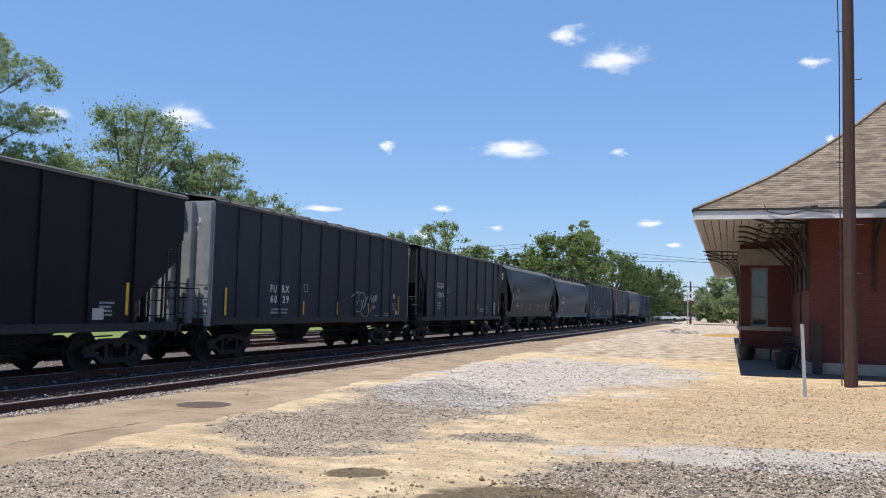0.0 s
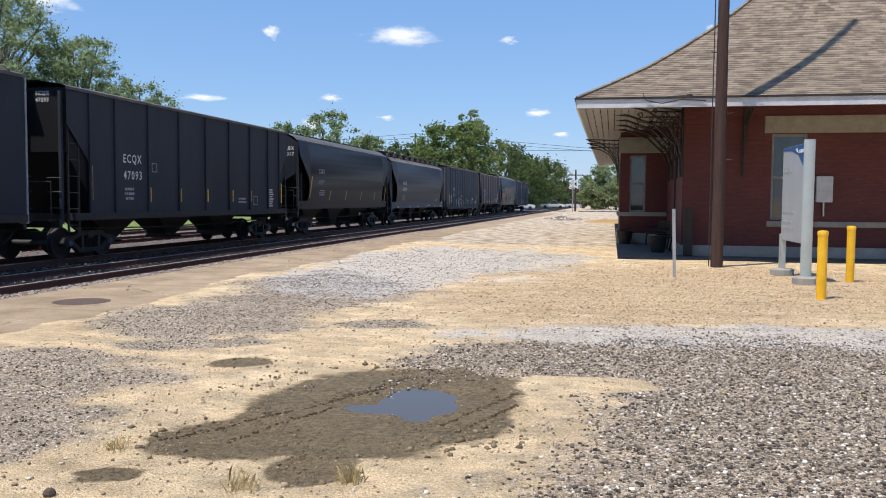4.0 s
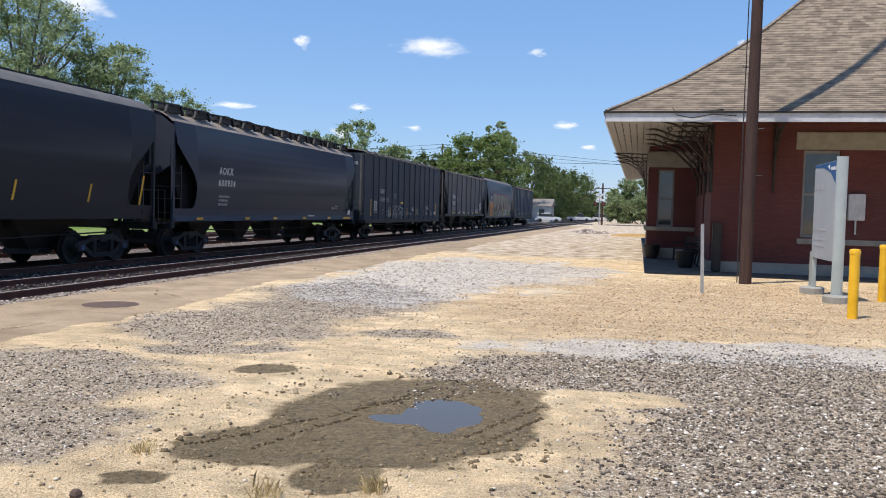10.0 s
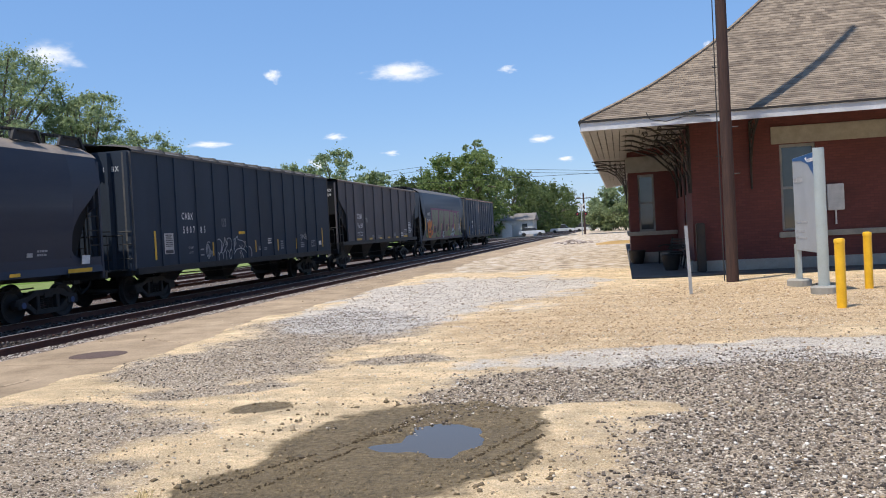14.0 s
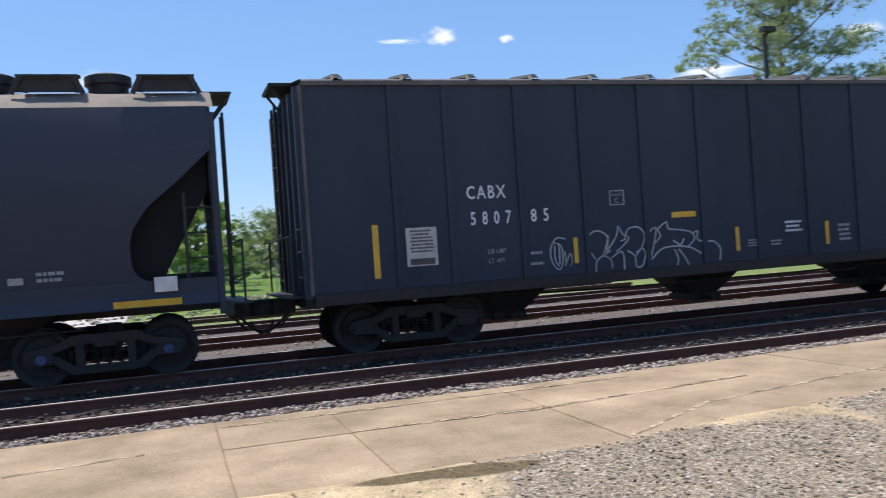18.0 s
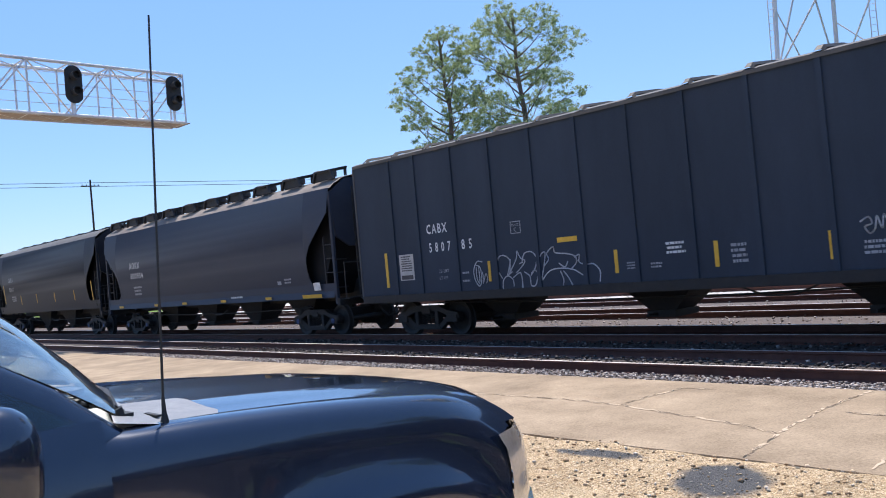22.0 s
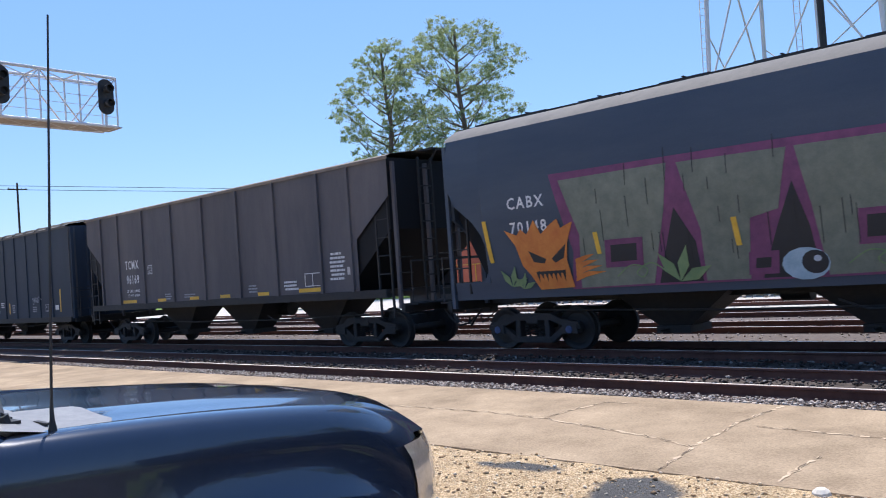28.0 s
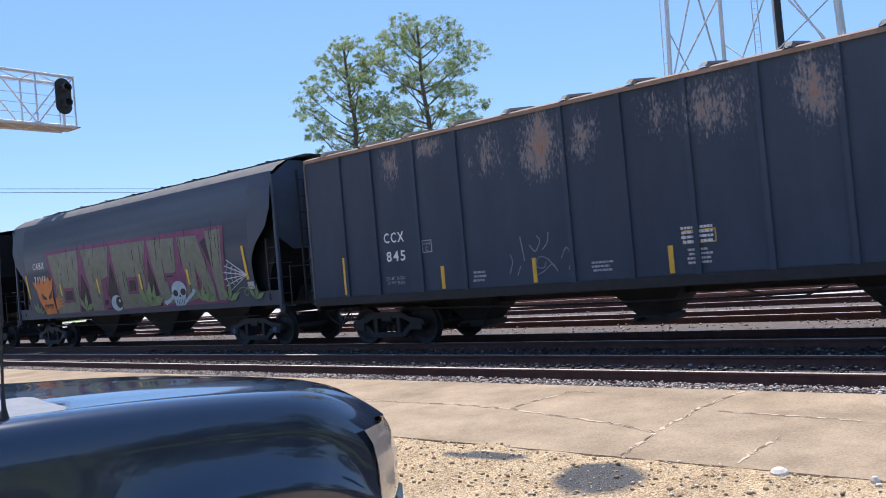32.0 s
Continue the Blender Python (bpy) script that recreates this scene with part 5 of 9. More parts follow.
def station_walls():
    wx0, wx1, wy0, wy1 = 2.3, 11.5, 26.0, 59.0
    t, top = 0.35, 4.6
    g = Geo()
    # south wall, with two window openings
    cuts = [(4.8, 5.78), (8.0, 8.98)]
    xs = [wx0] + [c for q in cuts for c in q] + [wx1]
    for i, (a, b) in enumerate(zip(xs, xs[1:])):
        if i % 2 == 0:
            g.box(a, wy0, 0, b, wy0 + t, top)
        else:
            g.box(a, wy0, 0, b, wy0 + t, 1.1)
            g.box(a, wy0, 3.6, b, wy0 + t, top)
    # west wall with the bay
    ys = [wy0 + t, 28.2, 29.3, 33.0, 38.5, 43, 44.1, wy1]
    for i, (a, b) in enumerate(zip(ys, ys[1:])):
        if i in (1, 5):
            g.box(wx0, a, 0, wx0 + t, b, 1.1)
            g.box(wx0, a, 3.4, wx0 + t, b, top)
        elif i != 3:
            g.box(wx0, a, 0, wx0 + t, b, top)
    g.box(wx1 - t, wy0 + t, 0, wx1, wy1, top)
    g.box(wx0 + t, wy1 - t, 0, wx1 - t, wy1, top)
    g.ob("wall", M_BRICK, station, "painted dark red brick")
    Geo().box(0.55, 33.0, 0, 0.9, 33.3, top).ob("bay_wall_panel", M_BRICK, station, "painted dark red brick bay")
    Geo().box(0.9, 33.0, 0, 1.5, 33.3, 1.2).ob("bay_wall_panel", M_BRICK, station, "painted dark red brick bay")
    Geo().box(0.9, 33.0, 3.36, 1.5, 33.3, top).ob("bay_wall_panel", M_BRICK, station, "painted dark red brick bay")
    Geo().box(1.5, 33.0, 0, 2.3, 33.3, top).ob("bay_wall_panel", M_BRICK, station, "painted dark red brick bay")
    Geo().box(0.55, 33.3, 0, 0.85, 34.2, top).ob("bay_wall_panel", M_BRICK, station, "painted dark red brick bay")
    Geo().box(0.55, 34.2, 0, 0.85, 37.3, 1.2).ob("bay_wall_panel", M_BRICK, station, "painted dark red brick bay")
    Geo().box(0.55, 34.2, 3.36, 0.85, 37.3, top).ob("bay_wall_panel", M_BRICK, station, "painted dark red brick bay")
    Geo().box(0.55, 37.3, 0, 0.85, 38.5, top).ob("bay_wall_panel", M_BRICK, station, "painted dark red brick bay")
    Geo().box(0.85, 38.2, 0, 2.3, 38.5, top).ob("bay_wall_panel", M_BRICK, station, "painted dark red brick bay")
    f = Geo()
    f.box(wx0 - 0.08, wy0 - 0.1, 0, wx1 + 0.08, wy0 + 0.002, 0.32)
    f.box(wx0 - 0.1, wy0 + 0.002, 0, wx0 + 0.002, 33.0, 0.32)
    f.box(0.45, 32.9, 0, 2.2, 32.998, 0.4)
    f.box(0.45, 33.0, 0, 0.548, 38.5, 0.4)
    f.ob("plinth", M_LINTEL, station, "grey stone plinth", bevel=0.015)
    s = Geo()
    s.box(4.58, wy0 - 0.06, 3.62, 9.2, wy0 + 0.02, 4.12)
    s.ob("lintel", M_LINTEL, station, "weathered grey stone lintel", bevel=0.015)
    s = Geo().box(4.7, wy0 - 0.1, 0.9, 9.2, wy0 + 0.02, 1.06)
    s.ob("sill_course", M_LINTEL, station, bevel=0.015)
    Geo().box(0.5, 32.92, 3.45, 2.29, 33.01, 4.05).ob("lintel", M_LINTEL, station, "weathered grey stone lintel", bevel=0.015)
    Geo().box(0.48, 33.02, 3.45, 0.56, 38.5, 4.05).ob("lintel", M_LINTEL, station, bevel=0.015)
    Geo().box(0.45, 32.88, 1.05, 2.29, 33.02, 1.2).ob("sill_course", M_LINTEL, station, bevel=0.015)
    Geo().box(0.45, 33.03, 1.05, 0.56, 38.5, 1.2).ob("sill_course", M_LINTEL, station, bevel=0.015)
    Geo().box(2.4, 26.1, 4.55, 11.4, 58.9, 4.62).ob("attic_floor", M_SOFFIT, station)
    Geo().box(2.7, 26.4, 0.0, 11.1, 58.6, 0.05).ob("inner_floor", M_WALK_SHADED, station)


def sash_window(m, w, h):
    """A painted sash window; local x along the wall, y into it."""
    fr = Geo()
    fr.box(0, 0, 0, 0.07, 0.12, h)
    fr.box(w - 0.07, 0, 0, w, 0.12, h)
    fr.box(0.07, 0, h - 0.09, w - 0.07, 0.12, h)
    fr.box(0.07, 0, 0, w - 0.07, 0.12, 0.08)
    fr.box(0.07, 0.03, h * 0.5 - 0.04, w - 0.07, 0.1, h * 0.5 + 0.04)
    o = fr.ob("window", M_PAINTW, station, "weathered grey painted sash window", bevel=0.008)
    o.matrix_basis = m
    for z0, z1, d in ((0.08, h * 0.5 - 0.04, 0.07), (h * 0.5 + 0.04, h - 0.09, 0.05)):
        Geo().box(0.07, d, z0, w - 0.07, d + 0.01, z1).ob("pane", M_PANE, o)
    bl = Geo()
    for k in range(int(h * 0.55 / 0.09)):
        bl.box(0.12, 0.1, h - 0.12 - k * 0.09 - 0.07, w - 0.12, 0.115, h - 0.12 - k * 0.09)
    bl.ob("blind", M_BLIND, o, "pale slatted blind")


def station_roof():
    # stepped shingle courses on the four slopes
    g = Geo()
    umax, n = 7.6, 64
    rr = random.Random(5)
    for k in range(n):
        u0, u1 = umax * k / n, umax * (k + 1) / n
        z0, z1 = rise(u0) + 0.025, rise(u1) + 0.008
        for side in range(4):
            if side == 0:
                a0, a1, b0, b1 = EX0 + u0, EX1 - u0, EX0 + u1, EX1 - u1
            elif side == 1:
                a0, a1, b0, b1 = EY0 + u0, EY1 - u0, EY0 + u1, EY1 - u1
            elif side == 2:
                a0, a1, b0, b1 = EX0 + u0, EX1 - u0, EX0 + u1, EX1 - u1
            else:
                a0, a1, b0, b1 = EY0 + u0, EY1 - u0, EY0 + u1, EY1 - u1
            cells = 26 if side == 0 else (44 if side == 1 else 3)
            off = rr.uniform(0, 1)
            cuts = sorted({0.0, 1.0, *[min(1, max(0, (i + off + rr.uniform(-0.3, 0.3)) / cells)) for i in range(cells)]})
            for c0, c1 in zip(cuts, cuts[1:]):
                p = [(a0 + (a1 - a0) * c0, z0 - 0.02), (a0 + (a1 - a0) * c1, z0 - 0.02), (a0 + (a1 - a0) * c1, z0), (a0 + (a1 - a0) * c0, z0), (b0 + (b1 - b0) * c1, z1), (b0 + (b1 - b0) * c0, z1)]
                ua = [u0, u0, u0, u0, u1, u1]
                v = []
                for (c, z), u in zip(p, ua):
                    v.append((c, EY0 + u, z) if side == 0 else (EX0 + u, c, z) if side == 1 else (c, EY1 - u, z) if side == 2 else (EX1 - u, c, z))
                g.add(v, [(0, 1, 2, 3), (3, 2, 4, 5)])
    me = bpy.data.meshes.new("roof")
    me.from_pydata(g.v, [], g.f)
    me.materials.append(M_SHINGLE)
    me.update()
    roof = new("roof", me)
    roof.parent = station
    tagged(roof, "brown asphalt shingles", kind="stuff")
    u = Geo()
    m = 12
    rows = []
    for k in range(m + 1):
        a = umax * k / m
        z = rise(a) - 0.05
        rows.append([(EX0 + a, EY0 + a, z), (EX1 - a, EY0 + a, z), (EX1 - a, EY1 - a, z), (EX0 + a, EY1 - a, z), (EX0 + a, EY0 + a, z)])
    u.grid(rows)
    u.ob("roof_deck", M_SOFFIT, station)
    # hip caps
    for sx, x0 in ((1, EX0), (-1, EX1)):
        c = Geo()
        pts = [(x0 + sx * a, EY0 + a, rise(a) + 0.02) for a in (umax * k / 40 for k in range(41))]
        c.pipe(pts, 0.06, 5)
        c.ob("hip_cap", M_SHINGLE, station)
    # fascia board, crown and soffit
    f = Geo()
    f.box(EX0, EY0 - 0.03, EZ - 0.25, EX1, EY0 + 0.02, EZ - 0.02)
    f.ob("fascia", M_FASCIA, station, "peeling grey-white fascia board")
    f = Geo().box(EX0 - 0.03, EY0 + 0.02, EZ - 0.25, EX0 + 0.02, EY1, EZ - 0.02)
    f.ob("fascia", M_FASCIA, station, "peeling grey-white fascia board")
    f = Geo().box(EX0 - 0.06, EY0 - 0.07, EZ - 0.03, EX1, EY0 + 0.02, EZ + 0.025)
    f.box(EX0 - 0.07, EY0 + 0.02, EZ - 0.03, EX0 + 0.02, EY1, EZ + 0.025)
    f.ob("drip_edge", M_WROUGHT, station, "dark drip edge")
    k = 0.0
    while k < 3.0:
        s = Geo().prism([(EX0 + k + 0.01, EZ - 0.24 + 0.11 * k), (EX0 + k + 0.19, EZ - 0.22 + 0.11 * k), (EX0 + k + 0.19, EZ - 0.2 + 0.11 * k), (EX0 + k + 0.01, EZ - 0.22 + 0.11 * k)], 1, EY0 + 0.03, EY1)
        s.ob("soffit_board", M_SOFFIT, station, "grey tongue-and-groove soffit board")
        k += 0.2
    s = Geo().prism([(EY0 + 0.03, EZ - 0.25), (26.0, EZ + 0.1), (26.0, EZ + 0.15), (EY0 + 0.03, EZ - 0.2)], 0, 2.3, EX1)
    s.ob("soffit", M_SOFFIT, station, "grey soffit")
    # downpipe wires looping on the fascia
    w = Geo().pipe([(1.0, EY0 - 0.06, EZ + 0.12), (1.1, EY0 - 0.07, EZ - 0.08), (1.5, EY0 - 0.07, EZ - 0.16), (2.0, EY0 - 0.07, EZ - 0.06), (2.6, EY0 - 0.07, EZ - 0.1)], 0.012, 5)
    w.ob("cable", M_WROUGHT, station)


def bracket(m):
    """An iron eave bracket: two curved arms with scrolls; local x out from the wall, z up."""
    g = Geo()
    g.pipe([(0.04, 0, 0), (0.06, 0, 0.5), (0.25, 0, 1.0), (0.8, 0, 1.55), (1.6, 0, 1.85), (2.5, 0, 1.95)], 0.032, 6)
    g.pipe([(0.04, 0, 0.0), (0.04, 0, 2.0)], 0.032, 6)
    g.pipe([(0.04, 0, 1.95), (2.7, 0, 2.0)], 0.028, 6)
    for cx, cz, r in ((0.45, 1.55, 0.2), (0.85, 1.72, 0.13), (0.25, 1.15, 0.13), (1.25, 1.86, 0.09)):
        g.pipe([(cx + r * math.cos(t) * (1 - t / 12), 0, cz + r * math.sin(t) * (1 - t / 12)) for t in (k * 0.45 for k in range(18))], 0.018, 5)
    g.pipe([(0.04, 0, 1.4), (0.5, 0, 1.95)], 0.02, 5)
    o = new("eave_bracket", BRACKET.setdefault("m", g.mesh("eave_bracket", M_WROUGHT)))
    o.parent = station
    o.matrix_basis = m
    return tagged(o, "black wrought iron scroll bracket")


BRACKET = {}
station_walls()
sash_window(pose(4.8, 26.06, 1.08), 0.98, 2.52)
sash_window(pose(8.0, 26.06, 1.08), 0.98, 2.52)
sash_window(pose(0.9, 33.05, 1.2), 0.6, 2.16)
sash_window(pose(2.36, 29.3, 1.1, 0, 0, -90), 1.1, 2.3)
sash_window(pose(2.36, 44.1, 1.1, 0, 0, -90), 1.1, 2.3)
sash_window(pose(0.6, 35.6, 1.2, 0, 0, -90), 1.3, 2.16)
sash_window(pose(0.6, 37.2, 1.2, 0, 0, -90), 1.3, 2.16)
station_roof()
for by in (26.25, 27.9, 29.8, 31.6):
    bracket(pose(2.3, by, 2.35, 0, 0, 180))
for by in (39.2, 41.2, 45.5, 48.5, 51.5, 54.5):
    bracket(pose(2.3, by, 2.35, 0, 0, 180))
for by in (33.4, 35.6, 38.1):
    bracket(pose(0.5, by, 2.4, 0, 0, 180)).scale = (0.48, 1, 0.8)
bracket(pose(2.32, 26.0, 2.35, 0, 0, -135))
bracket(pose(4.0, 26.0, 2.35, 0, 0, -90))
# dark slab, its edges set where the eaves' shadow falls
tagged(Geo().box(0.45, 24.45, -0.12, 12, 62, 0.012).ob("station_walk", M_WALK_SHADED), "worn concrete walk round the station, darkened for eave shadow", "pavement", kind="structure")

# utility box on the wall behind the sign
ub = thing("meter_box", "grey metal electric meter box on the brick wall", "box", pose(6.02, 25.86, 1.62))
Geo().box(0, 0, 0, 0.45, 0.14, 0.75).ob("cabinet", M_GALV, ub, bevel=0.015)
Geo().box(0.2, 0.04, -0.4, 0.24, 0.1, 0.0).ob("conduit", M_GALV, ub)


def bench(m, label):
    b = thing("bench", label, "bench", m)
    for k in range(4):
        Geo().box(-0.75, -0.2 + k * 0.11, 0.43, 0.75, -0.11 + k * 0.11, 0.46).ob("seat_slat", M_WROUGHT, b, bevel=0.006)
    for k in range(4):
        Geo().box(-0.75, 0.24 + k * 0.03, 0.52 + k * 0.1, 0.75, 0.265 + k * 0.03, 0.6 + k * 0.1).ob("back_slat", M_WROUGHT, b, bevel=0.006)
    for x in (-0.62, 0.62):
        g = Geo()
        g.beam((x, -0.18, 0.0), (x, -0.16, 0.45), 0.05)
        g.beam((x, 0.2, 0.0), (x, 0.36, 0.95), 0.05)
        g.pipe([(x, -0.2, 0.62), (x, 0.0, 0.68), (x, 0.27, 0.66)], 0.022, 6)
        g.beam((x, -0.17, 0.43), (x, 0.22, 0.43), 0.04)
        g.ob("leg_frame", M_WROUGHT, b)
    return b


bench(pose(1.9, 28.6, 0.012, 0, 0, -90), "black slatted bench against the station wall")
bench(pose(1.85, 31.2, 0.012, 0, 0, -75), "dark wooden bench beside the station bay")


def pot(m, r, h, label):
    p = thing("planter", label, "planter", m)
    Geo().lathe([(r * 0.7, 0), (r * 0.95, h * 0.5), (r, h * 0.8), (r * 1.05, h * 0.85), (r * 1.05, h), (r * 0.9, h), (r * 0.88, h * 0.8)], 22).ob("pot", M_WROUGHT, p, smooth=True)
    Geo().lathe([(0.01, h * 0.86), (r * 0.9, h * 0.84)], 16).ob("soil", M_CRACK, p)


pot(pose(0.75, 32.4, 0.012), 0.29, 0.5, "dark round planter pot by the bay")
pot(pose(1.7, 27.3, 0.012), 0.28, 0.5, "large dark urn under the eaves")
tagged(Geo().box(2.35, 25.55, 0.012, 2.6, 25.85, 1.45).ob("downpipe_box", M_WROUGHT, bevel=0.03), "dark metal box at the wall corner", "box")

# ---- yard furniture ----
M_POLE = mat("pole_wood", (0.028, 0.014, 0.011), (0.068, 0.034, 0.026), 5, 0.85, 0, 0.5, 30, 0.05, 0.4, stretch=(5, 5, 0.35))
M_SIGN = mat("sign_grey", (0.4, 0.43, 0.46), (0.47, 0.5, 0.53), 2, 0.45, 0.2, 0.02, 30)
M_SIGNPOST = mat("sign_post_aluminium", (0.42, 0.47, 0.46), (0.52, 0.57, 0.55), 2, 0.4, 0.4, 0.03, 30)
M_SIGNBLUE = mat("sign_blue", (0.02, 0.09, 0.25), (0.03, 0.12, 0.3), 2, 0.4)
M_BOLLARD = mat("bollard_yellow", (0.72, 0.38, 0.01), (0.85, 0.5, 0.03), 4, 0.4, 0, 0.05, 30, 0.04, 0.3)
M_WIRE = mat("wire_black", (0.02, 0.02, 0.02), (0.04, 0.04, 0.04), 4, 0.6)

pole = thing("utility_pole", "tall dark brown wooden utility pole", "pole", pose(2.87, 22.0, -0.1, 0, 0.1, 0))
g = Geo()
rows, r = [], random.Random(2)
for k in range(29):
    z = 22.0 * k / 28
    rad = 0.15 - 0.0025 * z
    rows.append([(rad * math.cos(t) * (1 + 0.03 * math.sin(5 * t + z)), rad * math.sin(t) * (1 + 0.03 * math.sin(5 * t + z)), z) for t in (2 * math.pi * q / 20 for q in range(21))])
g.grid(rows)
g.ob("pole", M_POLE, pole, smooth=True)
Geo().pipe([(-0.2, -0.05, 0.1), (-0.21, -0.05, 4.0), (-0.2, -0.03, 8.0), (-0.23, -0.03, 9.5), (-0.16, 0, 15.6)], 0.014, 5).ob("ground_wire", M_WIRE, pole)
for k, (z, s) in enumerate(((3.2, -1), (2.75, 1), (3.9, 1), (5.4, -1), (6.3, 1), (7.4, 1), (8.6, -1), (10.1, 1))):
    Geo().pipe([(s * 0.12, -0.1, z), (s * 0.27, -0.12, z), (s * 0.27, -0.12, z + 0.04)], 0.012, 5).ob("step_bolt", M_IRON, pole)

stake = thing("marker_post", "leaning grey steel marker post", "post", pose(1.63, 18.9, -0.1, 0, -1.8, 0))
Geo().prism([(-0.035, -0.012), (0.035, -0.012), (0.035, -0.004), (0.008, -0.004), (0.008, 0.02), (-0.008, 0.02), (-0.008, -0.004), (-0.035, -0.004)], 2, 0, 1.55).ob("post", M_GALV, stake)

sign = thing("station_sign", "grey metal station sign on two posts", "sign", pose(4.12, 18.0, -0.05, 0, 0, 1.5))
g = Geo().prism([(-0.045, 0.05), (0.045, 0.05), (0.045, 2.1), (-0.045, 2.1)], 2, 0.82, 2.86)
g.ob("panel", M_SIGN, sign, "light grey panel", bevel=0.01)
g = Geo().prism([(0.06, 2.1), (0.3, 2.42), (0.7, 2.64), (1.3, 2.76), (2.09, 2.8), (2.09, 2.85), (0.06, 2.85)], 0, -0.05, -0.045)
g.ob("blue_field", M_SIGNBLUE, sign, "blue curved corner field")
g = Geo().prism([(0.75, 2.7), (0.95, 2.78), (0.8, 2.8)], 0, -0.054, -0.05)
for k in range(5):
    g.prism([(0.25 + k * 0.09, 2.68), (0.31 + k * 0.09, 2.68), (0.31 + k * 0.09, 2.75), (0.25 + k * 0.09, 2.75)], 0, -0.054, -0.05)
g.ob("emblem", M_WHITE, sign, "small white emblem")
g = Geo()
rr = random.Random(3)
for z, y0, y1, h in ((2.3, 1.25, 1.95, 0.11), (1.42, 0.9, 2.0, 0.05), (1.22, 1.2, 2.0, 0.05), (1.08, 1.0, 2.0, 0.05)):
    y = y0
    while y < y1:
        w = rr.uniform(0.04, 0.09)
        g.prism([(y, z), (y + w, z), (y + w, z + h), (y, z + h)], 0, -0.052, -0.045)
        y += w + 0.025
g.ob("text_bars", M_PALE, sign)
g = Geo().prism([(0.11 * math.cos(t), 0.05 * math.sin(t)) for t in (2 * math.pi * k / 14 for k in range(14))], 2, 0.0, 2.92)
g.ob("front_post", M_SIGNPOST, sign, "rounded aluminium post", smooth=True)
Geo().box(-0.05, 2.0, 0.0, 0.05, 2.25, 0.95).ob("rear_post", M_SIGNPOST, sign, bevel=0.01)
for y in (0.0, 2.12):
    Geo().lathe([(0.26, 0.0), (0.26, 0.14), (0.22, 0.17)], 16, Matrix.Translation((0, y, 0))).ob("footing", M_LINTEL, sign, "round concrete footing")
for bx, by in ((3.8, 15.3), (5.16, 18.8)):
    b = thing("bollard", "yellow plastic-sleeved steel bollard", "bollard", pose(bx, by, -0.1), "bollards by the sign")
    Geo().lathe([(0.082, 0), (0.082, 1.16)], 20).ob("sleeve", M_BOLLARD, b, smooth=True)
    Geo().lathe([(0.09, 1.15), (0.09, 1.2), (0.08, 1.225), (0.03, 1.235)], 20).ob("cap", M_BOLLARD, b, smooth=True)
# stray rock and stones near the puddle
g = Geo().lathe([(0.02, -0.04), (0.036, -0.01), (0.03, 0.012), (0.012, 0.026)], 7, pose(-2.75, 4.05, -0.03, 25, 14, 0))
tagged(g.ob("rock", M_COVER), "small dark rock lying on the sand", "rock")

# ---- trees ----
def leaf_material(name, a, b, c):
    m = bpy.data.materials.new(name)
    m.use_nodes = True
    n, l = m.node_tree.nodes, m.node_tree.links
    g = n.new("ShaderNodeNewGeometry")
    r = n.new("ShaderNodeValToRGB")
    r.color_ramp.elements.new(0.5)
    for e, (p, col) in zip(r.color_ramp.elements, ((0.0, a), (0.5, b), (1.0, c))):
        e.position, e.color = p, (*col, 1)
    l.new(g.outputs["Random Per Island"], r.inputs[0])
    bs = n["Principled BSDF"]
    l.new(r.outputs[0], bs.inputs["Base Color"])
    bs.inputs["Roughness"].default_value = 0.6
    bs.inputs["Specular IOR Level"].default_value = 0.3
    tr = n.new("ShaderNodeBsdfTranslucent")
    l.new(r.outputs[0], tr.inputs["Color"])
    mx = n.new("ShaderNodeMixShader")
    mx.inputs[0].default_value = 0.62
    l.new(bs.outputs[0], mx.inputs[1])
    l.new(tr.outputs[0], mx.inputs[2])
    l.new(mx.outputs[0], n["Material Output"].inputs[0])
    return m


M_LEAF = leaf_material("oak_leaves", (0.2, 0.26, 0.13), (0.29, 0.355, 0.185), (0.4, 0.465, 0.265))
M_LEAF_DARK = leaf_material("dark_leaves", (0.09, 0.13, 0.048), (0.135, 0.18, 0.065), (0.19, 0.24, 0.1))
M_LEAF_LIME = leaf_material("lime_leaves", (0.25, 0.36, 0.08), (0.35, 0.47, 0.12), (0.48, 0.58, 0.18))
M_LEAF_MID = leaf_material("mid_green_leaves", (0.13, 0.185, 0.06), (0.2, 0.27, 0.09), (0.3, 0.36, 0.14))
M_NEEDLE = leaf_material("pine_needles", (0.21, 0.275, 0.125), (0.31, 0.38, 0.19), (0.43, 0.5, 0.28))
M_BARK = mat("bark", (0.1, 0.078, 0.062), (0.2, 0.155, 0.125), 4, 0.9, 0, 0.5, 20, 0.1, 0.3, stretch=(3, 3, 0.5))


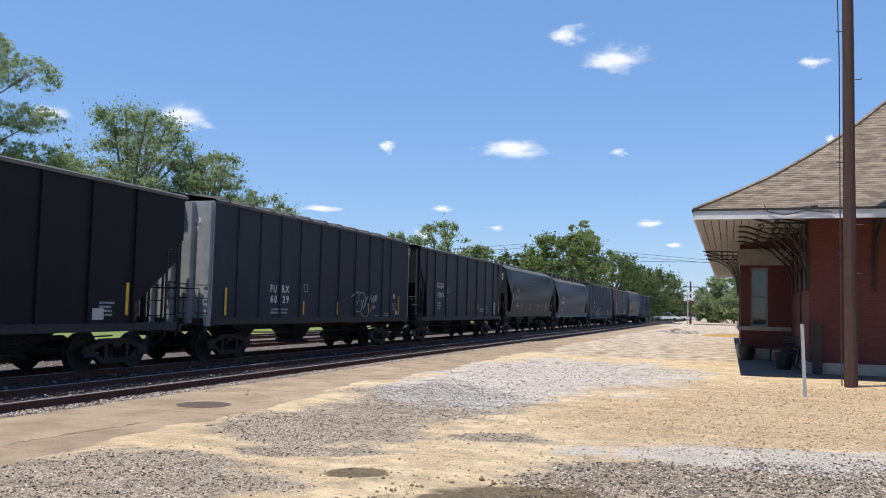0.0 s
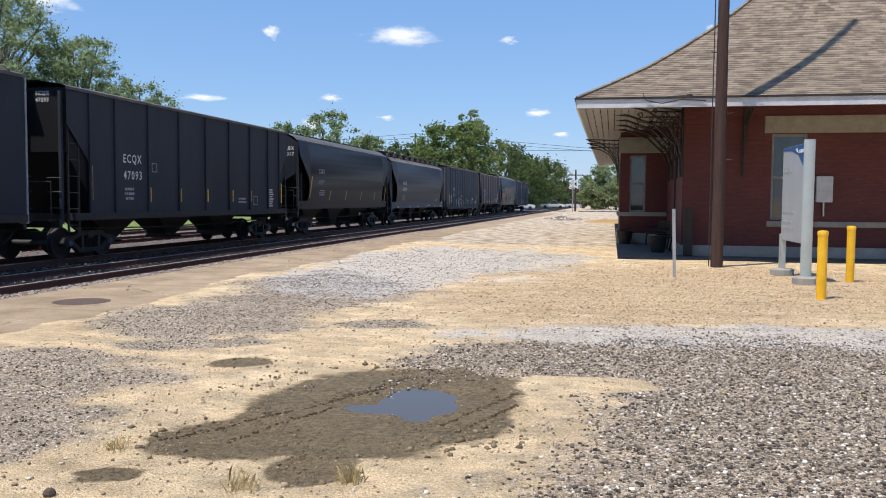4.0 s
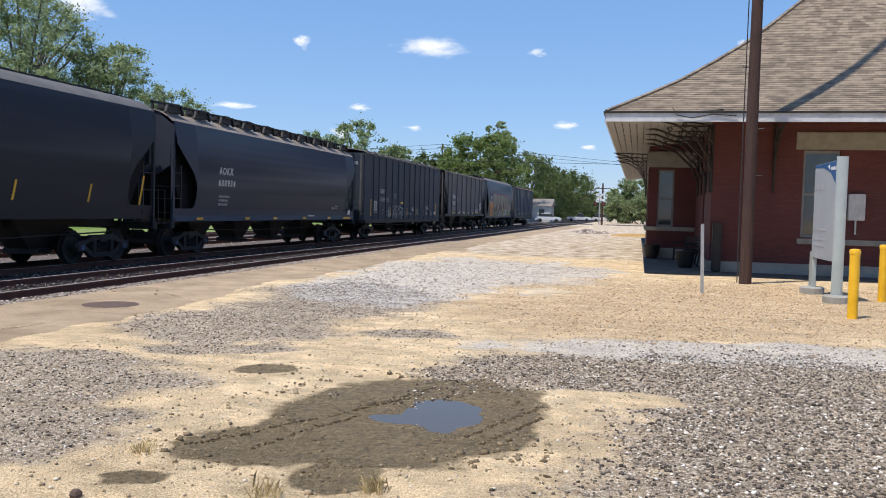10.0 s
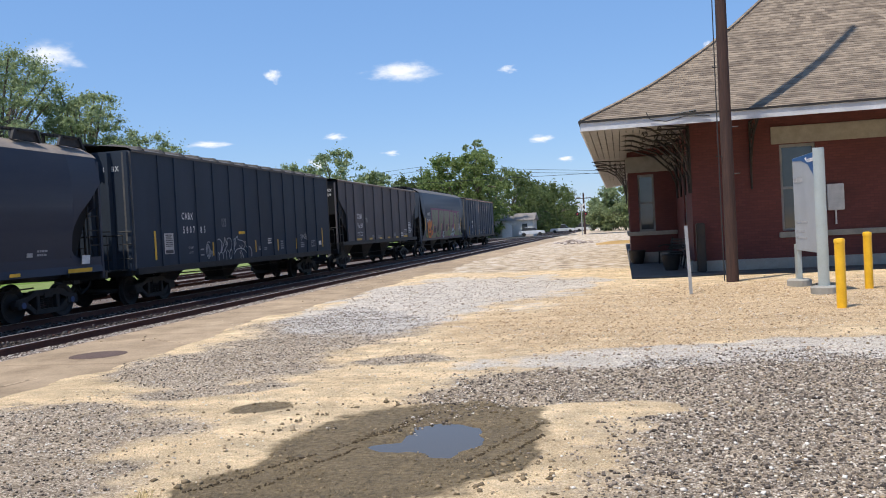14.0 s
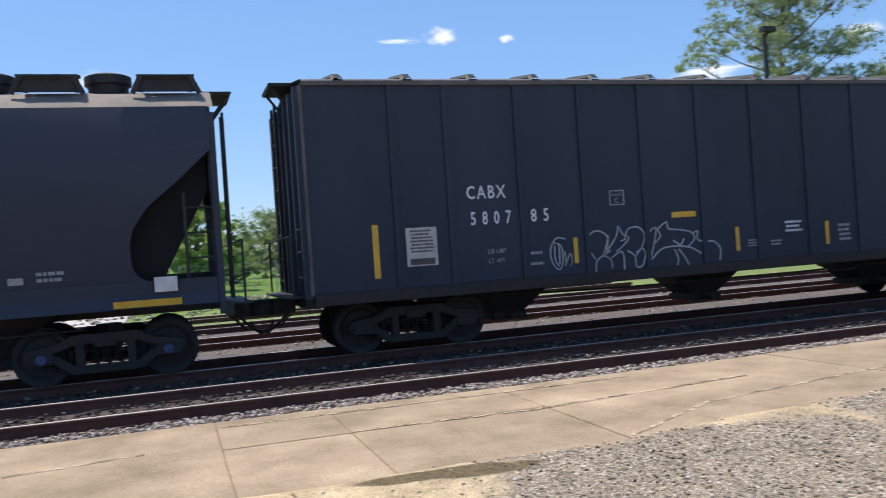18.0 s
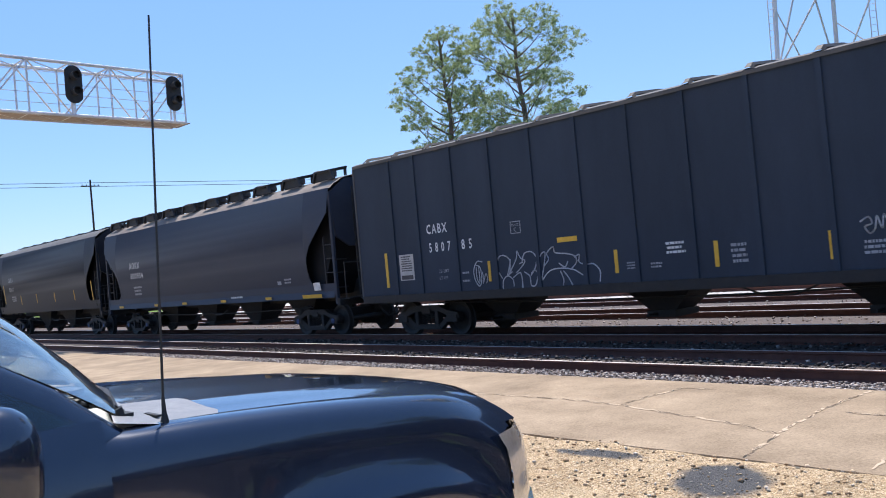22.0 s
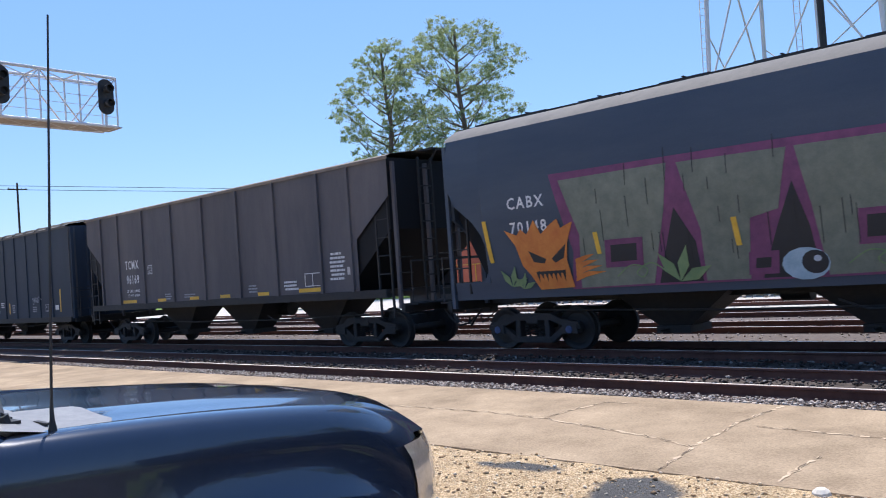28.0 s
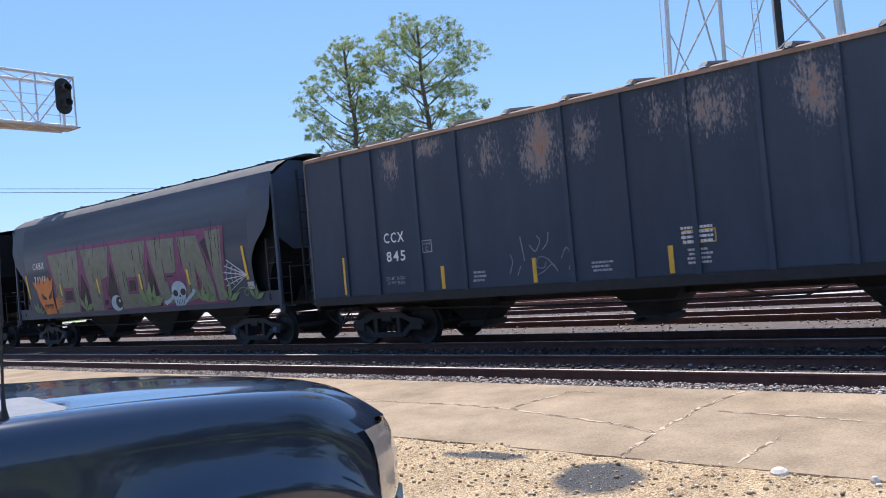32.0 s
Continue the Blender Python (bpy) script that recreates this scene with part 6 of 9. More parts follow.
def leaves(rng, centers, radii, per, size, aspect=0.55):
    """Small leaf clumps round the given centres: pairs of crossed blades."""
    n = int(sum(per))
    c = np.repeat(centers, per, axis=0)
    rad = np.repeat(radii, per, axis=0)
    d = rng.normal(0, 1, (n, 3))
    d /= np.linalg.norm(d, axis=1)[:, None]
    p = c + d * rad * np.minimum(2.4, np.abs(rng.normal(0, 0.8, n)))[:, None]
    a, b = rng.normal(0, 1, (n, 3)), rng.normal(0, 1, (n, 3))
    a /= np.linalg.norm(a, axis=1)[:, None]
    b -= a * (a * b).sum(1)[:, None]
    b /= np.linalg.norm(b, axis=1)[:, None]
    s = size * rng.uniform(0.6, 1.4, n)[:, None]
    a, b = a * s, b * s * aspect
    v = np.stack([p - a, p + b, p + a, p - b], 1).reshape(-1, 3)
    return v, np.arange(4 * n).reshape(-1, 4)


def leaf_object(name, v, f, material, parent, label=""):
    me = bpy.data.meshes.new(name)
    me.vertices.add(len(v))
    me.vertices.foreach_set("co", v.ravel())
    me.loops.add(f.size)
    me.loops.foreach_set("vertex_index", f.ravel())
    me.polygons.add(len(f))
    me.polygons.foreach_set("loop_start", np.arange(0, f.size, 4))
    me.update()
    me.materials.append(material)
    o = new(name, me)
    o.parent = parent
    return tagged(o, label)


def tree(x, y, h, spread, seed, label, material, clumps=60, leafn=220, size=0.22, crown=(0.3, 1.0), lean=0.0, flat=0.75, name="tree"):
    """A broadleaf tree: tapered trunk, limbs that fork, a crown of many leaf clumps with gaps."""
    r = random.Random(seed)
    rng = np.random.default_rng(seed)
    t = thing(name, label, "tree", Matrix.Translation((x, y, -0.1)))
    g = Geo()
    top = h * 0.55
    g.pipe([(0, 0, 0), (lean * 0.3 + 0.1, 0, top * 0.4), (lean * 0.7, 0.1, top * 0.8), (lean, 0, top)], 0.035 * h * 0.6, 8, 0.012 * h)
    cs, rad = [], []
    clumps, leafn = int(clumps * 2.4), int(leafn * 0.55)
    for k in range(clumps):
        a, q = r.uniform(0, 6.283), math.sqrt(r.uniform(0, 1))
        zt = r.uniform(*crown)
        prof = math.sin(math.pi * min(1, max(0.08, (zt - crown[0] + 0.12) / (crown[1] - crown[0] + 0.2)))) ** 0.6
        c = Vector((lean + spread * q * prof * math.cos(a), spread * q * prof * math.sin(a), h * zt - 0.05 * h))
        cs.append(c)
        rr = spread * r.uniform(0.07, 0.19)
        rad.append((rr, rr, rr * flat))
        if k % 6 == 0:
            b = Vector((lean * 0.8, 0, top * r.uniform(0.55, 1.0)))
            g.pipe([b, b.lerp(c, 0.5) + Vector((0, 0, 0.04 * h)), c], 0.009 * h, 5, 0.003 * h)
    g.ob("trunk", M_BARK, t)
    v, f = leaves(rng, np.array([tuple(c) for c in cs]), np.array(rad), np.array([int(leafn * r.uniform(0.6, 1.3)) for _ in cs]), size)
    leaf_object("crown", v, f, material, t)
    return t


def pine(x, y, h, spread, seed, label, bare=0.35, pads=26, pad=0.24, dome=False, lean=0.0, size=0.15, tufts=11):
    """A tall pine: bare lower trunk, rising limbs that fork into twigs, rounded pads of needle tufts with sky between."""
    r = random.Random(seed)
    rng = np.random.default_rng(seed)
    t = thing("pine_tree", label, "tree", Matrix.Translation((x, y, -0.1)))
    g = Geo()
    pts = [(lean * k * k / 64 + 0.012 * h * math.sin(k + seed), 0.01 * h * math.sin(1.7 * k + seed), h * 0.95 * k / 10) for k in range(11)]
    g.pipe(pts, 0.016 * h, 8, 0.004 * h)

    def on_trunk(z):
        i = min(9, max(0, int(z / (0.095 * h))))
        return Vector(pts[i]).lerp(Vector(pts[i + 1]), min(1.0, max(0.0, z / (0.095 * h) - i)))
    cs, rad = [], []
    turn = r.uniform(0, 6.28)
    for k in range(pads):
        f = (k + r.uniform(0, 0.9)) / pads
        if dome:
            prof = 1.02 - 0.7 * f**2.2
        else:
            prof = math.sqrt(max(0.06, 1 - ((f - 0.42) / 0.66) ** 2))
        turn += 2.4 + r.uniform(-0.5, 0.5)
        q = spread * max(0.0, prof - pad * 0.6) * (r.uniform(0.5, 1.0) if k % 4 else r.uniform(0.1, 0.4))
        z = h * (bare + (0.95 - bare) * f)
        foot = on_trunk(max(h * bare * 0.8, z - 0.42 * q - 0.03 * h))
        axis = on_trunk(z)
        c = Vector((axis.x + q * math.cos(turn), axis.y + q * math.sin(turn), z))
        m = foot.lerp(c, 0.55) - Vector((0, 0, 0.06 * q))
        g.pipe([foot, foot.lerp(m, 0.5) - Vector((0, 0, 0.02 * q)), m, c], (0.0055 if dome else 0.0034) * h, 5, 0.0008 * h)
        pr = spread * pad * r.uniform(0.75, 1.2)
        for j in range(int(tufts * (pr / (spread * pad)) ** 2)):
            d = Vector((r.gauss(0, 1), r.gauss(0, 1), abs(r.gauss(0, 1)) - 0.35)).normalized() * r.uniform(0.35, 1.0) ** 0.4
            e = c + Vector((d.x * pr, d.y * pr, (d.z * 0.62 - 0.1) * pr))
            cs.append(e)
            rr = pr * r.uniform(0.13, 0.21)
            rad.append((rr, rr, rr * 0.75))
            if j % 6 == 0:
                g.pipe([m.lerp(c, r.uniform(0.2, 0.9)), e], 0.0007 * h, 4, 0.0004 * h)
    g.ob("trunk", M_BARK, t)
    v, f = leaves(rng, np.array([tuple(c) for c in cs]), np.array(rad), np.array([r.randint(30, 54) for _ in cs]), size, 0.2)
    leaf_object("crown", v, f, M_NEEDLE, t)
    return t

# ---- trees behind the tracks and down the line ----
pine(-57.5, 50.0, 24.6, 9.8, 11, "broad old pine with level limbs behind the tracks", 0.45, 29, 0.22, True, size=0.14, tufts=62)
tree(-51.5, 62.5, 19.5, 7.0, 12, "dense oak behind the tracks", M_LEAF, 100, 430, 0.11, (0.25, 1.0))
tree(-46.0, 66.5, 16.5, 5.5, 13, "leafy oak behind the tracks", M_LEAF, 86, 390, 0.11, (0.25, 1.0))
tree(-42.0, 70.5, 12.5, 4.5, 14, "small oak behind the tracks", M_LEAF, 64, 330, 0.11, (0.2, 1.0))
tree(-59, 60, 15, 6.5, 15, "oak in the second row of trees", M_LEAF_DARK, 50, 480, 0.18)
tree(-66, 40, 11.5, 6.0, 16, "low oak beside the pine", M_LEAF_DARK, 45, 420, 0.18)
far = [(-63, 158, 17, 7, M_LEAF), (-52.5, 151, 18.5, 7, M_LEAF), (-45, 153, 14, 6, M_LEAF), (-40, 165, 13.5, 7, M_LEAF_DARK), (-29, 147, 15.5, 6.5, M_LEAF_MID), (-24.5, 150, 16, 6.5, M_LEAF_MID), (-34, 155, 12, 6, M_LEAF_MID),
       (-26, 172, 15, 8, M_LEAF_DARK), (-23, 185, 14.5, 8, M_LEAF_DARK), (-20, 205, 13.5, 8, M_LEAF_DARK), (-18, 228, 12.5, 9, M_LEAF_DARK), (-22, 250, 12, 9, M_LEAF_DARK), (-19, 290, 8.5, 7, M_LEAF_DARK), (-21, 330, 9, 9, M_LEAF_DARK),
       (1.0, 168, 9.5, 6.5, M_LEAF), (-3.2, 172, 7.0, 4.5, M_LEAF), (6, 175, 10, 7, M_LEAF_DARK), (10, 165, 9, 6, M_LEAF), (-78, 165, 16, 9, M_LEAF_DARK), (-92, 150, 16, 9, M_LEAF_DARK), (-4, 330, 7, 8, M_LEAF_DARK), (4, 300, 8, 8, M_LEAF_DARK)]
for i, (x, y, h, s, m) in enumerate(far):
    tree(x, y, h, s, 200 + i, "bright green tree down the line" if m is M_LEAF_MID else "green tree far down the line", m, 52, 190, 0.25, (0.12, 1.0))
pine(-26.5, 158, 19.5, 4.0, 31, "thin-topped tree standing over the green crowns", 0.6, 14, 0.3, size=0.3)
for i, (x, y, h, s, m) in enumerate(((-112, 26, 10, 8, M_LEAF_DARK), (-62, 2.0, 7.4, 3.2, M_LEAF_LIME), (-55, -12.5, 8.0, 4.0, M_LEAF_LIME), (-72, -16, 6, 5, M_LEAF_LIME), (-62, -24, 10, 6, M_LEAF), (-66, -34, 9, 7, M_LEAF_DARK), (-52, -60, 8, 6, M_LEAF), (-80, -30, 10, 8, M_LEAF_DARK), (-105, 14, 8, 7, M_LEAF), (-40, -92, 7, 7, M_LEAF_DARK))):
    tree(x, y, h, s, 300 + i, "bright lime-green tree behind the sheds" if m is M_LEAF_LIME else "green tree beyond the sidings", m, 42, 150 if m is M_LEAF_LIME else 300, 0.24 if m is M_LEAF_LIME else 0.2, (0.15, 1.0))
pine(-52.5, -54.5, 23.6, 6.0, 41, "tall slim pine tree beyond the tracks", 0.4, 50, 0.23, lean=0.4, size=0.12, tufts=28)
pine(-56.6, -49.6, 25.0, 8.0, 42, "tall full pine tree beyond the tracks", 0.36, 56, 0.21, size=0.12, tufts=38)

# low bushes closing the far side of the sidings
rngb = np.random.default_rng(77)
cx = np.stack([rngb.uniform(-110, -70, 160), rngb.uniform(-140, 150, 160), rngb.uniform(0.8, 3.5, 160)], 1)
v, f = leaves(rngb, cx, np.stack([rngb.uniform(2, 5, 160)] * 2 + [rngb.uniform(1.2, 2.6, 160)], 1), np.array([150] * 160), 0.5)
tagged(leaf_object("shrubbery", v, f, M_LEAF_DARK, None), "dark shrubs closing the distance", "shrubs", kind="stuff")
cx = np.stack([rngb.uniform(-130, 160, 220), rngb.uniform(340, 420, 220), rngb.uniform(0.5, 5.0, 220)], 1)
v, f = leaves(rngb, cx, np.stack([rngb.uniform(4, 8, 220)] * 2 + [rngb.uniform(2, 3.5, 220)], 1), np.array([90] * 220), 0.9)
tagged(leaf_object("woods", v, f, M_LEAF_DARK, None), "far woods at the end of the line", "woods", kind="stuff")

# unseen low trees opposite the train, added to darken the pickup's reflections
cx = np.stack([rngb.uniform(38, 60, 170), rngb.uniform(-120, 18, 170), rngb.uniform(1.0, 7.5, 170)], 1)
v, f = leaves(rngb, cx, np.stack([rngb.uniform(2, 4.5, 170)] * 2 + [rngb.uniform(1.5, 3, 170)], 1), np.array([150] * 170), 0.5)
tagged(leaf_object("woods", v, f, M_LEAF_DARK, None), "unseen belt of low trees beyond the lot, for reflections", "woods", kind="stuff")

# ---- lamp pole by the pine, wires and poles ----
lp = thing("flood_lamp_pole", "dark pole with a flood lamp behind the train", "lamp", pose(-46.1, 38.6, -0.1))
Geo().pipe([(0, 0, 0), (0, 0, 14.6)], 0.2, 8, 0.15).ob("pole", M_IRON, lp)
g = Geo().box(0.1, -0.5, 14.62, 0.6, 0.5, 14.95)
g.beam((0, 0, 14.2), (0.4, 0, 14.6), 0.1)
g.ob("lamp_head", M_IRON, lp)


def power_pole(x, y, h, label):
    p = thing("power_pole", label, "pole", pose(x, y, -0.1), "power poles")
    Geo().pipe([(0, 0, 0), (0, 0, h)], 0.17, 8, 0.12).ob("pole", M_POLE, p)
    Geo().box(-1.2, -0.06, h - 0.9, 1.2, 0.06, h - 0.78).ob("crossarm", M_POLE, p)
    for k in (-1.05, -0.5, 0.5, 1.05):
        Geo().lathe([(0.05, 0), (0.07, 0.08), (0.04, 0.16)], 8, Matrix.Translation((k, 0, h - 0.78))).ob("insulator", M_GALV, p)


power_pole(-45.8, 194.7, 17.5, "wooden power pole far behind the trees")
power_pole(-41.5, -112.8, 17.2, "wooden power pole with crossarm far off")
power_pole(-5.4, 133, 6.6, "short wooden pole at the crossing")
wires = Geo()
for z in (0.0, 0.5):
    wires.pipe([(-160, 170, 13.5 + z), (-90, 182, 12.6 + z), (-45.8, 194.7, 16.3 + z * 2), (10, 205, 12.4 + z), (80, 220, 13.5 + z)], 0.05, 4)
    wires.pipe([(-150, -100, 16 + z), (-41.5, -112.8, 16.2 + z), (40, -122, 16 + z)], 0.04, 4)
wires.pipe([(-120, 128, 11.5), (-60, 132, 9.9), (0, 136, 9.6), (60, 140, 11)], 0.04, 4)
tagged(wires.ob("power_lines", M_WIRE), "thin power lines across the distance", "wires", kind="structure")

# ---- level crossing ----
M_RED = mat("signal_red", (0.3, 0.02, 0.02), (0.4, 0.03, 0.03), 4, 0.4)
xs = thing("crossing_signal", "level crossing signal mast with paired red lamps", "signal", pose(-5.5, 126, -0.05))
Geo().pipe([(0, 0, 0), (0, 0, 4.6)], 0.08, 8).ob("mast", M_GALV, xs)
Geo().box(-0.75, -0.03, 3.15, 0.75, 0.03, 3.25).ob("crossarm", M_IRON, xs)
for s in (-0.6, 0.6):
    Geo().lathe([(0.3, -0.02), (0.3, 0.02)], 16, pose(s, -0.05, 3.2, 90, 0, 0)).ob("backboard", M_IRON, xs)
    Geo().lathe([(0.12, -0.04), (0.1, 0.05)], 12, pose(s, -0.12, 3.2, 90, 0, 0)).ob("lamp", M_RED, xs, "red lamp lens")
for a in (45, -45):
    g = Geo().box(-0.75, -0.02, -0.1, 0.75, 0.02, 0.1)
    o = g.ob("crossbuck", M_WHITE, xs)
    o.matrix_basis = pose(0, -0.06, 4.2, 0, a, 0)
g = Geo().box(-0.9, -0.6, 0, 0.9, 0.6, 2.2)
g.prism([(-1.0, 2.2), (1.0, 2.2), (0, 2.45)], 1, -0.65, 0.65)
o = tagged(g.ob("relay_cabinet", M_GALV), "grey relay cabinet beside the crossing", "cabinet")
o.location = (-19.9, 150, -0.05)
M_ROAD = mat("asphalt", (0.045, 0.045, 0.046), (0.075, 0.074, 0.072), 4, 0.9, 0, 0.3)
tagged(Geo().box(-200, 134, -0.2, 200, 143, -0.015).ob("road", M_ROAD), "asphalt road over the level crossing", "road", kind="structure")
M_HOUSE = mat("house_siding", (0.5, 0.48, 0.45), (0.62, 0.6, 0.57), 2, 0.8)
M_HROOF = mat("house_roof", (0.16, 0.14, 0.13), (0.24, 0.22, 0.2), 3, 0.9)
M_DARKWIN = mat("far_window", (0.03, 0.035, 0.04), (0.06, 0.065, 0.07), 3, 0.15)


def house(x, y, w, d, h, rh, label, wall=None, roof=None, turn=0, eave=0.4, windows=3):
    b = thing("small_building", label, "building", pose(x, y, -0.05, 0, 0, turn))
    Geo().box(-w / 2, -d / 2, 0, w / 2, d / 2, h).ob("wall", wall or M_HOUSE, b)
    g = Geo().prism([(-d / 2 - eave, h), (d / 2 + eave, h), (0, h + rh)], 0, -w / 2 - eave, w / 2 + eave)
    g.ob("roof", roof or M_HROOF, b)
    for i in range(windows):
        xx = -w / 2 + w * (i + 0.5) / windows
        for s in (-1, 1):
            o = Geo().box(xx - 0.5, min(s * d / 2, s * (d / 2 + 0.04)), h * 0.35, xx + 0.5, max(s * d / 2, s * (d / 2 + 0.04)), h * 0.78).ob("window", M_DARKWIN, b)
    Geo().box(w / 2, -0.5, 0, w / 2 + 0.04, 0.5, 2.05).ob("door", M_PAINTW, b)
    return b


house(-20, 156, 9, 7, 3.0, 1.3, "low white house beyond the crossing")
house(-34, 172, 14, 8, 3.2, 1.4, "low pale building among the trees")
M_CARW = mat("car_white", (0.6, 0.61, 0.62), (0.68, 0.69, 0.7), 2, 0.25, 0, 0)
M_CARR = mat("car_silver", (0.3, 0.31, 0.33), (0.4, 0.41, 0.42), 2, 0.25, 0.4, 0)
M_TYRE = mat("tyre_rubber", (0.015, 0.015, 0.015), (0.03, 0.03, 0.03), 8, 0.85, 0, 0.2)


def parked_car(x, y, turn, paint, label, long=4.6, tall=1.5, pickup=False):
    c = thing("parked_car", label, "car", pose(x, y, 0, 0, 0, turn), "cars by the crossing")
    L = long / 2
    hull = [(-L, 0.35), (L, 0.35), (L, 0.75), (L * 0.93, 0.9), (L * 0.5, 0.98), (-L * 0.9, 0.98), (-L, 0.85)]
    Geo().prism(hull, 1, -0.88, 0.88).ob("body", paint, c, bevel=0.06)
    cab = [(L * 0.48, 0.97), (L * 0.2, tall), (-L * (0.1 if pickup else 0.55), tall), (-L * (0.2 if pickup else 0.85), 0.97)]
    Geo().prism(cab, 1, -0.78, 0.78).ob("cabin", M_DARKWIN, c, "dark glazed cabin", bevel=0.05)
    Geo().prism([(cab[1][0], tall - 0.03), (cab[2][0], tall - 0.03), (cab[2][0], tall + 0.04), (cab[1][0], tall + 0.04)], 1, -0.76, 0.76).ob("roof_panel", paint, c, bevel=0.02)
    for sx in (-0.62, 0.62):
        for sy in (-0.8, 0.8):
            w = Geo().lathe([(0.2, -0.11), (0.32, -0.1), (0.33, 0.0), (0.32, 0.1), (0.2, 0.11)], 18, pose(sx * L, sy, 0.33, 90, 0, 0)).ob("tyre", M_TYRE, c)
    for s in (-0.6, 0.6):
        Geo().box(L - 0.02, s - 0.16, 0.66, L + 0.02, s + 0.16, 0.8).ob("headlight", M_WHITE, c)


parked_car(-15.5, 150, 5, M_CARW, "white car waiting at the crossing")
parked_car(-12.5, 186, 0, M_CARW, "white pickup parked beyond the crossing", 5.4, 1.8, True)
parked_car(-7.6, 192, 0, M_CARW, "white van parked beyond the crossing", 5.0, 1.9)
parked_car(-1.6, 186, 100, M_CARR, "silver car parked past the station")
parked_car(1.9, 190, 95, M_CARW, "white car parked past the station")
parked_car(5.2, 188, 90, M_CARR, "grey car parked past the station")

# timber and spoil by the works past the station
M_TIMBER = mat("fresh_timber", (0.55, 0.36, 0.14), (0.68, 0.48, 0.22), 3, 0.7, 0, 0.1, 30, 0.1, 0.3, stretch=(0.3, 4, 4))
for k in range(5):
    t = Geo().box(-1.6, -0.06, 0, 1.9, 0.06, 0.12)
    o = tagged(t.ob("plank", M_TIMBER, bevel=0.008), "fresh yellow timber plank lying on the ground", "plank", "timber by the works")
    o.matrix_world = pose(-0.2 + 0.25 * k, 66 + 1.7 * k, -0.05, 0, 0, 4 * k - 6)
rngp = np.random.default_rng(91)
px, py = rngp.normal(-4.2, 0.8, 500), rngp.normal(76, 1.5, 500)
scatter("rubble", "heap of broken pale concrete", px, py, -0.05 + 0.3 * np.exp(-((px + 4.2) ** 2 / 0.7 + (py - 76) ** 2 / 2.5)) * rngp.uniform(0, 1, 500), rngp.uniform(0.06, 0.22, 500), M_BALLAST, 92)

# ---- signal gantry over the tracks ----
M_GSTEEL = mat("gantry_aluminium", (0.55, 0.55, 0.57), (0.7, 0.7, 0.71), 4, 0.45, 0.3, 0.05)
M_GWOOD = mat("gantry_walk_rust", (0.3, 0.24, 0.2), (0.46, 0.4, 0.35), 4, 0.8)
gan = thing("signal_gantry", "aluminium truss signal gantry reaching over the tracks", "signal gantry", pose(-15.0, -30.93, 0, 0, 0, 3.7))
TOPZ, BOTZ, GL = 9.9, 8.05, 30.0
for yy in (-0.55, 0.55):
    for z in (TOPZ, BOTZ):
        Geo().pipe([(0, yy, z), (GL, yy, z)], 0.06, 8).ob("chord", M_GSTEEL, gan)
k = 0
x = 0.0
while x < GL - 0.1:
    for yy in (-0.55, 0.55):
        Geo().pipe([(x, yy, BOTZ), (x, yy, TOPZ)], 0.035, 6).ob("truss_post", M_GSTEEL, gan)
        Geo().pipe([(x, yy, BOTZ if k % 2 else TOPZ), (x + 1.45, yy, TOPZ if k % 2 else BOTZ)], 0.03, 6).ob("truss_diagonal", M_GSTEEL, gan)
    for z in (TOPZ, BOTZ):
        Geo().pipe([(x, -0.55, z), (x, 0.55, z)], 0.03, 6).ob("truss_strut", M_GSTEEL, gan)
        Geo().pipe([(x, -0.55, z), (x + 1.45, 0.55, z)], 0.022, 5).ob("truss_brace", M_GSTEEL, gan)
    x += 1.45
    k += 1
Geo().box(-0.2, -0.5, BOTZ - 0.015, GL, 0.5, BOTZ + 0.02).ob("walkway", M_GWOOD, gan, "rusty grating walkway")
for z in (8.4, 8.75, 9.1, 9.5):
    Geo().pipe([(0, 0.6, z), (GL, 0.6, z)], 0.012, 4).ob("rail_wire", M_GSTEEL, gan)
for hx in (0.5, 4.3):
    h = Geo().prism([(0.31 * math.cos(t), 9.12 + 0.36 * (1 if math.sin(t) > 0 else -1) + 0.31 * math.sin(t)) for t in (2 * math.pi * q / 24 for q in range(24))], 1, 0.66, 0.72).ob("signal_head", M_IRON, gan, "black oval signal backboard", bevel=0.02)
    for z in (8.85, 9.4):
        Geo().lathe([(0.13, 0), (0.15, 0.12), (0.16, 0.32), (0.13, 0.32), (0.12, 0.12)], 14, pose(0, 0.72, z, -90, 0, 0)).ob("hood", M_IRON, h)
    h.location = (hx, 0, 0)
    for c in h.children:
        c.location.x = 0
    Geo().pipe([(hx, 0.62, BOTZ), (hx, 0.62, 9.0)], 0.05, 8).ob("bracket_post", M_GSTEEL, gan)
Geo().pipe([(GL - 1, 0, -0.2), (GL - 1, 0, TOPZ + 0.3)], 0.28, 14).ob("mast", M_GSTEEL, gan)

# ---- lattice tower ----
M_TOWER_W = mat("tower_white", (0.5, 0.5, 0.53), (0.68, 0.67, 0.68), 0.5, 0.6, 0, 0.05)
M_TOWER_R = mat("tower_red", (0.4, 0.08, 0.05), (0.52, 0.14, 0.09), 1, 0.6, 0, 0.05)
tw = thing("water_tower", "white and red lattice legs of a tall water tower", "tower", pose(-57.5, -19.8, 0, 0, 0, 8))
legs = []
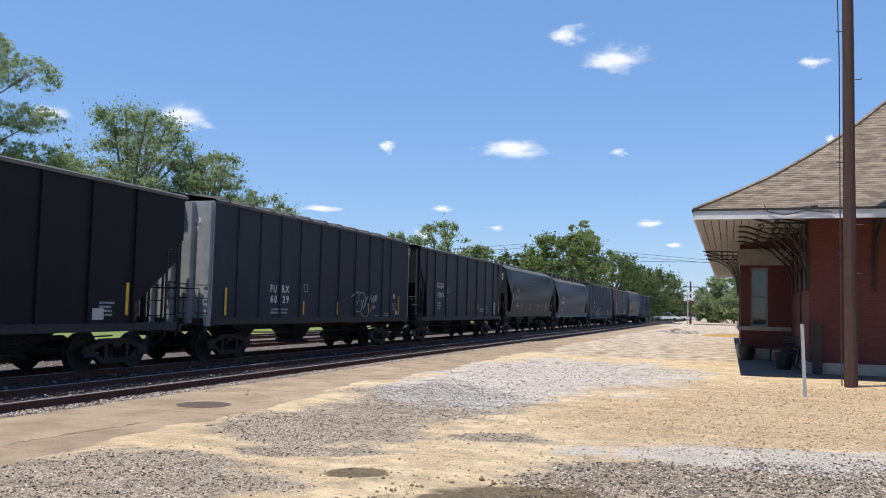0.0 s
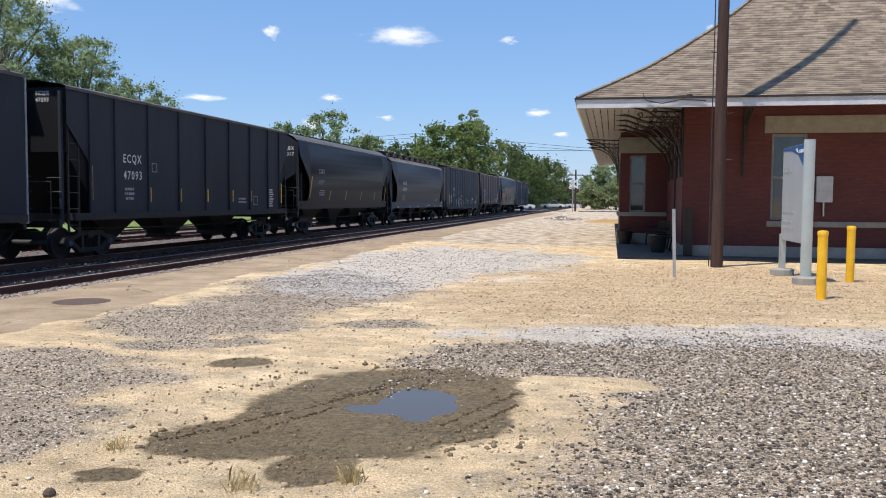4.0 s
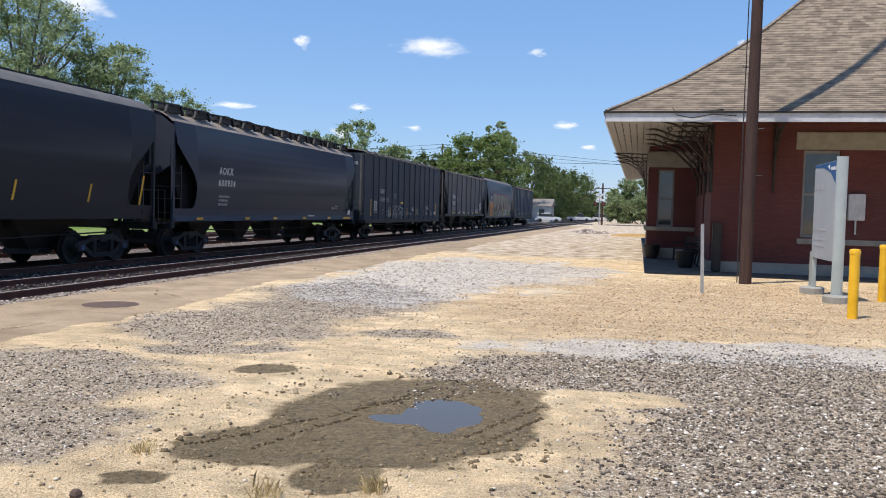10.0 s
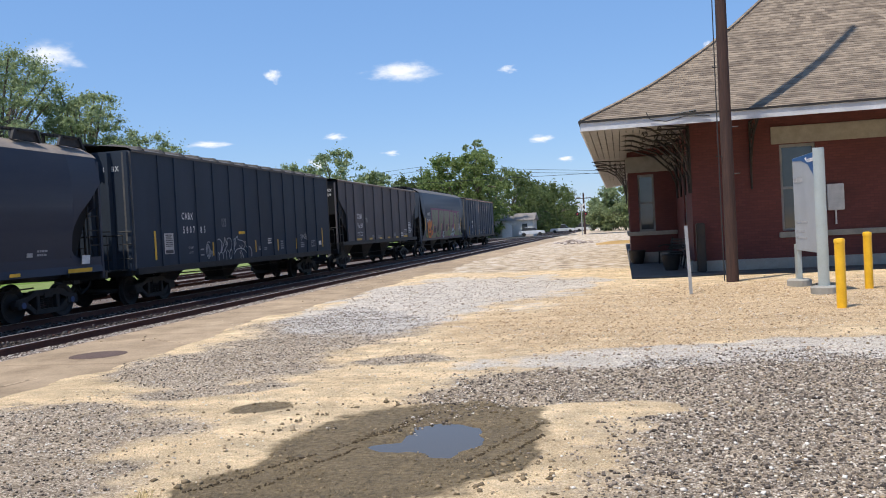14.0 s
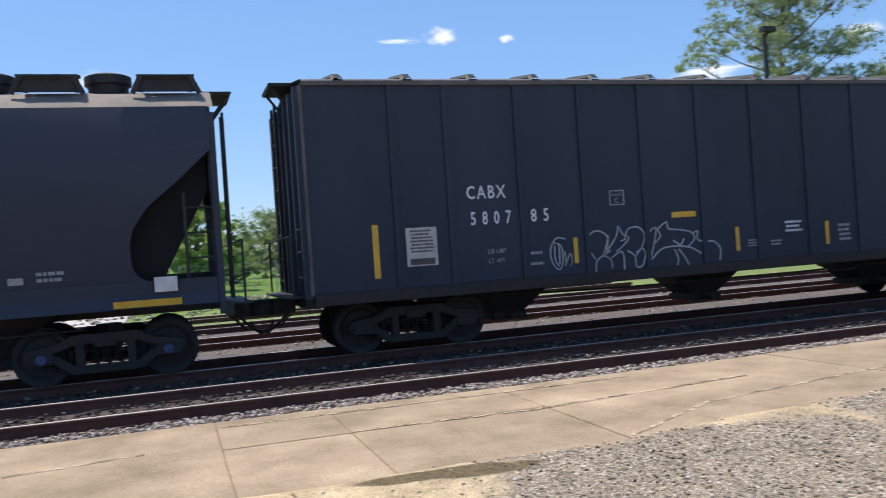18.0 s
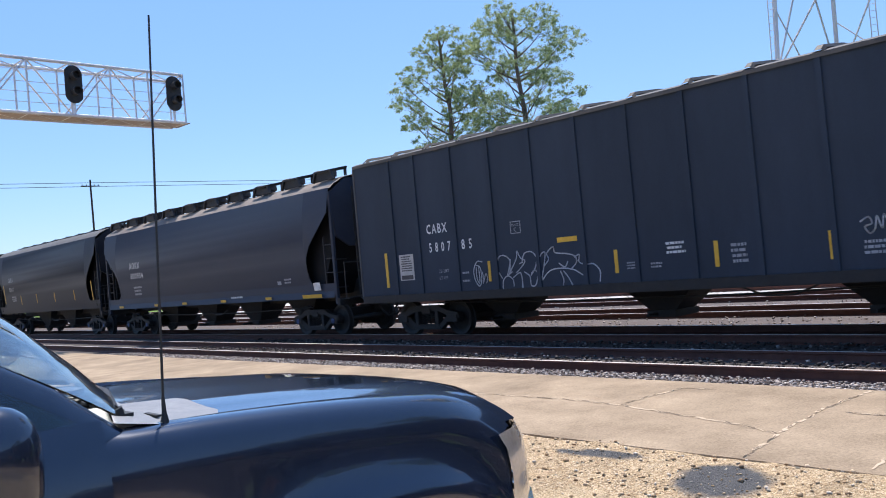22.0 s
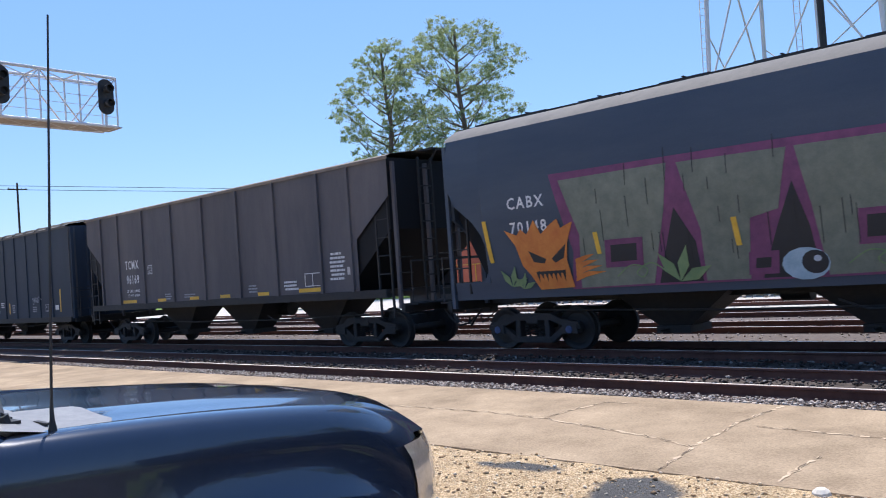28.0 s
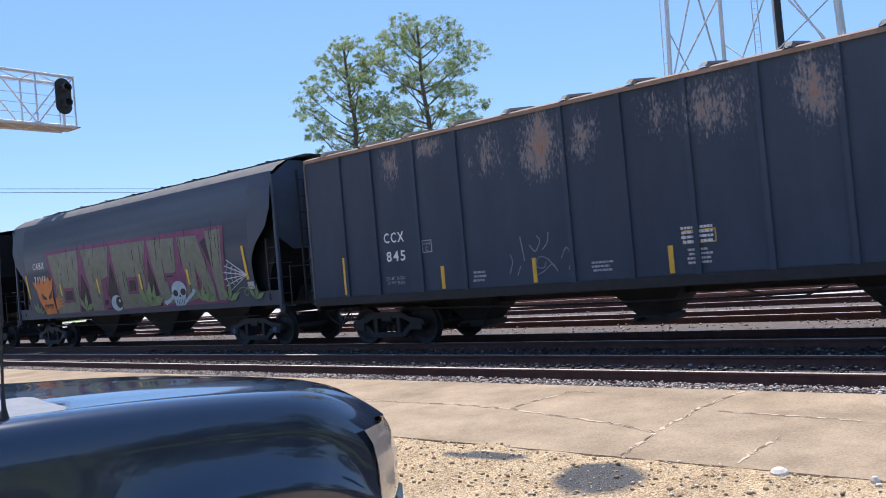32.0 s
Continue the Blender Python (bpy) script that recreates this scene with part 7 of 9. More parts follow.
for i, (lx, ly) in enumerate(((3.0, -5.2), (-4.5, -3.5), (-3.2, 4.6), (2.6, 5.0))):
    lo, hi = Vector((lx * 1.12, ly * 1.12, 0)), Vector((lx * 0.9, ly * 0.9, 34))
    legs.append((lo, hi))
    for z0, z1, m in ((0, 0.3, M_TOWER_R), (0.3, 1, M_TOWER_W)):
        Geo().pipe([lo.lerp(hi, z0), lo.lerp(hi, z1)], 0.15, 10).ob("leg", m, tw)
for q, m in ((0.0, M_TOWER_R), (0.19, M_TOWER_R), (0.36, M_TOWER_W), (0.6, M_TOWER_W), (0.85, M_TOWER_W)):
    nq = {0.0: 0.19, 0.19: 0.36, 0.36: 0.6, 0.6: 0.85, 0.85: 1.0}[q]
    for i in range(4):
        a, b = legs[i], legs[(i + 1) % 4]
        p0, p1, q0, q1 = a[0].lerp(a[1], q), a[0].lerp(a[1], nq), b[0].lerp(b[1], q), b[0].lerp(b[1], nq)
        g = Geo()
        mid = q1.lerp(p1, 0.5)
        if q > 0:
            g.pipe([p0, q0], 0.08, 6)
        g.pipe([p0, mid], 0.065, 6)
        g.pipe([q0, mid], 0.065, 6)
        g.pipe([p0.lerp(q0, 0.5), p0.lerp(p1, 0.5)], 0.05, 5)
        g.ob("brace", m, tw)
Geo().pipe([(0.2, 1.3, 0), (0.2, 1.3, 34)], 0.22, 12).ob("riser_pipe", M_IRON, tw, "dark riser pipe")
Geo().pipe([(-0.4, 1.0, 0), (-0.4, 1.0, 34)], 0.18, 10).ob("riser_pipe", M_TOWER_W, tw)
for lx, ly in ((3.35, -5.75), (0.0, -0.2)):
    g = Geo()
    for s in (-0.2, 0.2):
        g.pipe([(lx, ly + s, 1), (lx * 0.9, (ly + s) * 0.9, 33)], 0.035, 5)
    for k in range(70):
        z = 1 + k * 0.45
        w = 1 - 0.1 * z / 33
        g.pipe([(lx * w, (ly - 0.2) * w, z), (lx * w, (ly + 0.2) * w, z)], 0.02, 4)
    g.ob("ladder", M_TOWER_W, tw)
Geo().lathe([(0.5, 33), (4.5, 34), (7, 36.5), (7.4, 40), (7, 43), (4, 45.5), (0.3, 46.5)], 28).ob("tank", M_TOWER_W, tw, smooth=True)

# ---- things beyond the sidings ----
M_BROWN = mat("shed_block", (0.2, 0.15, 0.12), (0.28, 0.22, 0.18), 2, 0.85)
M_FLATROOF = mat("shed_roof", (0.1, 0.085, 0.075), (0.16, 0.14, 0.12), 3, 0.9)
house(-46.5, -6.5, 6, 7, 2.9, 0.25, "low brown block shed beyond the sidings", M_BROWN, M_FLATROOF, 90, 0.2, 1)
house(-50, -13.5, 5, 4, 2.6, 0.2, "pale service shed beyond the sidings", M_HOUSE, M_FLATROOF, 90, 0.2, 2)
house(-60, 30, 16, 9, 3.5, 1.2, "low brick building behind the trees", mat("red_house", (0.25, 0.09, 0.07), (0.33, 0.13, 0.1), 2, 0.8), M_HROOF, 90, 0.4, 4)
fence = thing("chain_fence", "chain-link fence beyond the sidings", "fence", pose(-41.5, -8, -0.1))
for k in range(15):
    Geo().pipe([(0, k * 1.5 - 5, 0), (0, k * 1.5 - 5, 1.8)], 0.03, 6).ob("post", M_GALV, fence)
g = Geo()
for z in (0.1, 0.5, 0.9, 1.3, 1.7):
    g.pipe([(0, -5, z), (0, 16, z)], 0.012, 4)
for k in range(70):
    g.pipe([(0, -5 + k * 0.3, 0.1), (0, -5 + k * 0.3, 1.75)], 0.006, 3)
g.ob("mesh_wires", M_GALV, fence)
M_ORANGE = mat("loco_orange", (0.42, 0.085, 0.04), (0.52, 0.13, 0.06), 2, 0.5, 0, 0.05, 30, 0.05, 0.4)
loco = thing("orange_locomotive", "orange red locomotive standing on a far siding", "locomotive", pose(-34.5, -26, -0.11))
Geo().prism([(-9, 1.0), (9, 1.0), (9, 2.6), (8.0, 2.7), (7.9, 4.3), (5.6, 4.4), (5.5, 3.9), (-9, 3.9)], 0, -1.4, 1.4).ob("hood", M_ORANGE, loco, bevel=0.06)
for k in range(9):
    Geo().box(1.4, -8.6 + k * 1.5, 1.5, 1.44, -7.5 + k * 1.5, 3.4).ob("hood_door", M_ORANGE, loco, bevel=0.02)
Geo().box(-1.6, -9.5, 0.8, 1.6, 9.5, 1.02).ob("frame", M_IRON, loco)
for yy in (6.0, 7.0):
    Geo().box(1.4, yy, 3.2, 1.42, yy + 0.7, 4.0).ob("cab_window", M_DARKWIN, loco)
for yy in (-6, 6):
    Geo().box(-1.3, yy - 1.9, 0.1, 1.3, yy + 1.9, 0.8).ob("bogie", M_IRON, loco, bevel=0.05)
g = Geo()
for k in range(12):
    g.pipe([(1.55, -9 + k * 1.6, 1.0), (1.55, -9 + k * 1.6, 2.1)], 0.025, 5)
g.pipe([(1.55, -9, 2.1), (1.55, 8.6, 2.1)], 0.025, 5)
g.ob("handrail", M_YELLOW, loco, "yellow handrail")
for k in range(5):
    Geo().box(1.44, -1.4 + k * 0.62, 2.2, 1.45, -1.0 + k * 0.62, 2.85).ob("painted_mark", M_YELLOW, loco, "yellow painted block mark")
for k in range(6):
    Geo().box(1.6, -8.5 + k * 3.1, 0.82, 1.61, -7.3 + k * 3.1, 1.0).ob("sill_mark", M_YELLOW, loco, "yellow sill stripe")
M_MACH = mat("machine_yellow", (0.5, 0.4, 0.02), (0.62, 0.5, 0.04), 2, 0.5)
for i, (mx, my, s) in enumerate(((-33.5, -13.5, 1.0), (-35, 8, 0.9), (-36, -46, 1.1))):
    mc = thing("track_machine", "yellow track maintenance machine on a far siding", "machine", pose(mx, my, -0.05))
    Geo().prism([(-2.2 * s, 0.5), (2.2 * s, 0.5), (2.2 * s, 1.1), (0.6, 1.3), (0.4, 2.3 * s), (-1.2, 2.3 * s), (-1.4, 1.3), (-2.2 * s, 1.2)], 0, -0.9, 0.9).ob("body", M_MACH, mc, bevel=0.04)
    Geo().box(0.9, -1.1, 1.35, 0.93, 0.3, 2.1).ob("window", M_DARKWIN, mc)
    for yy in (-1.4, 1.4):
        Geo().lathe([(0.4, -0.9), (0.4, 0.9)], 16, pose(0, yy, 0.4, 0, 90, 0)).ob("wheel", M_IRON, mc)
rngq = np.random.default_rng(95)
px, py = rngq.uniform(-44, -31, 2600), rngq.uniform(-34, 20, 2600)
scatter("gravel", "pale gravel yard beyond the sidings", px, py, np.full(2600, -0.12), rngq.uniform(0.04, 0.12, 2600), M_BALLAST, 96)
M_VERGE = mat("verge_grass", (0.09, 0.14, 0.025), (0.2, 0.24, 0.07), 2.5, 0.95, 0, 0.5, 30, 0.0, 0.5, grain=0.3)
tagged(Geo().box(-34.0, -1.5, -0.3, -25.2, 150, -0.155).ob("grass_verge", M_VERGE), "sunlit grass between the far sidings", "grass", kind="structure")
M_YARD = mat("yard_gravel", (0.36, 0.33, 0.3), (0.52, 0.49, 0.45), 5, 0.95, 0, 0.3)
tagged(Geo().box(-46, -70, -0.3, -25.0, -1.55, -0.15).ob("gravel_yard", M_YARD), "pale gravel yard beyond the sidings", "ground", kind="structure")

# ---- clouds ----
def cloud_material():
    m = bpy.data.materials.new("cloud")
    m.use_nodes = True
    n, l = m.node_tree.nodes, m.node_tree.links
    n.remove(n["Principled BSDF"])
    tc = n.new("ShaderNodeTexCoord")
    oi = n.new("ShaderNodeObjectInfo")
    ns = n.new("ShaderNodeTexNoise")
    ns.noise_dimensions = "4D"
    ns.inputs["Scale"].default_value, ns.inputs["Detail"].default_value, ns.inputs["Roughness"].default_value = 2.3, 8, 0.58
    l.new(tc.outputs["Object"], ns.inputs["Vector"])
    ml = n.new("ShaderNodeMath")
    ml.operation = "MULTIPLY"
    l.new(oi.outputs["Random"], ml.inputs[0])
    ml.inputs[1].default_value = 50
    l.new(ml.outputs[0], ns.inputs["W"])
    ln = n.new("ShaderNodeVectorMath")
    ln.operation = "LENGTH"
    l.new(tc.outputs["Object"], ln.inputs[0])
    fall = n.new("ShaderNodeMapRange")
    fall.inputs["From Min"].default_value, fall.inputs["From Max"].default_value = 0.1, 1.0
    fall.inputs["To Min"].default_value, fall.inputs["To Max"].default_value = 0.3, -0.55
    l.new(ln.outputs["Value"], fall.inputs[0])
    ad = n.new("ShaderNodeMath")
    l.new(ns.outputs["Fac"], ad.inputs[0])
    l.new(fall.outputs[0], ad.inputs[1])
    al = n.new("ShaderNodeMapRange")
    al.interpolation_type = "SMOOTHSTEP"
    al.inputs["From Min"].default_value, al.inputs["From Max"].default_value = 0.44, 0.9
    al.inputs["To Max"].default_value = 0.9
    l.new(ad.outputs[0], al.inputs[0])
    em = n.new("ShaderNodeEmission")
    em.inputs["Color"].default_value, em.inputs["Strength"].default_value = (0.93, 0.96, 1.0, 1), CLOUD_GLOW
    tp = n.new("ShaderNodeBsdfTransparent")
    mx = n.new("ShaderNodeMixShader")
    l.new(al.outputs[0], mx.inputs[0])
    l.new(tp.outputs[0], mx.inputs[1])
    l.new(em.outputs[0], mx.inputs[2])
    l.new(mx.outputs[0], n["Material Output"].inputs[0])
    return m


CLOUD_GLOW = 0.95
M_CLOUD = cloud_material()
cloud_me = Geo().grid([[(-1 + 0.25 * i, -1 + 0.25 * j, 0) for i in range(9)] for j in range(9)]).mesh("cloud", M_CLOUD)
CLOUDS = [(36.48, 12.01, 4.25, 1.85), (10.58, 18.42, 3.09, 1.47), (7.39, 16.78, 4.44, 2.12), (22.91, 10.9, 1.31, 0.93), (14.34, 10.97, 4.83, 1.54), (7.08, 10.71, 1.62, 0.58), (27.2, 6.58, 3.28, 0.58), (-5.11, 15.74, 1.93, 0.77), (44.42, 11.61, 2.90, 1.16), (18.96, 6.8, 1.62, 0.54), (20.25, 5.03, 1.54, 1.00), (15.19, 5.53, 1.39, 0.39), (5.0, 5.9, 1.93, 0.62), (3.46, 4.49, 1.39, 0.39), (-5.99, 10.98, 0.62, 0.62), (61.55, 17.52, 11.20, 1.93), (70.94, 14.29, 2.32, 1.31), (66.5, 13.79, 1.24, 0.62), (53.25, 10.19, 6.18, 1.08), (93.28, 12.03, 4.25, 1.39), (95.4, 6.22, 2.90, 1.00), (95.26, 8.41, 1.93, 1.16), (100.99, 15.1, 0.77, 0.39), (73.73, 14.11, 3.48, 0.54)]
for yaw, el, w, h in CLOUDS:
    a, b = radians(yaw), radians(el)
    p = Vector((-math.sin(a) * math.cos(b), math.cos(a) * math.cos(b), math.sin(b))) * 3000
    o = new("cloud", cloud_me)
    o.matrix_world = look(p, (0, 0, 1.6))
    o.scale = (3000 * radians(w) / 2 * 2.05, 3000 * radians(h) / 2 * 2.15, 200)
    tagged(o, "small white fair-weather cloud", "cloud", "fair-weather clouds", "structure")

# ---- the pickup beside the camera ----
M_NAVY = mat("pickup_paint", (0.012, 0.021, 0.043), (0.016, 0.026, 0.052), 3, 0.2, 0.25, 0.004, 200, 0.0, 0.1, coat=1.0, rvar=0.05)
M_PLASTIC = mat("black_plastic", (0.012, 0.012, 0.013), (0.02, 0.02, 0.021), 20, 0.55, 0, 0.1, 200, 0.0, 0.1)
M_COWL = mat("cowl_grey_plastic", (0.17, 0.175, 0.185), (0.25, 0.255, 0.265), 20, 0.5, 0, 0.08, 200, 0.0, 0.15)
M_TYRE = mat("tyre_rubber", (0.012, 0.012, 0.012), (0.022, 0.021, 0.02), 20, 0.85, 0, 0.2, 80, 0.0, 0.2)
M_CHROME = mat("bright_chrome", (0.6, 0.6, 0.62), (0.7, 0.7, 0.72), 8, 0.12, 1.0, 0.0, 80, 0.0, 0.1, rvar=0.05)
M_LENS = mat("headlamp_lens", (0.36, 0.3, 0.23), (0.5, 0.44, 0.37), 9, 0.18, 0, 0.02, 60, 0.0, 0.2, coat=1.0)
M_WINDOW = glass("tinted_window", (0.55, 0.62, 0.6), 0.01)
M_SEAT = mat("seat_cloth", (0.05, 0.05, 0.055), (0.08, 0.08, 0.085), 30, 0.9, 0, 0.2, 100)
TY = -3.4


def truck_top(u):
    """Height of the fender shoulder from the windscreen (0) to the nose (1)."""
    return 1.295 - 0.06 * u - 0.1 * u * u - 0.12 * max(0, (u - 0.72) / 0.28) ** 2.2


def nose_x(off):
    return -2.9 + 0.47 * min(1.0, abs(off)) ** 3


def hood_point(u, off):
    x0 = -1.04 - 0.16 * (1 - abs(off) ** 2)
    x = x0 + (nose_x(off) - x0) * u
    crown = 0.02 * (1 - (off / 0.8) ** 2) + 0.012 * math.exp(-((abs(off) - 0.5) / 0.1) ** 2)
    return (x, TY + off, truck_top(u) + crown * (1 - 0.35 * u) - 0.018)


def pickup():
    t = thing("pickup_truck", "dark navy pickup truck with clear headlamps parked on gravel", "truck", pose(0, 0, 0))
    offs = [-0.79, -0.72, -0.62, -0.52, -0.42, -0.3, -0.15, 0, 0.15, 0.3, 0.42, 0.52, 0.62, 0.72, 0.79]
    us = [i / 14 for i in range(13)] + [0.9, 0.94, 0.97, 0.99, 1.0]
    g = Geo().grid([[hood_point(u, o) for o in offs] for u in us])
    lip = [hood_point(1.0, o) for o in offs]
    g.grid([lip, [(x - 0.012, y, z - 0.025) for x, y, z in lip], [(x + 0.0, y, z - 0.06) for x, y, z in lip]])
    g.ob("hood", M_NAVY, t, smooth=True)
    for s in (1, -1):
        f = Geo()
        rows = []
        for i in range(31):
            u = i / 30
            x = -0.905 + (nose_x(1.0) + 0.905) * u
            top = truck_top(u)
            hood_x = hood_point(u, 0.8)[0]
            arch = 0.42
            d = (x + 1.86) / 0.5
            if abs(d) < 1:
                arch = max(arch, 0.4 + 0.36 * math.sqrt(1 - d * d))
            bulge = 0.035 * math.exp(-((x + 1.86) / 0.55) ** 4)
            pts = [(hood_x, 0.795, top - 0.015), (hood_x, 0.805, top - 0.003), ((hood_x + x) / 2, 0.86, top + 0.006), ((hood_x + 2 * x) / 3, 0.915, top + 0.001), (x, 0.945, top - 0.014), (x, 0.964, top - 0.045), (x, 0.972, top - 0.12), (x, 0.98, top - 0.23)]
            z1 = top - 0.23
            for k in range(1, 8):
                z = z1 + (arch - z1) * k / 7
                pts.append((x, 0.985 + 0.012 * math.sin(3 * k / 7) + bulge * min(1, k / 2), z))
            rows.append([(a, TY + s * b, c) for a, b, c in pts])
        f.grid(rows)
        f.ob("fender", M_NAVY, t, smooth=True)
        h = Geo()
        hl = []
        for a in (0.0, 0.25, 0.5, 0.75, 1.0):
            off = 0.985 - 0.25 * a
            x = nose_x(off) - 0.005 - 0.03 * math.sin(1.5 * a) + (0.05 if a == 0 else 0)
            hl.append([(x + 0.03, TY + s * off, 1.012 - 0.015 * a), (x - 0.01, TY + s * off, 0.95), (x - 0.03, TY + s * off, 0.85), (x - 0.03, TY + s * off, 0.72), (x, TY + s * off, 0.66)])
        h.grid(hl)
        h.ob("headlamp", M_LENS, t, "clear plastic headlamp lens", True)
        w = thing_wheel(t, -1.86, s)
        w2 = thing_wheel(t, 1.95, s)
        for nm, xa, xb in (("front_door", -0.9, 0.22), ("rear_door", 0.24, 1.25)):
            d = Geo()
            d.grid([[(x, TY + s * (0.93 + o), z) for o, z in ((0.0, 1.335), (0.03, 1.28), (0.055, 1.15), (0.06, 0.95), (0.058, 0.7), (0.03, 0.45))] for x in (xa, xa + (xb - xa) * 0.5, xb)])
            dr = d.ob(nm, M_NAVY, t, smooth=True, thick=0.03)
            q = Geo().pipe([(xb - 0.28, TY + s * 0.99, 1.1), (xb - 0.26, TY + s * 1.03, 1.1), (xb - 0.08, TY + s * 1.03, 1.1), (xb - 0.06, TY + s * 0.99, 1.1)], 0.016, 6)
            q.ob("door_handle", M_NAVY, dr, smooth=True)
        Geo().grid([[(x, TY + s * (0.998 + o), z) for o, z in ((-0.03, 1.27), (0.0, 1.1), (0.0, 0.9), (-0.005, 0.5))] for x in (-0.906, -0.896)]).ob("door_gap", M_PLASTIC, t)
        # pillars, windows
        Geo().grid([[(xx + dx * 0.9, TY + s * (yy + dy), zz + dz - 0.045) for dx, dy, dz in ((0.0, -0.06, 0.0), (-0.005, -0.035, 0.004), (0.012, -0.01, -0.004), (0.05, 0.008, -0.03), (0.1, 0.02, -0.075), (0.15, 0.024, -0.12))] for xx, yy, zz in ((-1.06, 0.9, 1.295), (-0.98, 0.9, 1.345), (-0.82, 0.885, 1.48), (-0.6, 0.855, 1.62), (-0.3, 0.79, 1.8), (-0.08, 0.74, 1.9))]).ob("windscreen_pillar", M_NAVY, t, smooth=True, thick=0.02)
        for x in (0.23, 1.27):
            Geo().beam((x, TY + s * 0.92, 1.32), (x + 0.02, TY + s * 0.75, 1.88), 0.07, 0.05).ob("door_pillar", M_NAVY, t, bevel=0.01)
        for xa, xb, xt in ((-0.86, 0.2, -0.06), (0.28, 1.23, 0.3)):
            o = Geo().add([(xa, TY + s * 0.915, 1.34), (xb, TY + s * 0.915, 1.34), (xb, TY + s * 0.75, 1.87), (xt, TY + s * 0.75, 1.87)], [(0, 1, 2, 3)]).ob("side_window", M_WINDOW, t, thick=0.004)
            o.visible_shadow = False
        mg = Geo()
        mg.grid([[(-0.545 + 0.14 * math.copysign(abs(math.cos(a) * math.cos(b)) ** 0.7, math.cos(a) * math.cos(b)), TY + s * 1.16 + 0.11 * math.copysign(abs(math.sin(a) * math.cos(b)) ** 0.7, math.sin(a) * math.cos(b)), 1.31 + 0.15 * math.copysign(abs(math.sin(b)) ** 0.7, math.sin(b))) for a in (2 * math.pi * q / 24 for q in range(25))] for b in (-1.57 + 3.14 * p / 12 for p in range(13))])
        mo = mg.ob("door_mirror", M_NAVY, t, smooth=True)
        Geo().beam((-0.56, TY + s * 0.95, 1.3), (-0.56, TY + s * 1.08, 1.32), 0.06, 0.09).ob("mirror_arm", M_PLASTIC, mo)
        Geo().box(1.28, min(TY + s * 0.93, TY + s * 0.99), 0.55, 3.0, max(TY + s * 0.93, TY + s * 0.99), 1.34).ob("bed_side", M_NAVY, t, bevel=0.03, smooth=True)
        wp = Geo().pipe([(-1.03, TY + s * 0.72, 1.34), (-1.12, TY + s * 0.42, 1.36), (-1.155, TY + s * 0.05, 1.37)], 0.012, 6)
        wp.pipe([(-1.03, TY + s * 0.72, 1.34), (-1.04, TY + s * 0.72, 1.31)], 0.022, 8)
        wp.ob("wiper", M_PLASTIC, t)
        Geo().grid([[(x, TY + s * o, z) for o, z in ((0.77, 1.284), (0.86, 1.288), (0.92, 1.272), (0.955, 1.235))] for x in (-1.1, -1.0, -0.86)]).ob("cowl_side", M_NAVY, t, smooth=True)
    # cowl panel between the hood and the glass
    def glass_x(o):
        return -0.97 - 0.17 * (1 - (o / 0.88) ** 2)
    g = Geo().grid([[(hood_point(0, o * 0.9)[0] - 0.01 + (glass_x(o) + 0.015 - hood_point(0, o * 0.9)[0]) * k / 5, TY + o, 1.292 + 0.014 * (1 - (o / 0.88) ** 2) + 0.03 * k / 5) for o in (-0.88, -0.6, -0.3, 0, 0.3, 0.6, 0.88)] for k in range(6)])
    cw = g.ob("cowl_panel", M_COWL, t, smooth=True)
    for k in range(14):
        o = -0.7 + k * 0.108
        Geo().box(-1.13 + 0.1 * o * o, TY + o - 0.03, 1.312, -1.1 + 0.1 * o * o, TY + o + 0.03, 1.322).ob("vent_slot", M_PLASTIC, cw)
    for s in (1, -1):
        c = Geo()
        rows = []
        for a, o0, o1 in ((-1.0, 0.42, 0.91), (-1.1, 0.38, 0.91), (-1.2, 0.36, 0.9), (-1.29, 0.38, 0.86), (-1.35, 0.44, 0.74)):
            row = []
            for q in range(5):
                o = o0 + (o1 - o0) * q / 4
                u = (-a - 1.05) / 1.7
                row.append((a, TY + s * o, truck_top(u) + 0.02 * max(0, 1 - (o / 0.8) ** 2) + 0.012 * math.exp(-((o - 0.5) / 0.1) ** 2) - 0.002))
            rows.append(row)
        c.grid(rows)
        cc = c.ob("cowl_corner", M_COWL, t, "grey plastic cowl corner", smooth=True, thick=0.012)
        Geo().box(-1.16, TY + s * 0.70 - 0.05, 1.296, -1.145, TY + s * 0.70 + 0.05, 1.302).ob("slot", M_PLASTIC, cc)
    def pane_point(o, k):
        bow = (1 - (o / 0.88) ** 2) * math.sin(math.pi * (k + 0.08) / 1.16)
        return (glass_x(o) + 0.97 * k - 0.06 * bow, TY + o * (1 - 0.17 * k), 1.345 + 0.56 * k**0.93 + 0.13 * bow)
    wind = Geo().grid([[pane_point(o, k / 10) for o in (-0.87, -0.78, -0.6, -0.4, -0.2, 0, 0.2, 0.4, 0.6, 0.78, 0.87)] for k in range(11)]).ob("windscreen", M_WINDOW, t, smooth=True, thick=0.005)
    wind.visible_shadow = False
    Geo().grid([[(x, TY + o, 1.9 + 0.05 * (1 - (o / 0.8) ** 2) - (0.03 if x in (-0.1, 1.35) else 0)) for o in (-0.76, -0.5, 0, 0.5, 0.76)] for x in (-0.1, 0.1, 0.6, 1.1, 1.35)]).ob("roof", M_NAVY, t, smooth=True, thick=0.03)
    Geo().box(1.24, TY - 0.93, 0.5, 1.3, TY + 0.93, 1.34).ob("cab_back", M_NAVY, t)
    Geo().box(1.28, TY - 0.95, 0.62, 3.0, TY + 0.95, 0.7).ob("bed_floor", M_PLASTIC, t)
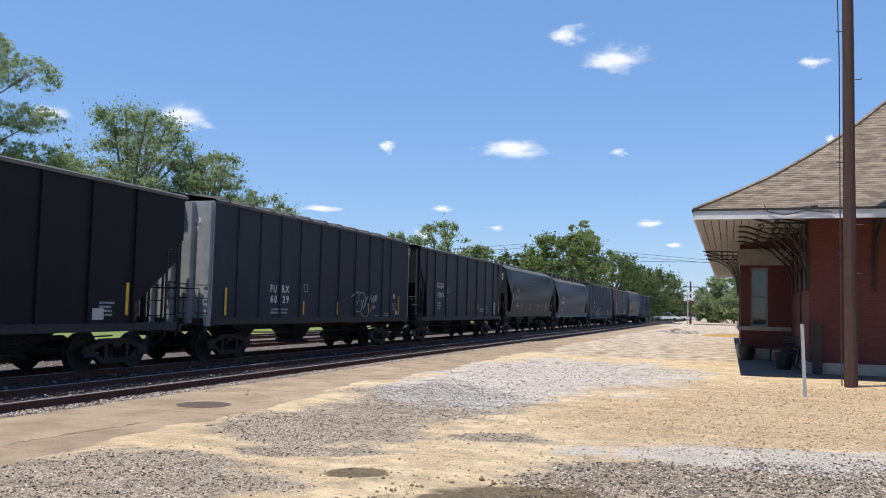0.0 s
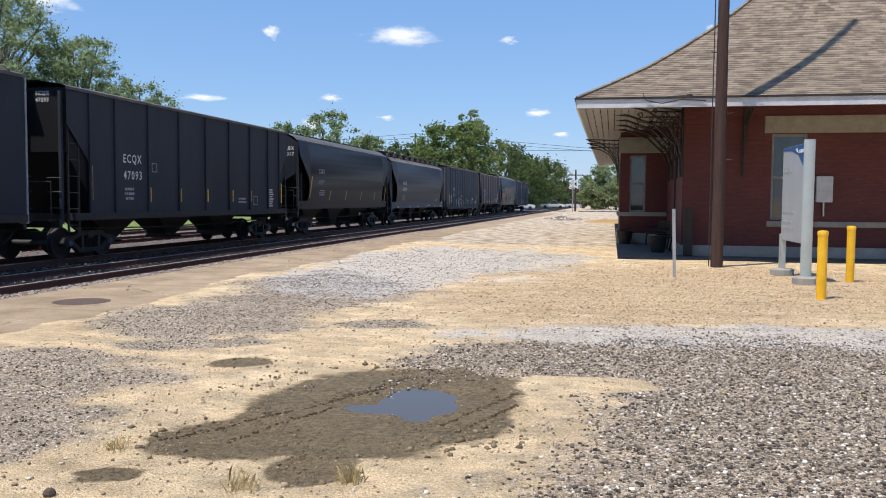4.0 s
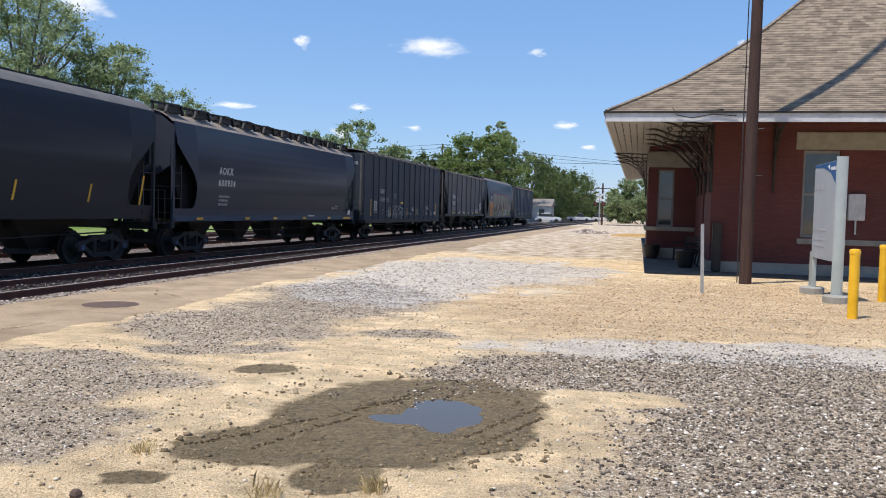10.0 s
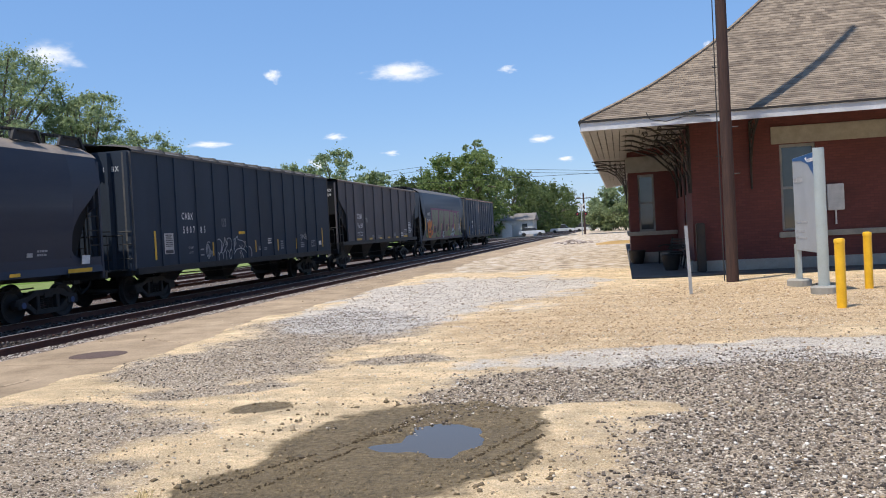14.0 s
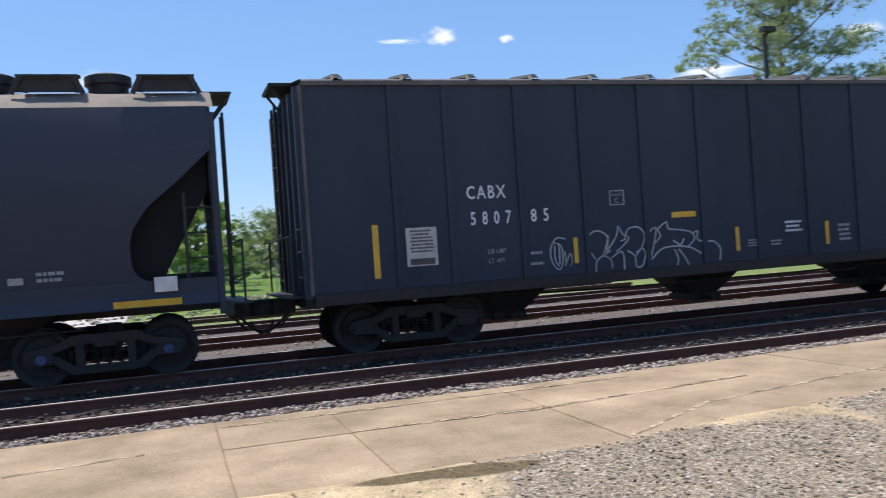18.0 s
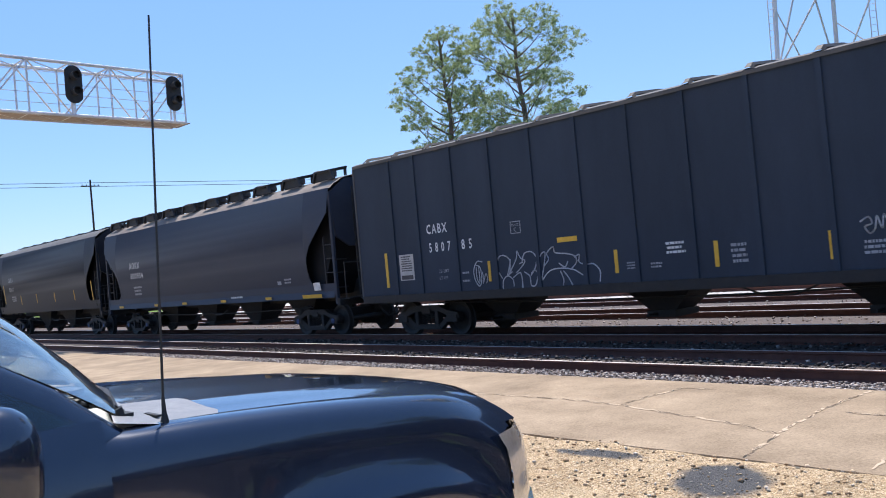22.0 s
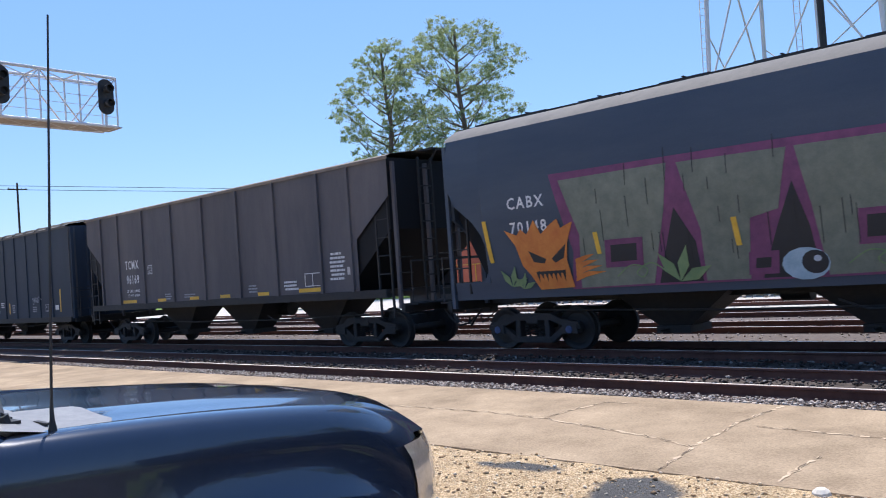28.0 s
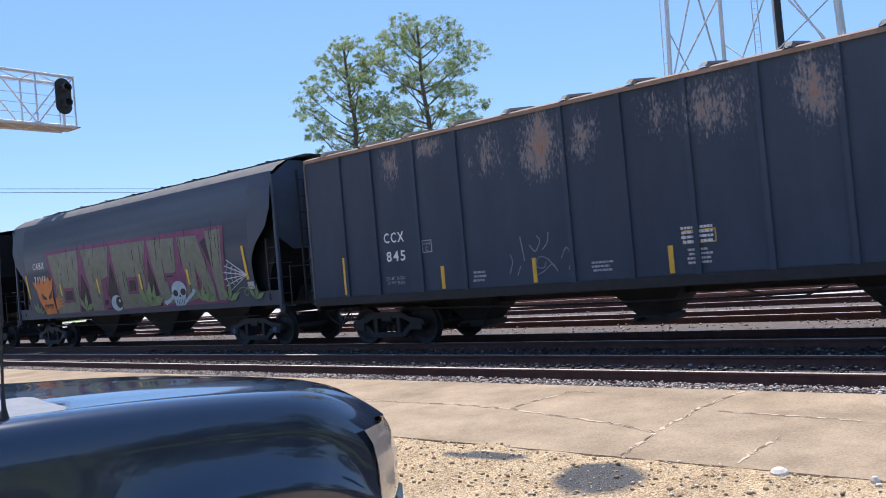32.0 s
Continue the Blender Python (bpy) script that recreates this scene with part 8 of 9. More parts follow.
    Geo().box(2.98, TY - 0.93, 0.6, 3.05, TY + 0.93, 1.33).ob("tailgate", M_NAVY, t, bevel=0.015)
    Geo().box(-0.95, TY - 0.9, 0.35, 1.3, TY + 0.9, 0.48).ob("cab_floor", M_PLASTIC, t)
    Geo().prism([(-1.02, 1.3), (-0.6, 1.28), (-0.5, 1.15), (-0.6, 0.8), (-1.0, 0.8)], 1, TY - 0.85, TY + 0.85).ob("dashboard", M_PLASTIC, t, bevel=0.03)
    for o in (-0.42, 0.42):
        q = Geo().box(-0.1, TY + o - 0.26, 0.65, 0.4, TY + o + 0.26, 0.85)
        q.prism([(0.32, 0.8), (0.48, 0.82), (0.62, 1.5), (0.5, 1.52)], 1, TY + o - 0.25, TY + o + 0.25)
        q.box(0.52, TY + o - 0.13, 1.55, 0.62, TY + o + 0.13, 1.72)
        q.ob("seat", M_SEAT, t, bevel=0.04, smooth=True)
    Geo().pipe([(-0.32 + 0.05 * math.sin(a), TY - 0.42 + 0.19 * math.cos(a), 1.12 + 0.17 * math.sin(a)) for a in (k * 0.5236 for k in range(13))], 0.015, 6).ob("steering_wheel", M_PLASTIC, t)
    gr = Geo()
    for k in range(6):
        gr.grid([[(nose_x(o) - 0.01 + d, TY + o, 0.95 - 0.05 * k) , (nose_x(o) - 0.012 + d, TY + o, 0.92 - 0.05 * k)] for o in (-0.7, -0.35, 0, 0.35, 0.7) for d in (0,)])
    gr.ob("grille", M_CHROME, t, thick=0.012)
    Geo().grid([[(nose_x(o) - 0.1, TY + o, z) for z in (0.66, 0.62, 0.5, 0.42)] for o in (-0.98, -0.7, -0.35, 0, 0.35, 0.7, 0.98)]).ob("front_bumper", M_CHROME, t, smooth=True, thick=0.04)
    Geo().grid([[(nose_x(o) + 0.03, TY + o, z) for z in (0.4, 0.99)] for o in (-0.96, -0.7, -0.35, 0, 0.35, 0.7, 0.96)]).ob("radiator_panel", M_PLASTIC, t)
    Geo().box(-2.7, TY - 0.75, 0.32, 3.0, TY + 0.75, 0.48).ob("chassis", M_PLASTIC, t)
    an = Geo().lathe([(0.014, 1.285), (0.012, 1.3), (0.007, 1.325), (0.005, 1.37)], 12, Matrix.Translation((-1.12, -2.54, 0)))
    an = an.ob("antenna_base", M_PLASTIC, t, smooth=True)
    Geo().pipe([(-1.12, -2.54, 1.36), (-1.145, -2.54, 1.9), (-1.175, -2.54, 2.51)], 0.0042, 6, 0.003).ob("antenna", M_PLASTIC, an)
    return t


def thing_wheel(t, x, s):
    w = Geo().lathe([(0.24, -0.12), (0.34, -0.125), (0.385, -0.09), (0.395, 0.0), (0.385, 0.09), (0.34, 0.125), (0.24, 0.12)], 32, pose(x, TY + s * 0.86, 0.39, 90, 0, 0)).ob("wheel", M_TYRE, t, smooth=True)
    r = Geo().lathe([(0.24, 0.06), (0.2, 0.05), (0.08, 0.02), (0.06, 0.06), (0.02, 0.065)], 24, pose(x, TY + s * 0.86, 0.39, -90 * s, 0, 0))
    for k in range(6):
        a = k * math.pi / 3
        r.box(-0.03, 0.06, 0.03, 0.03, 0.23, 0.09, pose(x, TY + s * 0.86, 0.39, -90 * s, 0, 0) @ pose(0, 0, 0, 0, 0, math.degrees(a)))
    r.ob("rim", M_GALV, w, smooth=True)
    return w


pickup()

# ---- the nine cars, from the front of the train to its end ----
TRAIN = []


def surface(kind, eave, zb):
    if kind == "ribbed":
        return lambda z: HALF - 0.04
    return lambda z: HALF - 0.22 * (1 - min(1, max(0, (z - zb) / (eave - zb)))) ** 2.2 - 0.2 * max(0.0, ((z - zb) / (eave - zb) - 0.45) / 0.55) ** 2.2


class Side:
    """Places lettering and marks on the side that faces the platform; y runs along the resting train."""

    def __init__(self, car, yc, prof, back=0.0):
        self.car, self.yc, self.prof = car, yc, prof
        self.car.matrix_world = pose(CAR_X, yc - back, RAIL_Z)
        TRAIN.append((car, yc - back))

    def lay(self, me, name, label, proud):
        for v in me.vertices:
            v.co.x += self.prof(v.co.z) + proud
        o = new(name, me)
        o.parent = self.car
        return tagged(o, label)

    def text(self, words, y, z, h, material=None, name="lettering", width=None):
        me = lettering(words, h, material or M_WHITE)
        ys = [v.co.y for v in me.vertices]
        wide = width / (max(ys) - min(ys)) if width else 0.8
        for v in me.vertices:
            v.co.y = (v.co.y - min(ys)) * wide + y - self.yc
            v.co.z += z
        if h < 0.2:
            return self.lay(me, name, "small white stencilled lettering", 0.005)
        # every letter is a part of its own
        runs = sorted((min(me.vertices[i].co.y for i in q.vertices), max(me.vertices[i].co.y for i in q.vertices), q.index) for q in me.polygons)
        groups, end = [], -1e9
        for lo, hi, k in runs:
            if lo > end + 1e-4:
                groups.append([])
            groups[-1].append(k)
            end = max(end, hi)
        for group in groups:
            g = Geo()
            for k in group:
                ids = list(me.polygons[k].vertices)
                g.add([tuple(me.vertices[i].co) for i in ids], [tuple(range(len(ids)))])
            one = bpy.data.meshes.new("letter")
            one.from_pydata(g.v, [], g.f)
            one.materials.append(material or M_WHITE)
            self.lay(one, "letter", "white stencilled letter", 0.005)
        bpy.data.meshes.remove(me)

    def marks(self, polys, material, name, label="", proud=0.004):
        g = flat([[(y - self.yc, z) for y, z in p] for p in polys], 0.0)
        me = g.mesh(name, material)
        zs = [v.co.z for v in me.vertices]
        bm = bmesh.new()
        bm.from_mesh(me)
        k = math.floor(min(zs) / 0.15) + 1
        while k * 0.15 < max(zs) and max(zs) - min(zs) > 0.3:
            bmesh.ops.bisect_plane(bm, geom=bm.verts[:] + bm.edges[:] + bm.faces[:], plane_co=(0, 0, k * 0.15), plane_no=(0, 0, 1))
            k += 1
        bm.to_mesh(me)
        bm.free()
        o = self.lay(me, name, label, proud)
        return tagged(o, kind="stuff") if len(polys) > 1 else o

    def sprayed(self, lines, material, label, wide=0.025, proud=0.006):
        """Spray-paint lines: smooth bands through a few points each."""
        out = []
        for line in lines:
            pts = []
            n = len(line)
            for i in range(n - 1):
                p0, p1, p2, p3 = (Vector(line[max(0, min(n - 1, j))]) for j in (i - 1, i, i + 1, i + 2))
                for k in range(5):
                    u = k / 5
                    pts.append(0.5 * (2 * p1 + (p2 - p0) * u + (2 * p0 - 5 * p1 + 4 * p2 - p3) * u * u + (3 * p1 - p0 - 3 * p2 + p3) * u**3))
            pts.append(Vector(line[-1]))
            for p, q in zip(pts, pts[1:]):
                d = q - p
                if d.length < 1e-4:
                    continue
                o = Vector((-d.y, d.x)).normalized() * wide / 2
                d = d.normalized() * wide * 0.3
                out.append([tuple(p - o - d), tuple(q - o + d), tuple(q + o + d), tuple(p + o - d)])
        return self.marks(out, material, "graffiti", label, proud)

    def yellow(self, *polys, proud=0.006):
        for p in polys:
            self.marks([p], M_YELLOW, "reflector_strip", "yellow reflective strip", proud)

    def small(self, seed, y, z, width, rows, pitch, material=None):
        return self.marks(bars(random.Random(seed), y, z, width, rows, pitch, 0), material or M_PALE, "small_stencil", "rows of small stencilled writing")


def placed(y0, y1):
    return (y0 + y1) / 2, y1 - y0


M_GRAF_WHITE = mat("spray_white", (0.45, 0.47, 0.5), (0.62, 0.63, 0.65), 6, 0.7, 0, 0.0, 60, 0.05, 0.3)
M_GRAF_GREY = mat("spray_grey_green", (0.12, 0.135, 0.1), (0.2, 0.21, 0.155), 4, 0.6, 0, 0.0, 60, 0.05, 0.3)
M_GRAF_PURPLE = mat("spray_purple", (0.12, 0.03, 0.085), (0.2, 0.055, 0.13), 4, 0.6, 0, 0.0, 60, 0.05, 0.3)
M_GRAF_ORANGE = mat("spray_orange", (0.5, 0.13, 0.02), (0.62, 0.22, 0.04), 4, 0.6, 0, 0.0, 60, 0.05, 0.3)
M_GRAF_GREEN = mat("spray_green", (0.12, 0.2, 0.08), (0.2, 0.27, 0.12), 4, 0.6, 0, 0.0, 60, 0.05, 0.3)
M_GRAF_DARK = mat("spray_black", (0.012, 0.012, 0.014), (0.02, 0.02, 0.022), 4, 0.6, 0, 0.0, 60, 0.05, 0.3)
M_GRAF_PALE = mat("spray_pale_blue", (0.25, 0.36, 0.42), (0.4, 0.5, 0.55), 4, 0.6, 0, 0.0, 60, 0.05, 0.3)


def end_marks(sd, L, lines, z, h, inset=0.04):
    """Reporting marks on the end that leads, facing down the line."""
    for i, words in enumerate(lines):
        me = lettering(words, h, M_WHITE)
        for v in me.vertices:
            v.co = Vector((0.72 + v.co.y * 0.8, -L / 2 + inset - 0.012, z - i * h * 1.5 + v.co.z))
        o = new("end_lettering", me)
        o.parent = sd.car
        tagged(o, "white stencilled lettering")


def cars():
    # front car
    yc, L = placed(2.8, 18.2)
    c = ribbed_car("hopper_car", "dark covered hopper car with upright ribs and open end corners", L, 4.3, 1.1, 9, M_BLACK_DEEP, M_DUST_GREY, 0, True, False, [-3.6, 0, 3.6], 1.9, 2.3, 3.2)
    sd = Side(c, yc, surface("ribbed", 4.3, 1.1))
    sd.yellow(rect(16.05, 1.3, 0.1, 0.75), rect(10, 1.25, 0.08, 0.35), rect(7, 1.25, 0.08, 0.35))
    sd.small(1, 15.2, 1.6, 0.5, 4, 0.09)
    sd.marks([rect(15.0, 1.2, 0.35, 0.25)], M_PAPER, "placard", "pale paper placard")
    # second
    yc, L = placed(19.45, 33.97)
    c = ribbed_car("hopper_car", "dark ribbed covered hopper car with pale end and white graffiti", L, 4.4, 1.2, 11, M_BLACK, M_DUST_GREY, 12, False, False, [-3.8, 0, 3.8], end_paint=M_SILVER, rib_proud=0.035, ribs_at=[y - yc for y in (20.66, 21.87, 23.08, 24.35, 25.75, 27.2, 28.6, 29.9, 31.15, 32.03)])
    sd = Side(c, yc, surface("ribbed", 4.4, 1.2))
    end_marks(sd, L, ("FURX", "6029"), 3.8, 0.15, 0.0)
    sd.text("FU  RX", 22.5, 2.0, 0.23, width=1.15)
    sd.text("60  29", 22.52, 1.68, 0.23, width=1.12)
    sd.small(2, 22.5, 1.5, 1.1, 2, 0.1)
    sd.marks(frame_box(24.62, 2.05, 0.26, 0.25, 0.02), M_PALE, "stencil_box", "pale stencilled box")
    sd.yellow(rect(20.0, 1.3, 0.09, 0.75), rect(32.8, 1.31, 0.09, 0.77), *[rect(y, 1.31, 0.08, 0.44) for y in (24.5, 27, 29.7)], proud=0.055)
    loops = [[(28.31, 1.98), (28.51, 2.05), (28.65, 2.13), (28.87, 2.15), (28.94, 2.04), (28.95, 1.91)], [(28.6, 1.99), (28.63, 1.8), (28.68, 1.55), (28.6, 1.35)],
             [(29.01, 2.11), (29.18, 2.15), (29.42, 2.09), (29.55, 1.95), (29.53, 1.76), (29.41, 1.55), (29.31, 1.6), (29.34, 1.79), (29.42, 1.92)], [(29.17, 1.86), (29.24, 1.66), (29.18, 1.49), (28.99, 1.41), (28.81, 1.43), (28.74, 1.48)],
             [(28.95, 1.85), (28.82, 1.76), (28.8, 1.67)], [(29.56, 1.66), (29.61, 1.84), (29.77, 1.98), (29.93, 2.01), (30.08, 1.9), (30.16, 1.8)], [(29.16, 1.37), (29.31, 1.28), (29.5, 1.22), (29.75, 1.25), (29.99, 1.35), (30.07, 1.47), (30.12, 1.58)],
             [(30.13, 2.07), (30.25, 1.82), (30.34, 2.06), (30.35, 1.77), (30.5, 2.07), (30.5, 1.83), (30.63, 2.08), (30.67, 1.86)], [(30.16, 1.59), (30.33, 1.66), (30.54, 1.61)], [(30.2, 1.52), (30.35, 1.58), (30.49, 1.54)]]
    sd.sprayed(loops, M_GRAF_WHITE, "white sprayed graffiti outline", 0.035)
    sd.small(62, 30.41, 1.3, 0.55, 3, 0.08)
    sd.small(63, 31.35, 1.37, 0.6, 2, 0.08)
    sd.marks([rect(32.37, 1.97, 0.16, 0.18)], M_PAPER, "placard", "pale paper placard")
    sd.marks([rect(32.6, 1.31, 0.22, 0.16)], M_PAPER, "placard", "pale paper placard")
    sd.marks(frame_box(32.26, 1.49, 0.19, 0.28, 0.02) + frame_box(32.47, 1.49, 0.19, 0.28, 0.02), M_PALE, "stencil_box", "pale stencilled boxes")
    # third
    yc, L = placed(35.4, 50.0)
    c = ribbed_car("hopper_car", "dark covered hopper car with upright ribs and open end corners", L, 4.35, 1.2, 8, M_BLACK_GREY, M_DUST_GREY, 0, True, True, [-3.5, 0, 3.5], 0.95, 2.55, 3.45, ribs_at=[y - yc for y in (36.4, 37.53, 39.2, 40.97, 42.72, 44.47, 46.2, 47.87, 49.0)])
    sd = Side(c, yc, surface("ribbed", 4.35, 1.2))
    end_marks(sd, L, ("ECQX", "47093"), 4.16, 0.11, 0.12)
    sd.text("ECQX", 37.93, 2.6, 0.24, width=0.92)
    sd.text("47093", 37.93, 2.14, 0.24, width=0.92)
    sd.small(3, 37.98, 1.9, 0.5, 3, 0.13)
    sd.marks(frame_box(39.4, 2.38, 0.28, 0.26, 0.02), M_PALE, "stencil_box", "pale stencilled box")
    sd.yellow(rect(49.2, 1.45, 0.1, 0.8), rect(36.42, 1.55, 0.1, 0.9), *[rect(y, 1.5, 0.08, 0.42) for y in (39.28, 41.05, 42.84, 44.75, 46.3)])
    sd.small(4, 47.9, 2.0, 0.55, 8, 0.09, M_WHITE)
    sd.marks(frame_box(46.5, 1.4, 0.4, 0.32, 0.02), M_PALE, "consolidated_stencil", "pale stencilled box")
    sd.small(5, 45.2, 1.65, 0.7, 2, 0.12, M_PALE)
    # fourth
    yc, L = placed(51.4, 66.2)
    c = smooth_car("hopper_car", "smooth-sided black covered hopper car with open end corners", L, 4.2, 1.2, M_SMOOTH_DEEP, M_DUST_GREY, "trough", True, [-3.2, 0.45, 4.1], 1.3, 2.55, 3.45, False)
    sd = Side(c, yc, surface("smooth", 4.2, 1.2))
    end_marks(sd, L, ("CABX", "70017"), 3.75, 0.17)
    sd.text("CABX", 53.8, 2.8, 0.22, M_PALE, width=0.8)
    sd.text("70017", 53.78, 2.3, 0.22, M_PALE, width=0.78)
    sd.small(6, 54.0, 2.05, 0.8, 3, 0.1)
    sd.yellow(rect(52.75, 1.7, 0.09, 0.95, -0.12), *[rect(y, 1.6, 0.07, 0.45, -0.06) for y in (55.5, 57.98, 60.6, 63.2)], rect(65.4, 1.55, 0.08, 0.8, -0.08), proud=0.012)
    # fifth
    yc, L = placed(67.15, 83.2)
    c = smooth_car("hopper_car", "smooth-sided black covered hopper car with dusty tan roof and round hatches", L, 4.05, 1.14, M_BLACK_SMOOTH, M_DUST, "round", True, [-4.6, -1.5, 1.6, 4.7], 1.3, 2.45, 3.35)
    sd = Side(c, yc, surface("smooth", 4.05, 1.14))
    sd.text("AOKX", 69.75, 2.6, 0.24, width=0.95)
    sd.text("600934", 69.75, 2.22, 0.22, width=1.15)
    sd.small(8, 69.85, 1.92, 0.75, 3, 0.13)
    sd.yellow(*[rect(y, 1.12, 0.34, 0.08) for y in (71.7, 74.0, 76.8, 79.6)], rect(68.4, 1.12, 0.4, 0.08), rect(81.62, 1.1, 0.95, 0.1), proud=0.14)
    sd.marks([rect(82.2, 1.3, 0.32, 0.22)], M_WHITE, "placard", "white paper placard", 0.09)
    sd.marks(bars(random.Random(9), 77.4, 1.28, 0.9, 1, 0.1, 0), M_WHITE, "small_stencil", "rows of small stencilled writing", 0.09)
    sd.small(10, 80.6, 1.7, 0.45, 2, 0.09)
    sd.marks([rect(80.26, 1.54, 0.2, 0.1)], M_PALE, "placard", "small pale placard", 0.02)
    # sixth
    yc, L = placed(84.53, 100.4)
    c = ribbed_car("hopper_car", "blue-black ribbed covered hopper car with placards and sprayed tags", L, 4.37, 1.05, 12, M_BLACK_BLUE, M_DUST_GREY, 14, False, False, [-4.2, 0, 4.2], rib_proud=0.035, ribs_at=[85.92 - yc, 86.84 - yc] + [88.1 + 1.185 * i - yc for i in range(10)])
    sd = Side(c, yc, surface("ribbed", 4.37, 1.05))
    end_marks(sd, L, ("CABX",), 3.8, 0.15, 0.0)
    sd.text("CABX", 87.13, 2.44, 0.22, width=0.7)
    sd.text("5 8 0 7", 87.18, 2.01, 0.22, width=0.72)
    sd.text("8 5", 88.26, 2.01, 0.22, width=0.33)
    sd.yellow(rect(85.5, 1.25, 0.1, 0.85), rect(91.0, 1.93, 0.5, 0.1), *[rect(y, 1.25, 0.08, 0.44) for y in (89.02, 92.33, 94.38, 96.3)], rect(99.4, 1.25, 0.1, 0.85))
    p = sd.marks([rect(86.05, 1.4, 0.52, 0.62)], M_PAPER, "placard", "pale paper placard with a printed notice")
    q = sd.marks(bars(random.Random(11), 86.1, 1.98, 0.42, 7, 0.055, 0) + [rect(86.1, 1.42, 0.42, 0.1)], M_INK, "print", "", 0.008)
    sd.marks(frame_box(89.77, 2.21, 0.29, 0.26, 0.018), M_PALE, "stencil_box", "pale stencilled box")
    sd.text("PLATE", 89.81, 2.37, 0.05, M_PALE, width=0.2)
    sd.text("C", 89.87, 2.25, 0.09, M_PALE)
    sd.text("LD LMT", 87.45, 1.52, 0.075, M_PALE)
    sd.text("LT WT", 87.45, 1.36, 0.075, M_PALE)
    tag = [[(89.64, 1.38), (89.68, 1.66), (89.5, 1.78), (89.34, 1.72), (89.3, 1.5), (89.42, 1.3)], [(89.7, 1.68), (89.62, 1.45), (89.58, 1.36), (89.72, 1.42)],
           [(89.42, 1.02), (89.44, 1.24), (89.58, 1.34), (89.72, 1.26), (89.74, 1.12)], [(89.66, 1.42), (89.86, 1.68), (89.9, 1.84), (89.98, 1.7), (90.1, 1.62), (89.96, 1.48), (89.84, 1.4)],
           [(89.74, 1.3), (89.96, 1.38), (89.98, 1.0)], [(89.94, 1.58), (90.04, 1.6)], [(90.02, 1.62), (90.1, 1.78), (90.3, 1.8), (90.42, 1.66), (90.36, 1.46), (90.24, 1.32)],
           [(90.06, 1.4), (90.2, 1.3), (90.22, 1.12), (90.34, 1.12), (90.42, 1.34), (90.34, 1.42), (90.24, 1.36)], [(90.46, 1.6), (90.56, 1.74), (90.66, 1.76), (90.62, 1.56), (90.58, 1.42), (90.5, 1.2)],
           [(90.62, 1.5), (90.74, 1.62), (90.7, 1.74), (90.88, 1.86), (90.92, 1.74), (91.2, 1.7), (91.4, 1.64), (91.44, 1.52), (91.28, 1.38)], [(90.54, 1.22), (90.74, 1.38), (91.0, 1.42), (91.34, 1.38), (91.56, 1.26)],
           [(91.4, 1.62), (91.52, 1.66), (91.5, 1.52), (91.66, 1.46), (91.84, 1.46), (91.98, 1.32), (91.96, 1.12)], [(91.1, 1.36), (91.2, 1.24), (91.3, 1.06)], [(91.02, 1.36), (91.08, 1.2), (91.06, 1.08)], [(91.0, 1.52), (91.14, 1.44), (91.22, 1.54)]]
    sd.sprayed(tag, M_GRAF_WHITE, "white sprayed graffiti outline", 0.026)
    sd.sprayed([[(88.86, 1.68), (88.7, 1.7), (88.58, 1.52), (88.6, 1.3), (88.72, 1.16), (88.8, 1.3), (88.78, 1.56), (88.66, 1.62)], [(88.66, 1.58), (88.66, 1.34), (88.72, 1.22)], [(88.74, 1.58), (88.74, 1.26)], [(88.84, 1.46), (88.86, 1.3), (88.84, 1.22), (88.94, 1.42), (88.98, 1.3), (88.94, 1.22)]], M_GRAF_WHITE, "small white sprayed tag", 0.022)
    sd.sprayed([[(96.78, 1.78), (96.9, 1.84), (96.94, 1.74), (96.84, 1.7), (96.9, 1.6), (96.98, 1.66), (97.02, 1.84), (97.08, 1.66), (97.12, 1.86), (97.2, 1.68), (97.26, 1.84), (97.34, 1.76), (97.26, 1.68), (97.4, 1.68), (97.36, 1.84)], [(97.4, 1.88), (97.52, 1.8), (97.68, 1.78), (97.5, 1.72), (97.56, 1.56)]], M_GRAF_WHITE, "small white sprayed tag", 0.026)
    sd.marks(frame_box(98.04, 1.29, 0.46, 0.27, 0.018) + [rect(98.3, 1.33, 0.018, 0.22), rect(98.06, 1.33, 0.42, 0.015), rect(98.1, 1.44, 0.1, 0.05)], M_PALE, "stencil_box", "pale stencilled box")
    sd.small(14, 93.45, 1.74, 0.4, 3, 0.08, M_WHITE)
    sd.small(44, 94.68, 1.62, 0.34, 4, 0.09, M_PALE)
    sd.small(45, 96.8, 1.5, 0.45, 3, 0.08)
    sd.small(46, 92.58, 1.44, 0.24, 3, 0.05)
    sd.small(47, 93.1, 1.4, 0.3, 2, 0.06)
    sd.small(48, 88.2, 1.5, 0.28, 1, 0.08)
    sd.small(49, 88.2, 1.32, 0.28, 1, 0.08)
    sd.marks([rect(98.97, 1.34, 0.31, 0.18)], M_WHITE, "placard", "white paper placard")
    # seventh
    yc, L = placed(101.9, 117.5)
    c = ribbed_car("hopper_car", "brownish black covered hopper car with dusty roof and upright ribs", L, 4.37, 1.38, 9, M_BLACK_BROWN, M_DUST, 0, True, False, [-3.7, 0, 3.7], 1.25, 2.6, 3.5, rib_proud=0.06, ribs_at=[y - yc for y in (103.08, 104.31, 106.0, 107.79, 109.57, 111.36, 113.08, 114.91, 116.06)])
    sd = Side(c, yc, surface("ribbed", 4.37, 1.38))
    end_marks(sd, L, ("TCMX", "96169"), 3.85, 0.15, 0.12)
    sd.text("TCMX", 104.7, 2.52, 0.28, width=0.9)
